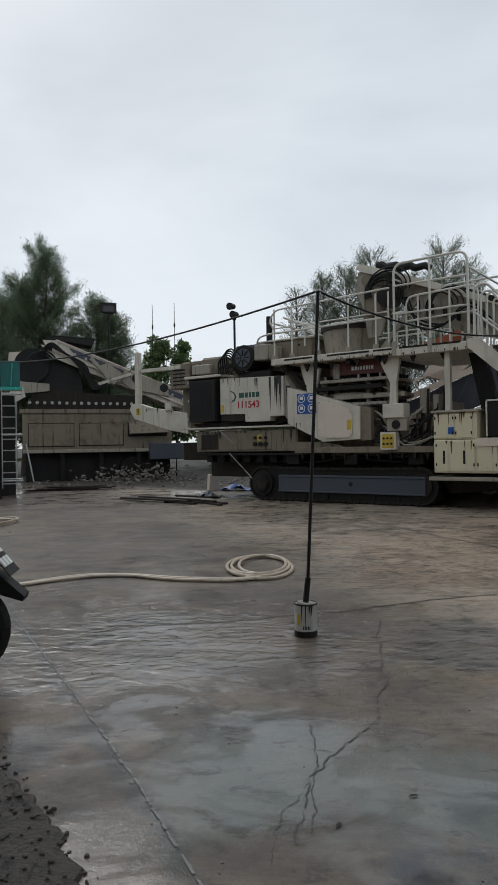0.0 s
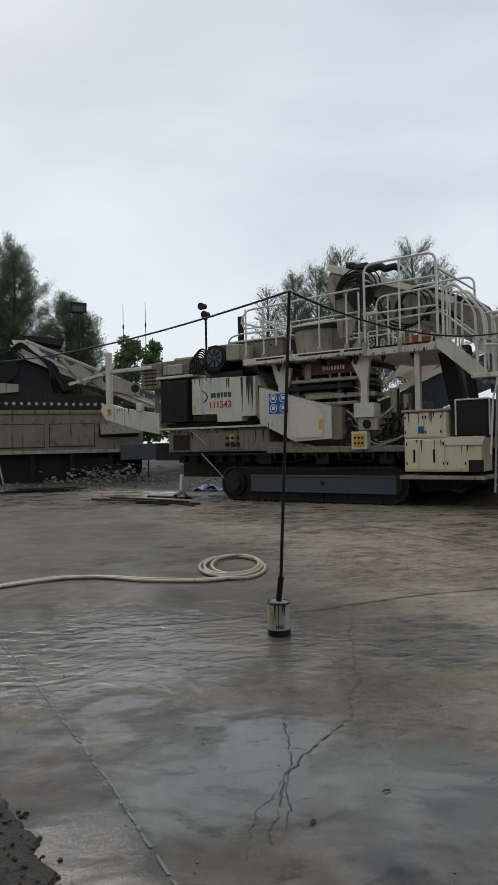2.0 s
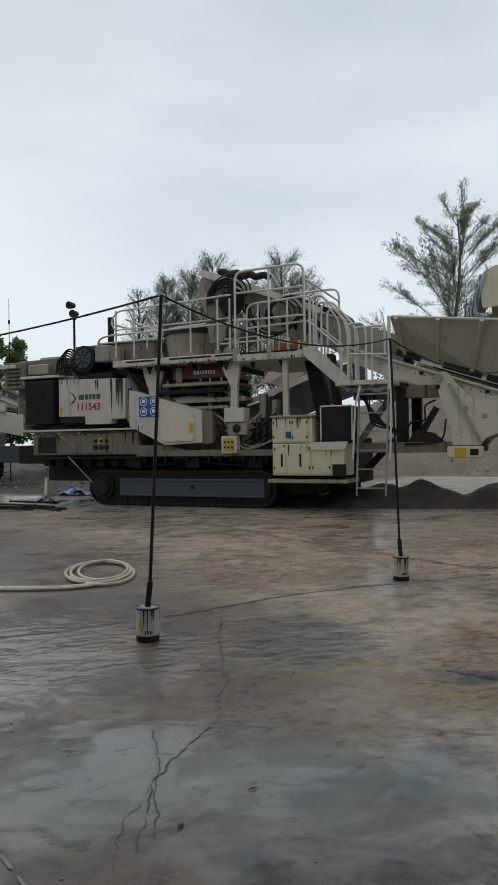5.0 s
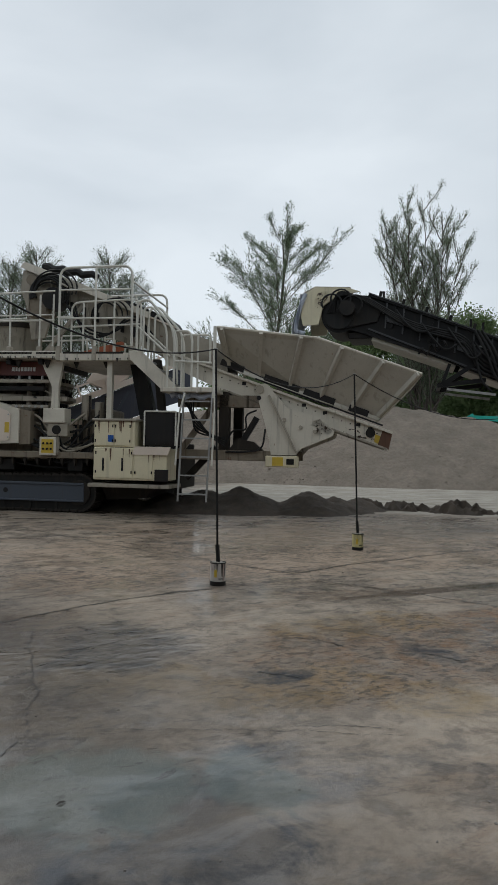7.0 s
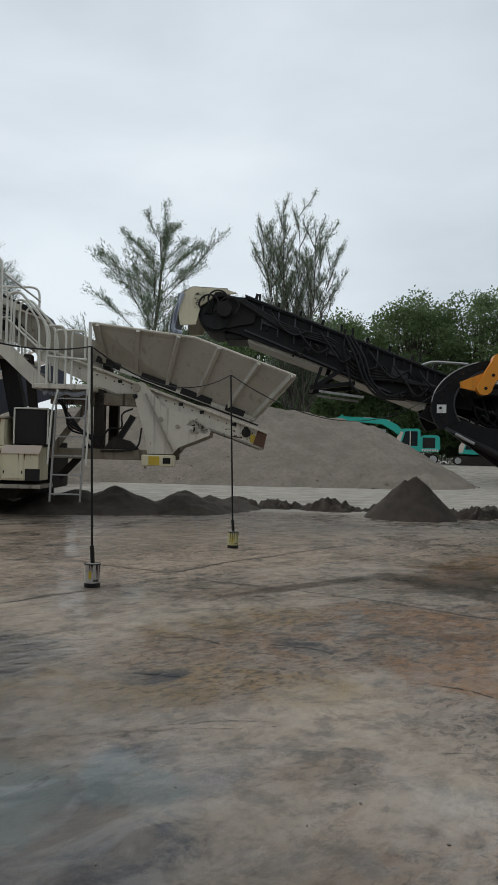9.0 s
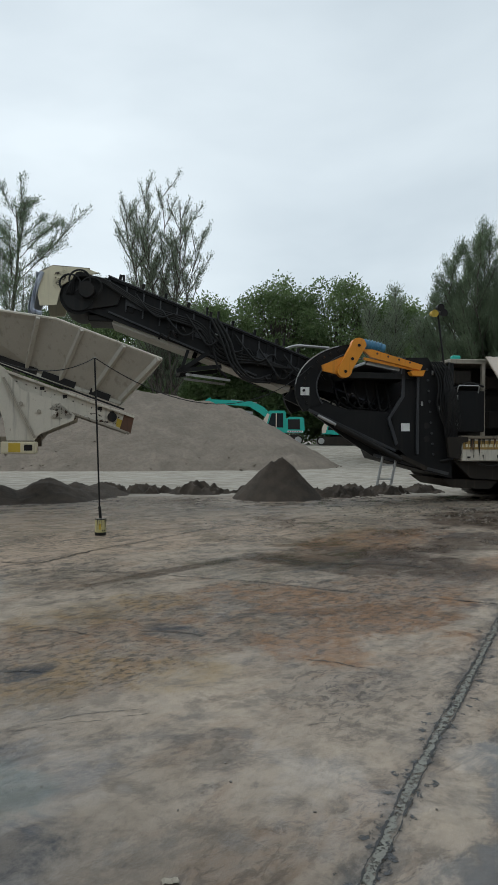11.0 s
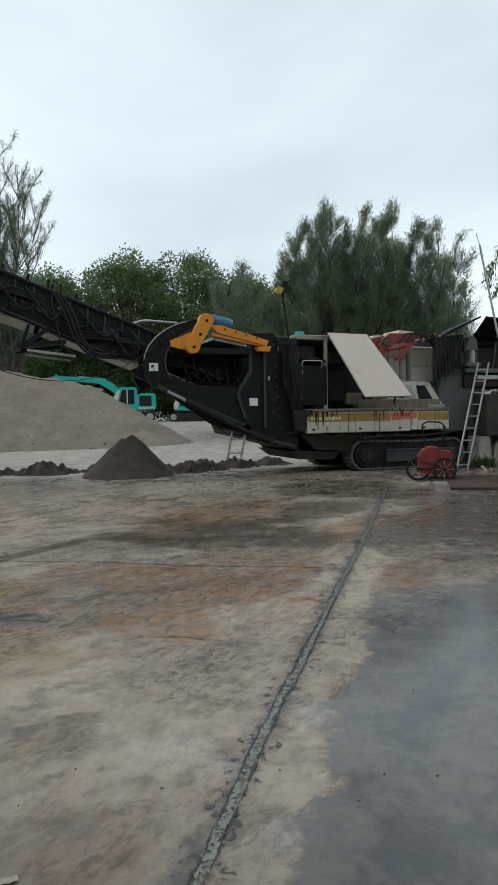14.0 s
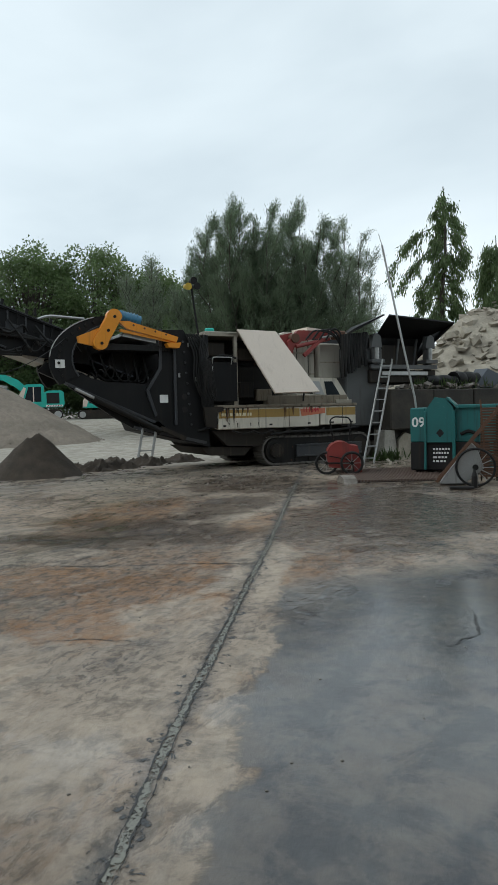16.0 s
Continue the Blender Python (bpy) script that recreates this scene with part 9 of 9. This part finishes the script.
def tree(x, y, h, label, seed, mat, crown=0.5, low=0.15, limbs=40, rise=0.6, droop=0.0, taper=1.0, leaves=9000, llen=0.4, lwid=0.012, tight=0.12, lean=(0, 0), stems=1, twig=6, hang=0.0, spread=0.10, arms=()):
    """A feathery tree. crown: limb reach over height; low: where limbs begin; rise: upward pitch of limbs; taper: how the reach shrinks with height."""
    rs = np.random.RandomState(seed)
    z0 = ground_height(x, y)
    t = thing("tree", pose(x, y, z0), label, "tree", "trees round the yard")
    wood = bmesh.new()
    lines = []
    for s in range(stems):
        a = s * 2.39996 + 0.12 * rs.uniform(0, 6)
        off = 0.0 if stems == 1 else 1.25 * spread * h * math.sqrt((s + 0.3) / stems)
        tops = np.array([lean[0] * h + off * np.cos(a), lean[1] * h + off * np.sin(a), h * (1 if s == 0 else rs.uniform(0.75, 0.97))])
        trunk = [tuple(tops * k / 7 + np.array([0.01 * h * np.sin(k * 1.3 + s), 0.01 * h * np.cos(k * 1.7 + s), 0]) * (0 < k < 7)) for k in range(8)]
        tube(wood, trunk, 0.016 * h / stems ** 0.6, 7, r2=0.002 * h / stems ** 0.5)
        trunk = np.array(trunk)
        lines.append((trunk[4:], 0.5))
        for i in range(limbs // stems + (len(arms) if s == 0 else 0)):
            f = low + (0.97 - low) * (i + rs.uniform(0, 1)) / (limbs // stems)
            k = min(6, int(f * 7))
            p = trunk[k] + (trunk[k + 1] - trunk[k]) * (f * 7 - k)
            az = i * 2.39996 + rs.uniform(-0.5, 0.5)
            reach = crown * h * ((1 - f) ** taper * 0.85 + 0.12) * rs.uniform(0.6, 1.15)
            pitch = rise + rs.uniform(-0.2, 0.2)
            d = np.array([np.cos(az) * np.cos(pitch), np.sin(az) * np.cos(pitch), np.sin(pitch)])
            if i >= limbs // stems:
                f, az, pitch, reach = arms[i - limbs // stems]
                k = min(6, int(f * 7))
                p = trunk[k] + (trunk[k + 1] - trunk[k]) * (f * 7 - k)
                d = np.array([np.cos(az) * np.cos(pitch), np.sin(az) * np.cos(pitch), np.sin(pitch)])
            pts = []
            for j in range(6):
                u = j / 5
                pts.append(p + d * reach * u + np.array([0, 0, (-droop + 0.15 * max(0, rise)) * reach * u * u]) + rs.normal(0, 0.02, 3) * reach * u)
            tube(wood, [tuple(q) for q in pts], 0.0035 * h * (1 - 0.6 * f), 5, r2=0.0008 * h)
            pts = np.array(pts)
            lines.append((pts, reach))
            for m in range(twig):
                u = rs.uniform(0.25, 0.95)
                kk = min(4, int(u * 5))
                q = pts[kk] + (pts[kk + 1] - pts[kk]) * (u * 5 - kk)
                dd = unit(d + rs.normal(0, 0.42, 3) + np.array([0, 0, 0.25 - droop]))
                ln = reach * rs.uniform(0.15, 0.4) * (1.15 - u * 0.5)
                tw = np.array([q + dd * ln * v + np.array([0, 0, -droop * 0.6 * ln * v * v]) for v in (0, 0.35, 0.7, 1.0)])
                tube(wood, [tuple(w) for w in tw], 0.0009 * h, 4, r2=0.0004 * h)
                lines.append((tw, ln * 1.2))
    part("trunk", wood, BARK, t)
    wts = np.array([w for _, w in lines])
    counts = np.maximum(3, (leaves * wts / wts.sum()).astype(int))
    base, way = [], []
    for (pts, _), c in zip(lines, counts):
        u = rs.uniform(0.15, 1.0, c) ** 0.8 * (len(pts) - 1)
        k = np.minimum(u.astype(int), len(pts) - 2)
        p = pts[k] + (pts[k + 1] - pts[k]) * (u - k)[:, None]
        d = unit(pts[k + 1] - pts[k])
        base.append(p + rs.normal(0, tight * 0.42, (c, 3)))
        way.append(unit(d * 1.0 + rs.normal(0, 0.5, (c, 3)) + np.array([0, 0, 0.2 - hang])))
    base, way = np.concatenate(base), np.concatenate(way)
    n = len(base)
    me = leaf_mesh("crown", base, way, llen * rs.uniform(0.5, 1.2, n), lwid * rs.uniform(0.7, 1.3, n), mat, seed)
    ob = new("crown", me)
    ob.parent = t
    return t


def broadleaf(x, y, h, w, label, seed, clumps=55, leaves=150, size=0.2, low=0.25, mat=None):
    """A leafy tree: a crown of many clumps of small leaves on branching limbs."""
    rs = np.random.RandomState(seed)
    z0 = ground_height(x, y)
    t = thing("tree", pose(x, y, z0), label, "tree", "trees round the yard")
    wood = bmesh.new()
    tube(wood, [(0, 0, 0), (0.1, 0.05, h * 0.3), (0.0, 0.1, h * 0.7)], 0.02 * h, 8, r2=0.006 * h)
    base, way = [], []
    for c in range(clumps):
        u = unit(rs.normal(size=3))
        r = rs.uniform(0.45, 1.0) ** 0.6
        cen = np.array([u[0] * w * r, u[1] * w * r, h * (low + (1 - low) * 0.5) + u[2] * h * (1 - low) * 0.47 * r])
        cr = rs.uniform(0.11, 0.2) * w * 1.1
        tube(wood, [(0, 0, h * 0.35), tuple(cen * 0.55 + np.array([0, 0, 0.15 * h])), tuple(cen)], 0.006 * h, 5, r2=0.001 * h)
        q = unit(rs.normal(size=(leaves, 3)))
        base.append(cen + q * cr * rs.uniform(0.35, 1.1, (leaves, 1)))
        way.append(unit(q + rs.normal(0, 0.8, (leaves, 3))))
    part("trunk", wood, BARK, t)
    base, way = np.concatenate(base), np.concatenate(way)
    n = len(base)
    me = leaf_mesh("crown", base, way, size * rs.uniform(0.6, 1.3, n), size * 0.3 * rs.uniform(0.7, 1.2, n), mat or LEAF, seed)
    ob = new("crown", me)
    ob.parent = t
    return t


FEATHERY = "tall feathery casuarina with grey-green needle sprays"
# far left
for k, (x, y, h, c, lf) in enumerate(((-10.2, 34.6, 11.9, 0.27, 30000), (-11.6, 35.2, 10.6, 0.26, 20000), (-13.2, 35.5, 10.0, 0.28, 20000), (-7.6, 34.3, 9.3, 0.24, 18000), (-6.9, 34.8, 8.6, 0.22, 14000))):
    tree(x, y, h * 0.95, FEATHERY, 1 + k, NEEDLE_DARK, c * 1.35, 0.1, 76, 0.7, 0.05, 0.65, int(lf * 3.0), 0.2, 0.012, 0.32, twig=15)
broadleaf(-4.9, 39.7, 8.0, 1.9, "round dark green tree behind the crusher", 6, 80, 130)
# bushes added to block bright sky under and between the machines
for k, (x, y, h, w) in enumerate(((-8.5, 38.0, 6.0, 3.2), (-14.5, 37.0, 6.0, 3.2), (-2.0, 41.0, 4.6, 3.0), (1.5, 42.0, 4.2, 3.2), (5.0, 41.5, 4.2, 3.0), (8.5, 41.0, 4.4, 3.0))):
    broadleaf(x, y, h, w, "low dense green bushes added to close gaps behind the machines", 100 + k, 70, 130, 0.24, 0.02)
# behind the cone crusher
for k, (x, y, h, c) in enumerate(((1.9, 27.9, 8.2, 0.16), (3.0, 28.0, 8.8, 0.2), (4.0, 28.4, 9.0, 0.26), (4.9, 27.6, 9.5, 0.26), (6.3, 27.6, 8.6, 0.22), (7.6, 27.0, 9.5, 0.27), (8.5, 27.0, 8.7, 0.24), (5.6, 28.2, 8.6, 0.22))):
    tree(x, y, h * 0.95, "slender feathery young casuarina behind the crusher", 10 + k, NEEDLE, c * 1.25, 0.3, 70, 0.75, -0.05, 0.6, 30000 if k else 9000, 0.13, 0.006, 0.24, twig=14)
# beyond the stockpile
tree(21.1, 36.5, 14.7, "open feathery tree with long rising branches", 25, NEEDLE_DARK, 0.52, 0.28, 40, 0.5, -0.1, 0.55, 38000, 0.2, 0.0145, 0.24, twig=17)
tree(29.5, 32.7, 17.4, "tall upright feathery tree with many steep stems", 23, NEEDLE, 0.19, 0.22, 230, 1.05, -0.05, 0.3, 90000, 0.18, 0.0105, 0.22, stems=12, twig=6, spread=0.135, lean=(-0.03, 0.03))
# broadleaf wood on the far side
for k, (x, y, h, w) in enumerate(((46.0, 46.0, 13.6, 5.0), (41.0, 51.0, 13.2, 5.4), (50.5, 40.5, 15.0, 5.0), (54.4, 36.5, 15.4, 5.0), (57.0, 32.0, 13.6, 4.2), (48.0, 49.0, 12.0, 5.4), (35.0, 54.0, 11.5, 6.0), (45.0, 49.0, 7.0, 6.5), (53.0, 43.0, 7.0, 6.5), (57.0, 38.0, 7.0, 5.0), (30.0, 52.0, 8.0, 6.5))):
    broadleaf(x, y, h * 1.05, w * 1.05, "dense green broadleaf tree beyond the stockpile", 30 + k, 260, 150, 0.26, 0.05)
# casuarinas behind the jaw crusher
for k, (x, y, h, c, lf) in enumerate(((35.2, 19.6, 10.6, 0.22, 15000), (35.6, 15.4, 11.4, 0.27, 28000), (35.2, 14.2, 12.9, 0.32, 44000), (36.0, 12.4, 13.0, 0.32, 44000), (37.4, 11.2, 12.9, 0.32, 44000), (39.0, 9.2, 12.4, 0.26, 30000), (36.6, 17.4, 9.6, 0.26, 16000), (41.5, 8.3, 9.2, 0.2, 9000), (37.0, 13.3, 9.0, 0.4, 22000), (36.5, 11.2, 9.0, 0.36, 18000))):
    tree(x, y, h * 0.96, FEATHERY, 50 + k, NEEDLE if k in (0, 5, 6, 7) else NEEDLE_DARK, c * 1.15, 0.06, 98, 0.95, -0.05, 0.6, int(lf * 2.2), 0.24, 0.0105, 0.3, lean=(0.0, 0.03), twig=12 if 0 < k < 6 else 14, stems=7 if 0 < k < 6 else 2, spread=0.15)
for k, (x, y, h, w) in enumerate(((38.5, 21.5, 7.5, 3.0), (39.5, 16.5, 6.0, 4.0), (40.5, 11.0, 6.0, 4.0))):
    broadleaf(x, y, h, w, "dense green broadleaf tree behind the jaw crusher", 70 + k, 110, 130, 0.25, 0.04)
# drooping conifers by the rubble
tree(27.6, 2.7, 9.7, "drooping dark green conifer beside the rubble heap", 80, LEAF, 0.13, 0.42, 44, 0.35, 1.1, 0.25, 16000, 0.2, 0.02, 0.2, hang=2.2, twig=9, arms=((0.84, 1.5, 0.4, 2.4), (0.76, 1.9, 0.25, 1.7)))
tree(27.0, 0.8, 7.4, "drooping dark green conifer beside the rubble heap", 81, LEAF, 0.14, 0.4, 36, 0.3, 1.0, 0.2, 18000, 0.22, 0.02, 0.26, hang=2.2, twig=9)


def weeds(name, spots, label, seed, tall=0.35):
    rs = np.random.RandomState(seed)
    base, way = [], []
    for x, y, z in spots:
        n = 60
        base.append(np.array([x, y, z]) + rs.normal(0, 0.12, (n, 3)) * np.array([1, 1, 0.1]))
        way.append(unit(rs.normal(0, 0.5, (n, 3)) + np.array([0, 0, 1.0])))
    base, way = np.concatenate(base), np.concatenate(way)
    n = len(base)
    tagged(new(name, leaf_mesh(name, base, way, tall * rs.uniform(0.4, 1.2, n), 0.02 * rs.uniform(0.6, 1.4, n), WEED, seed)), label, "weeds", kind="stuff")


weeds("weeds", [(18.0, 3.2, 0), (18.15, 3.0, 0), (17.8, 3.35, 0), *[tuple(mB @ Vector((s, 0.1, 1.88))) for s in (4.6, 5.6, 6.3, 7.0, 7.8)]], "small green weeds at the wall", 90)
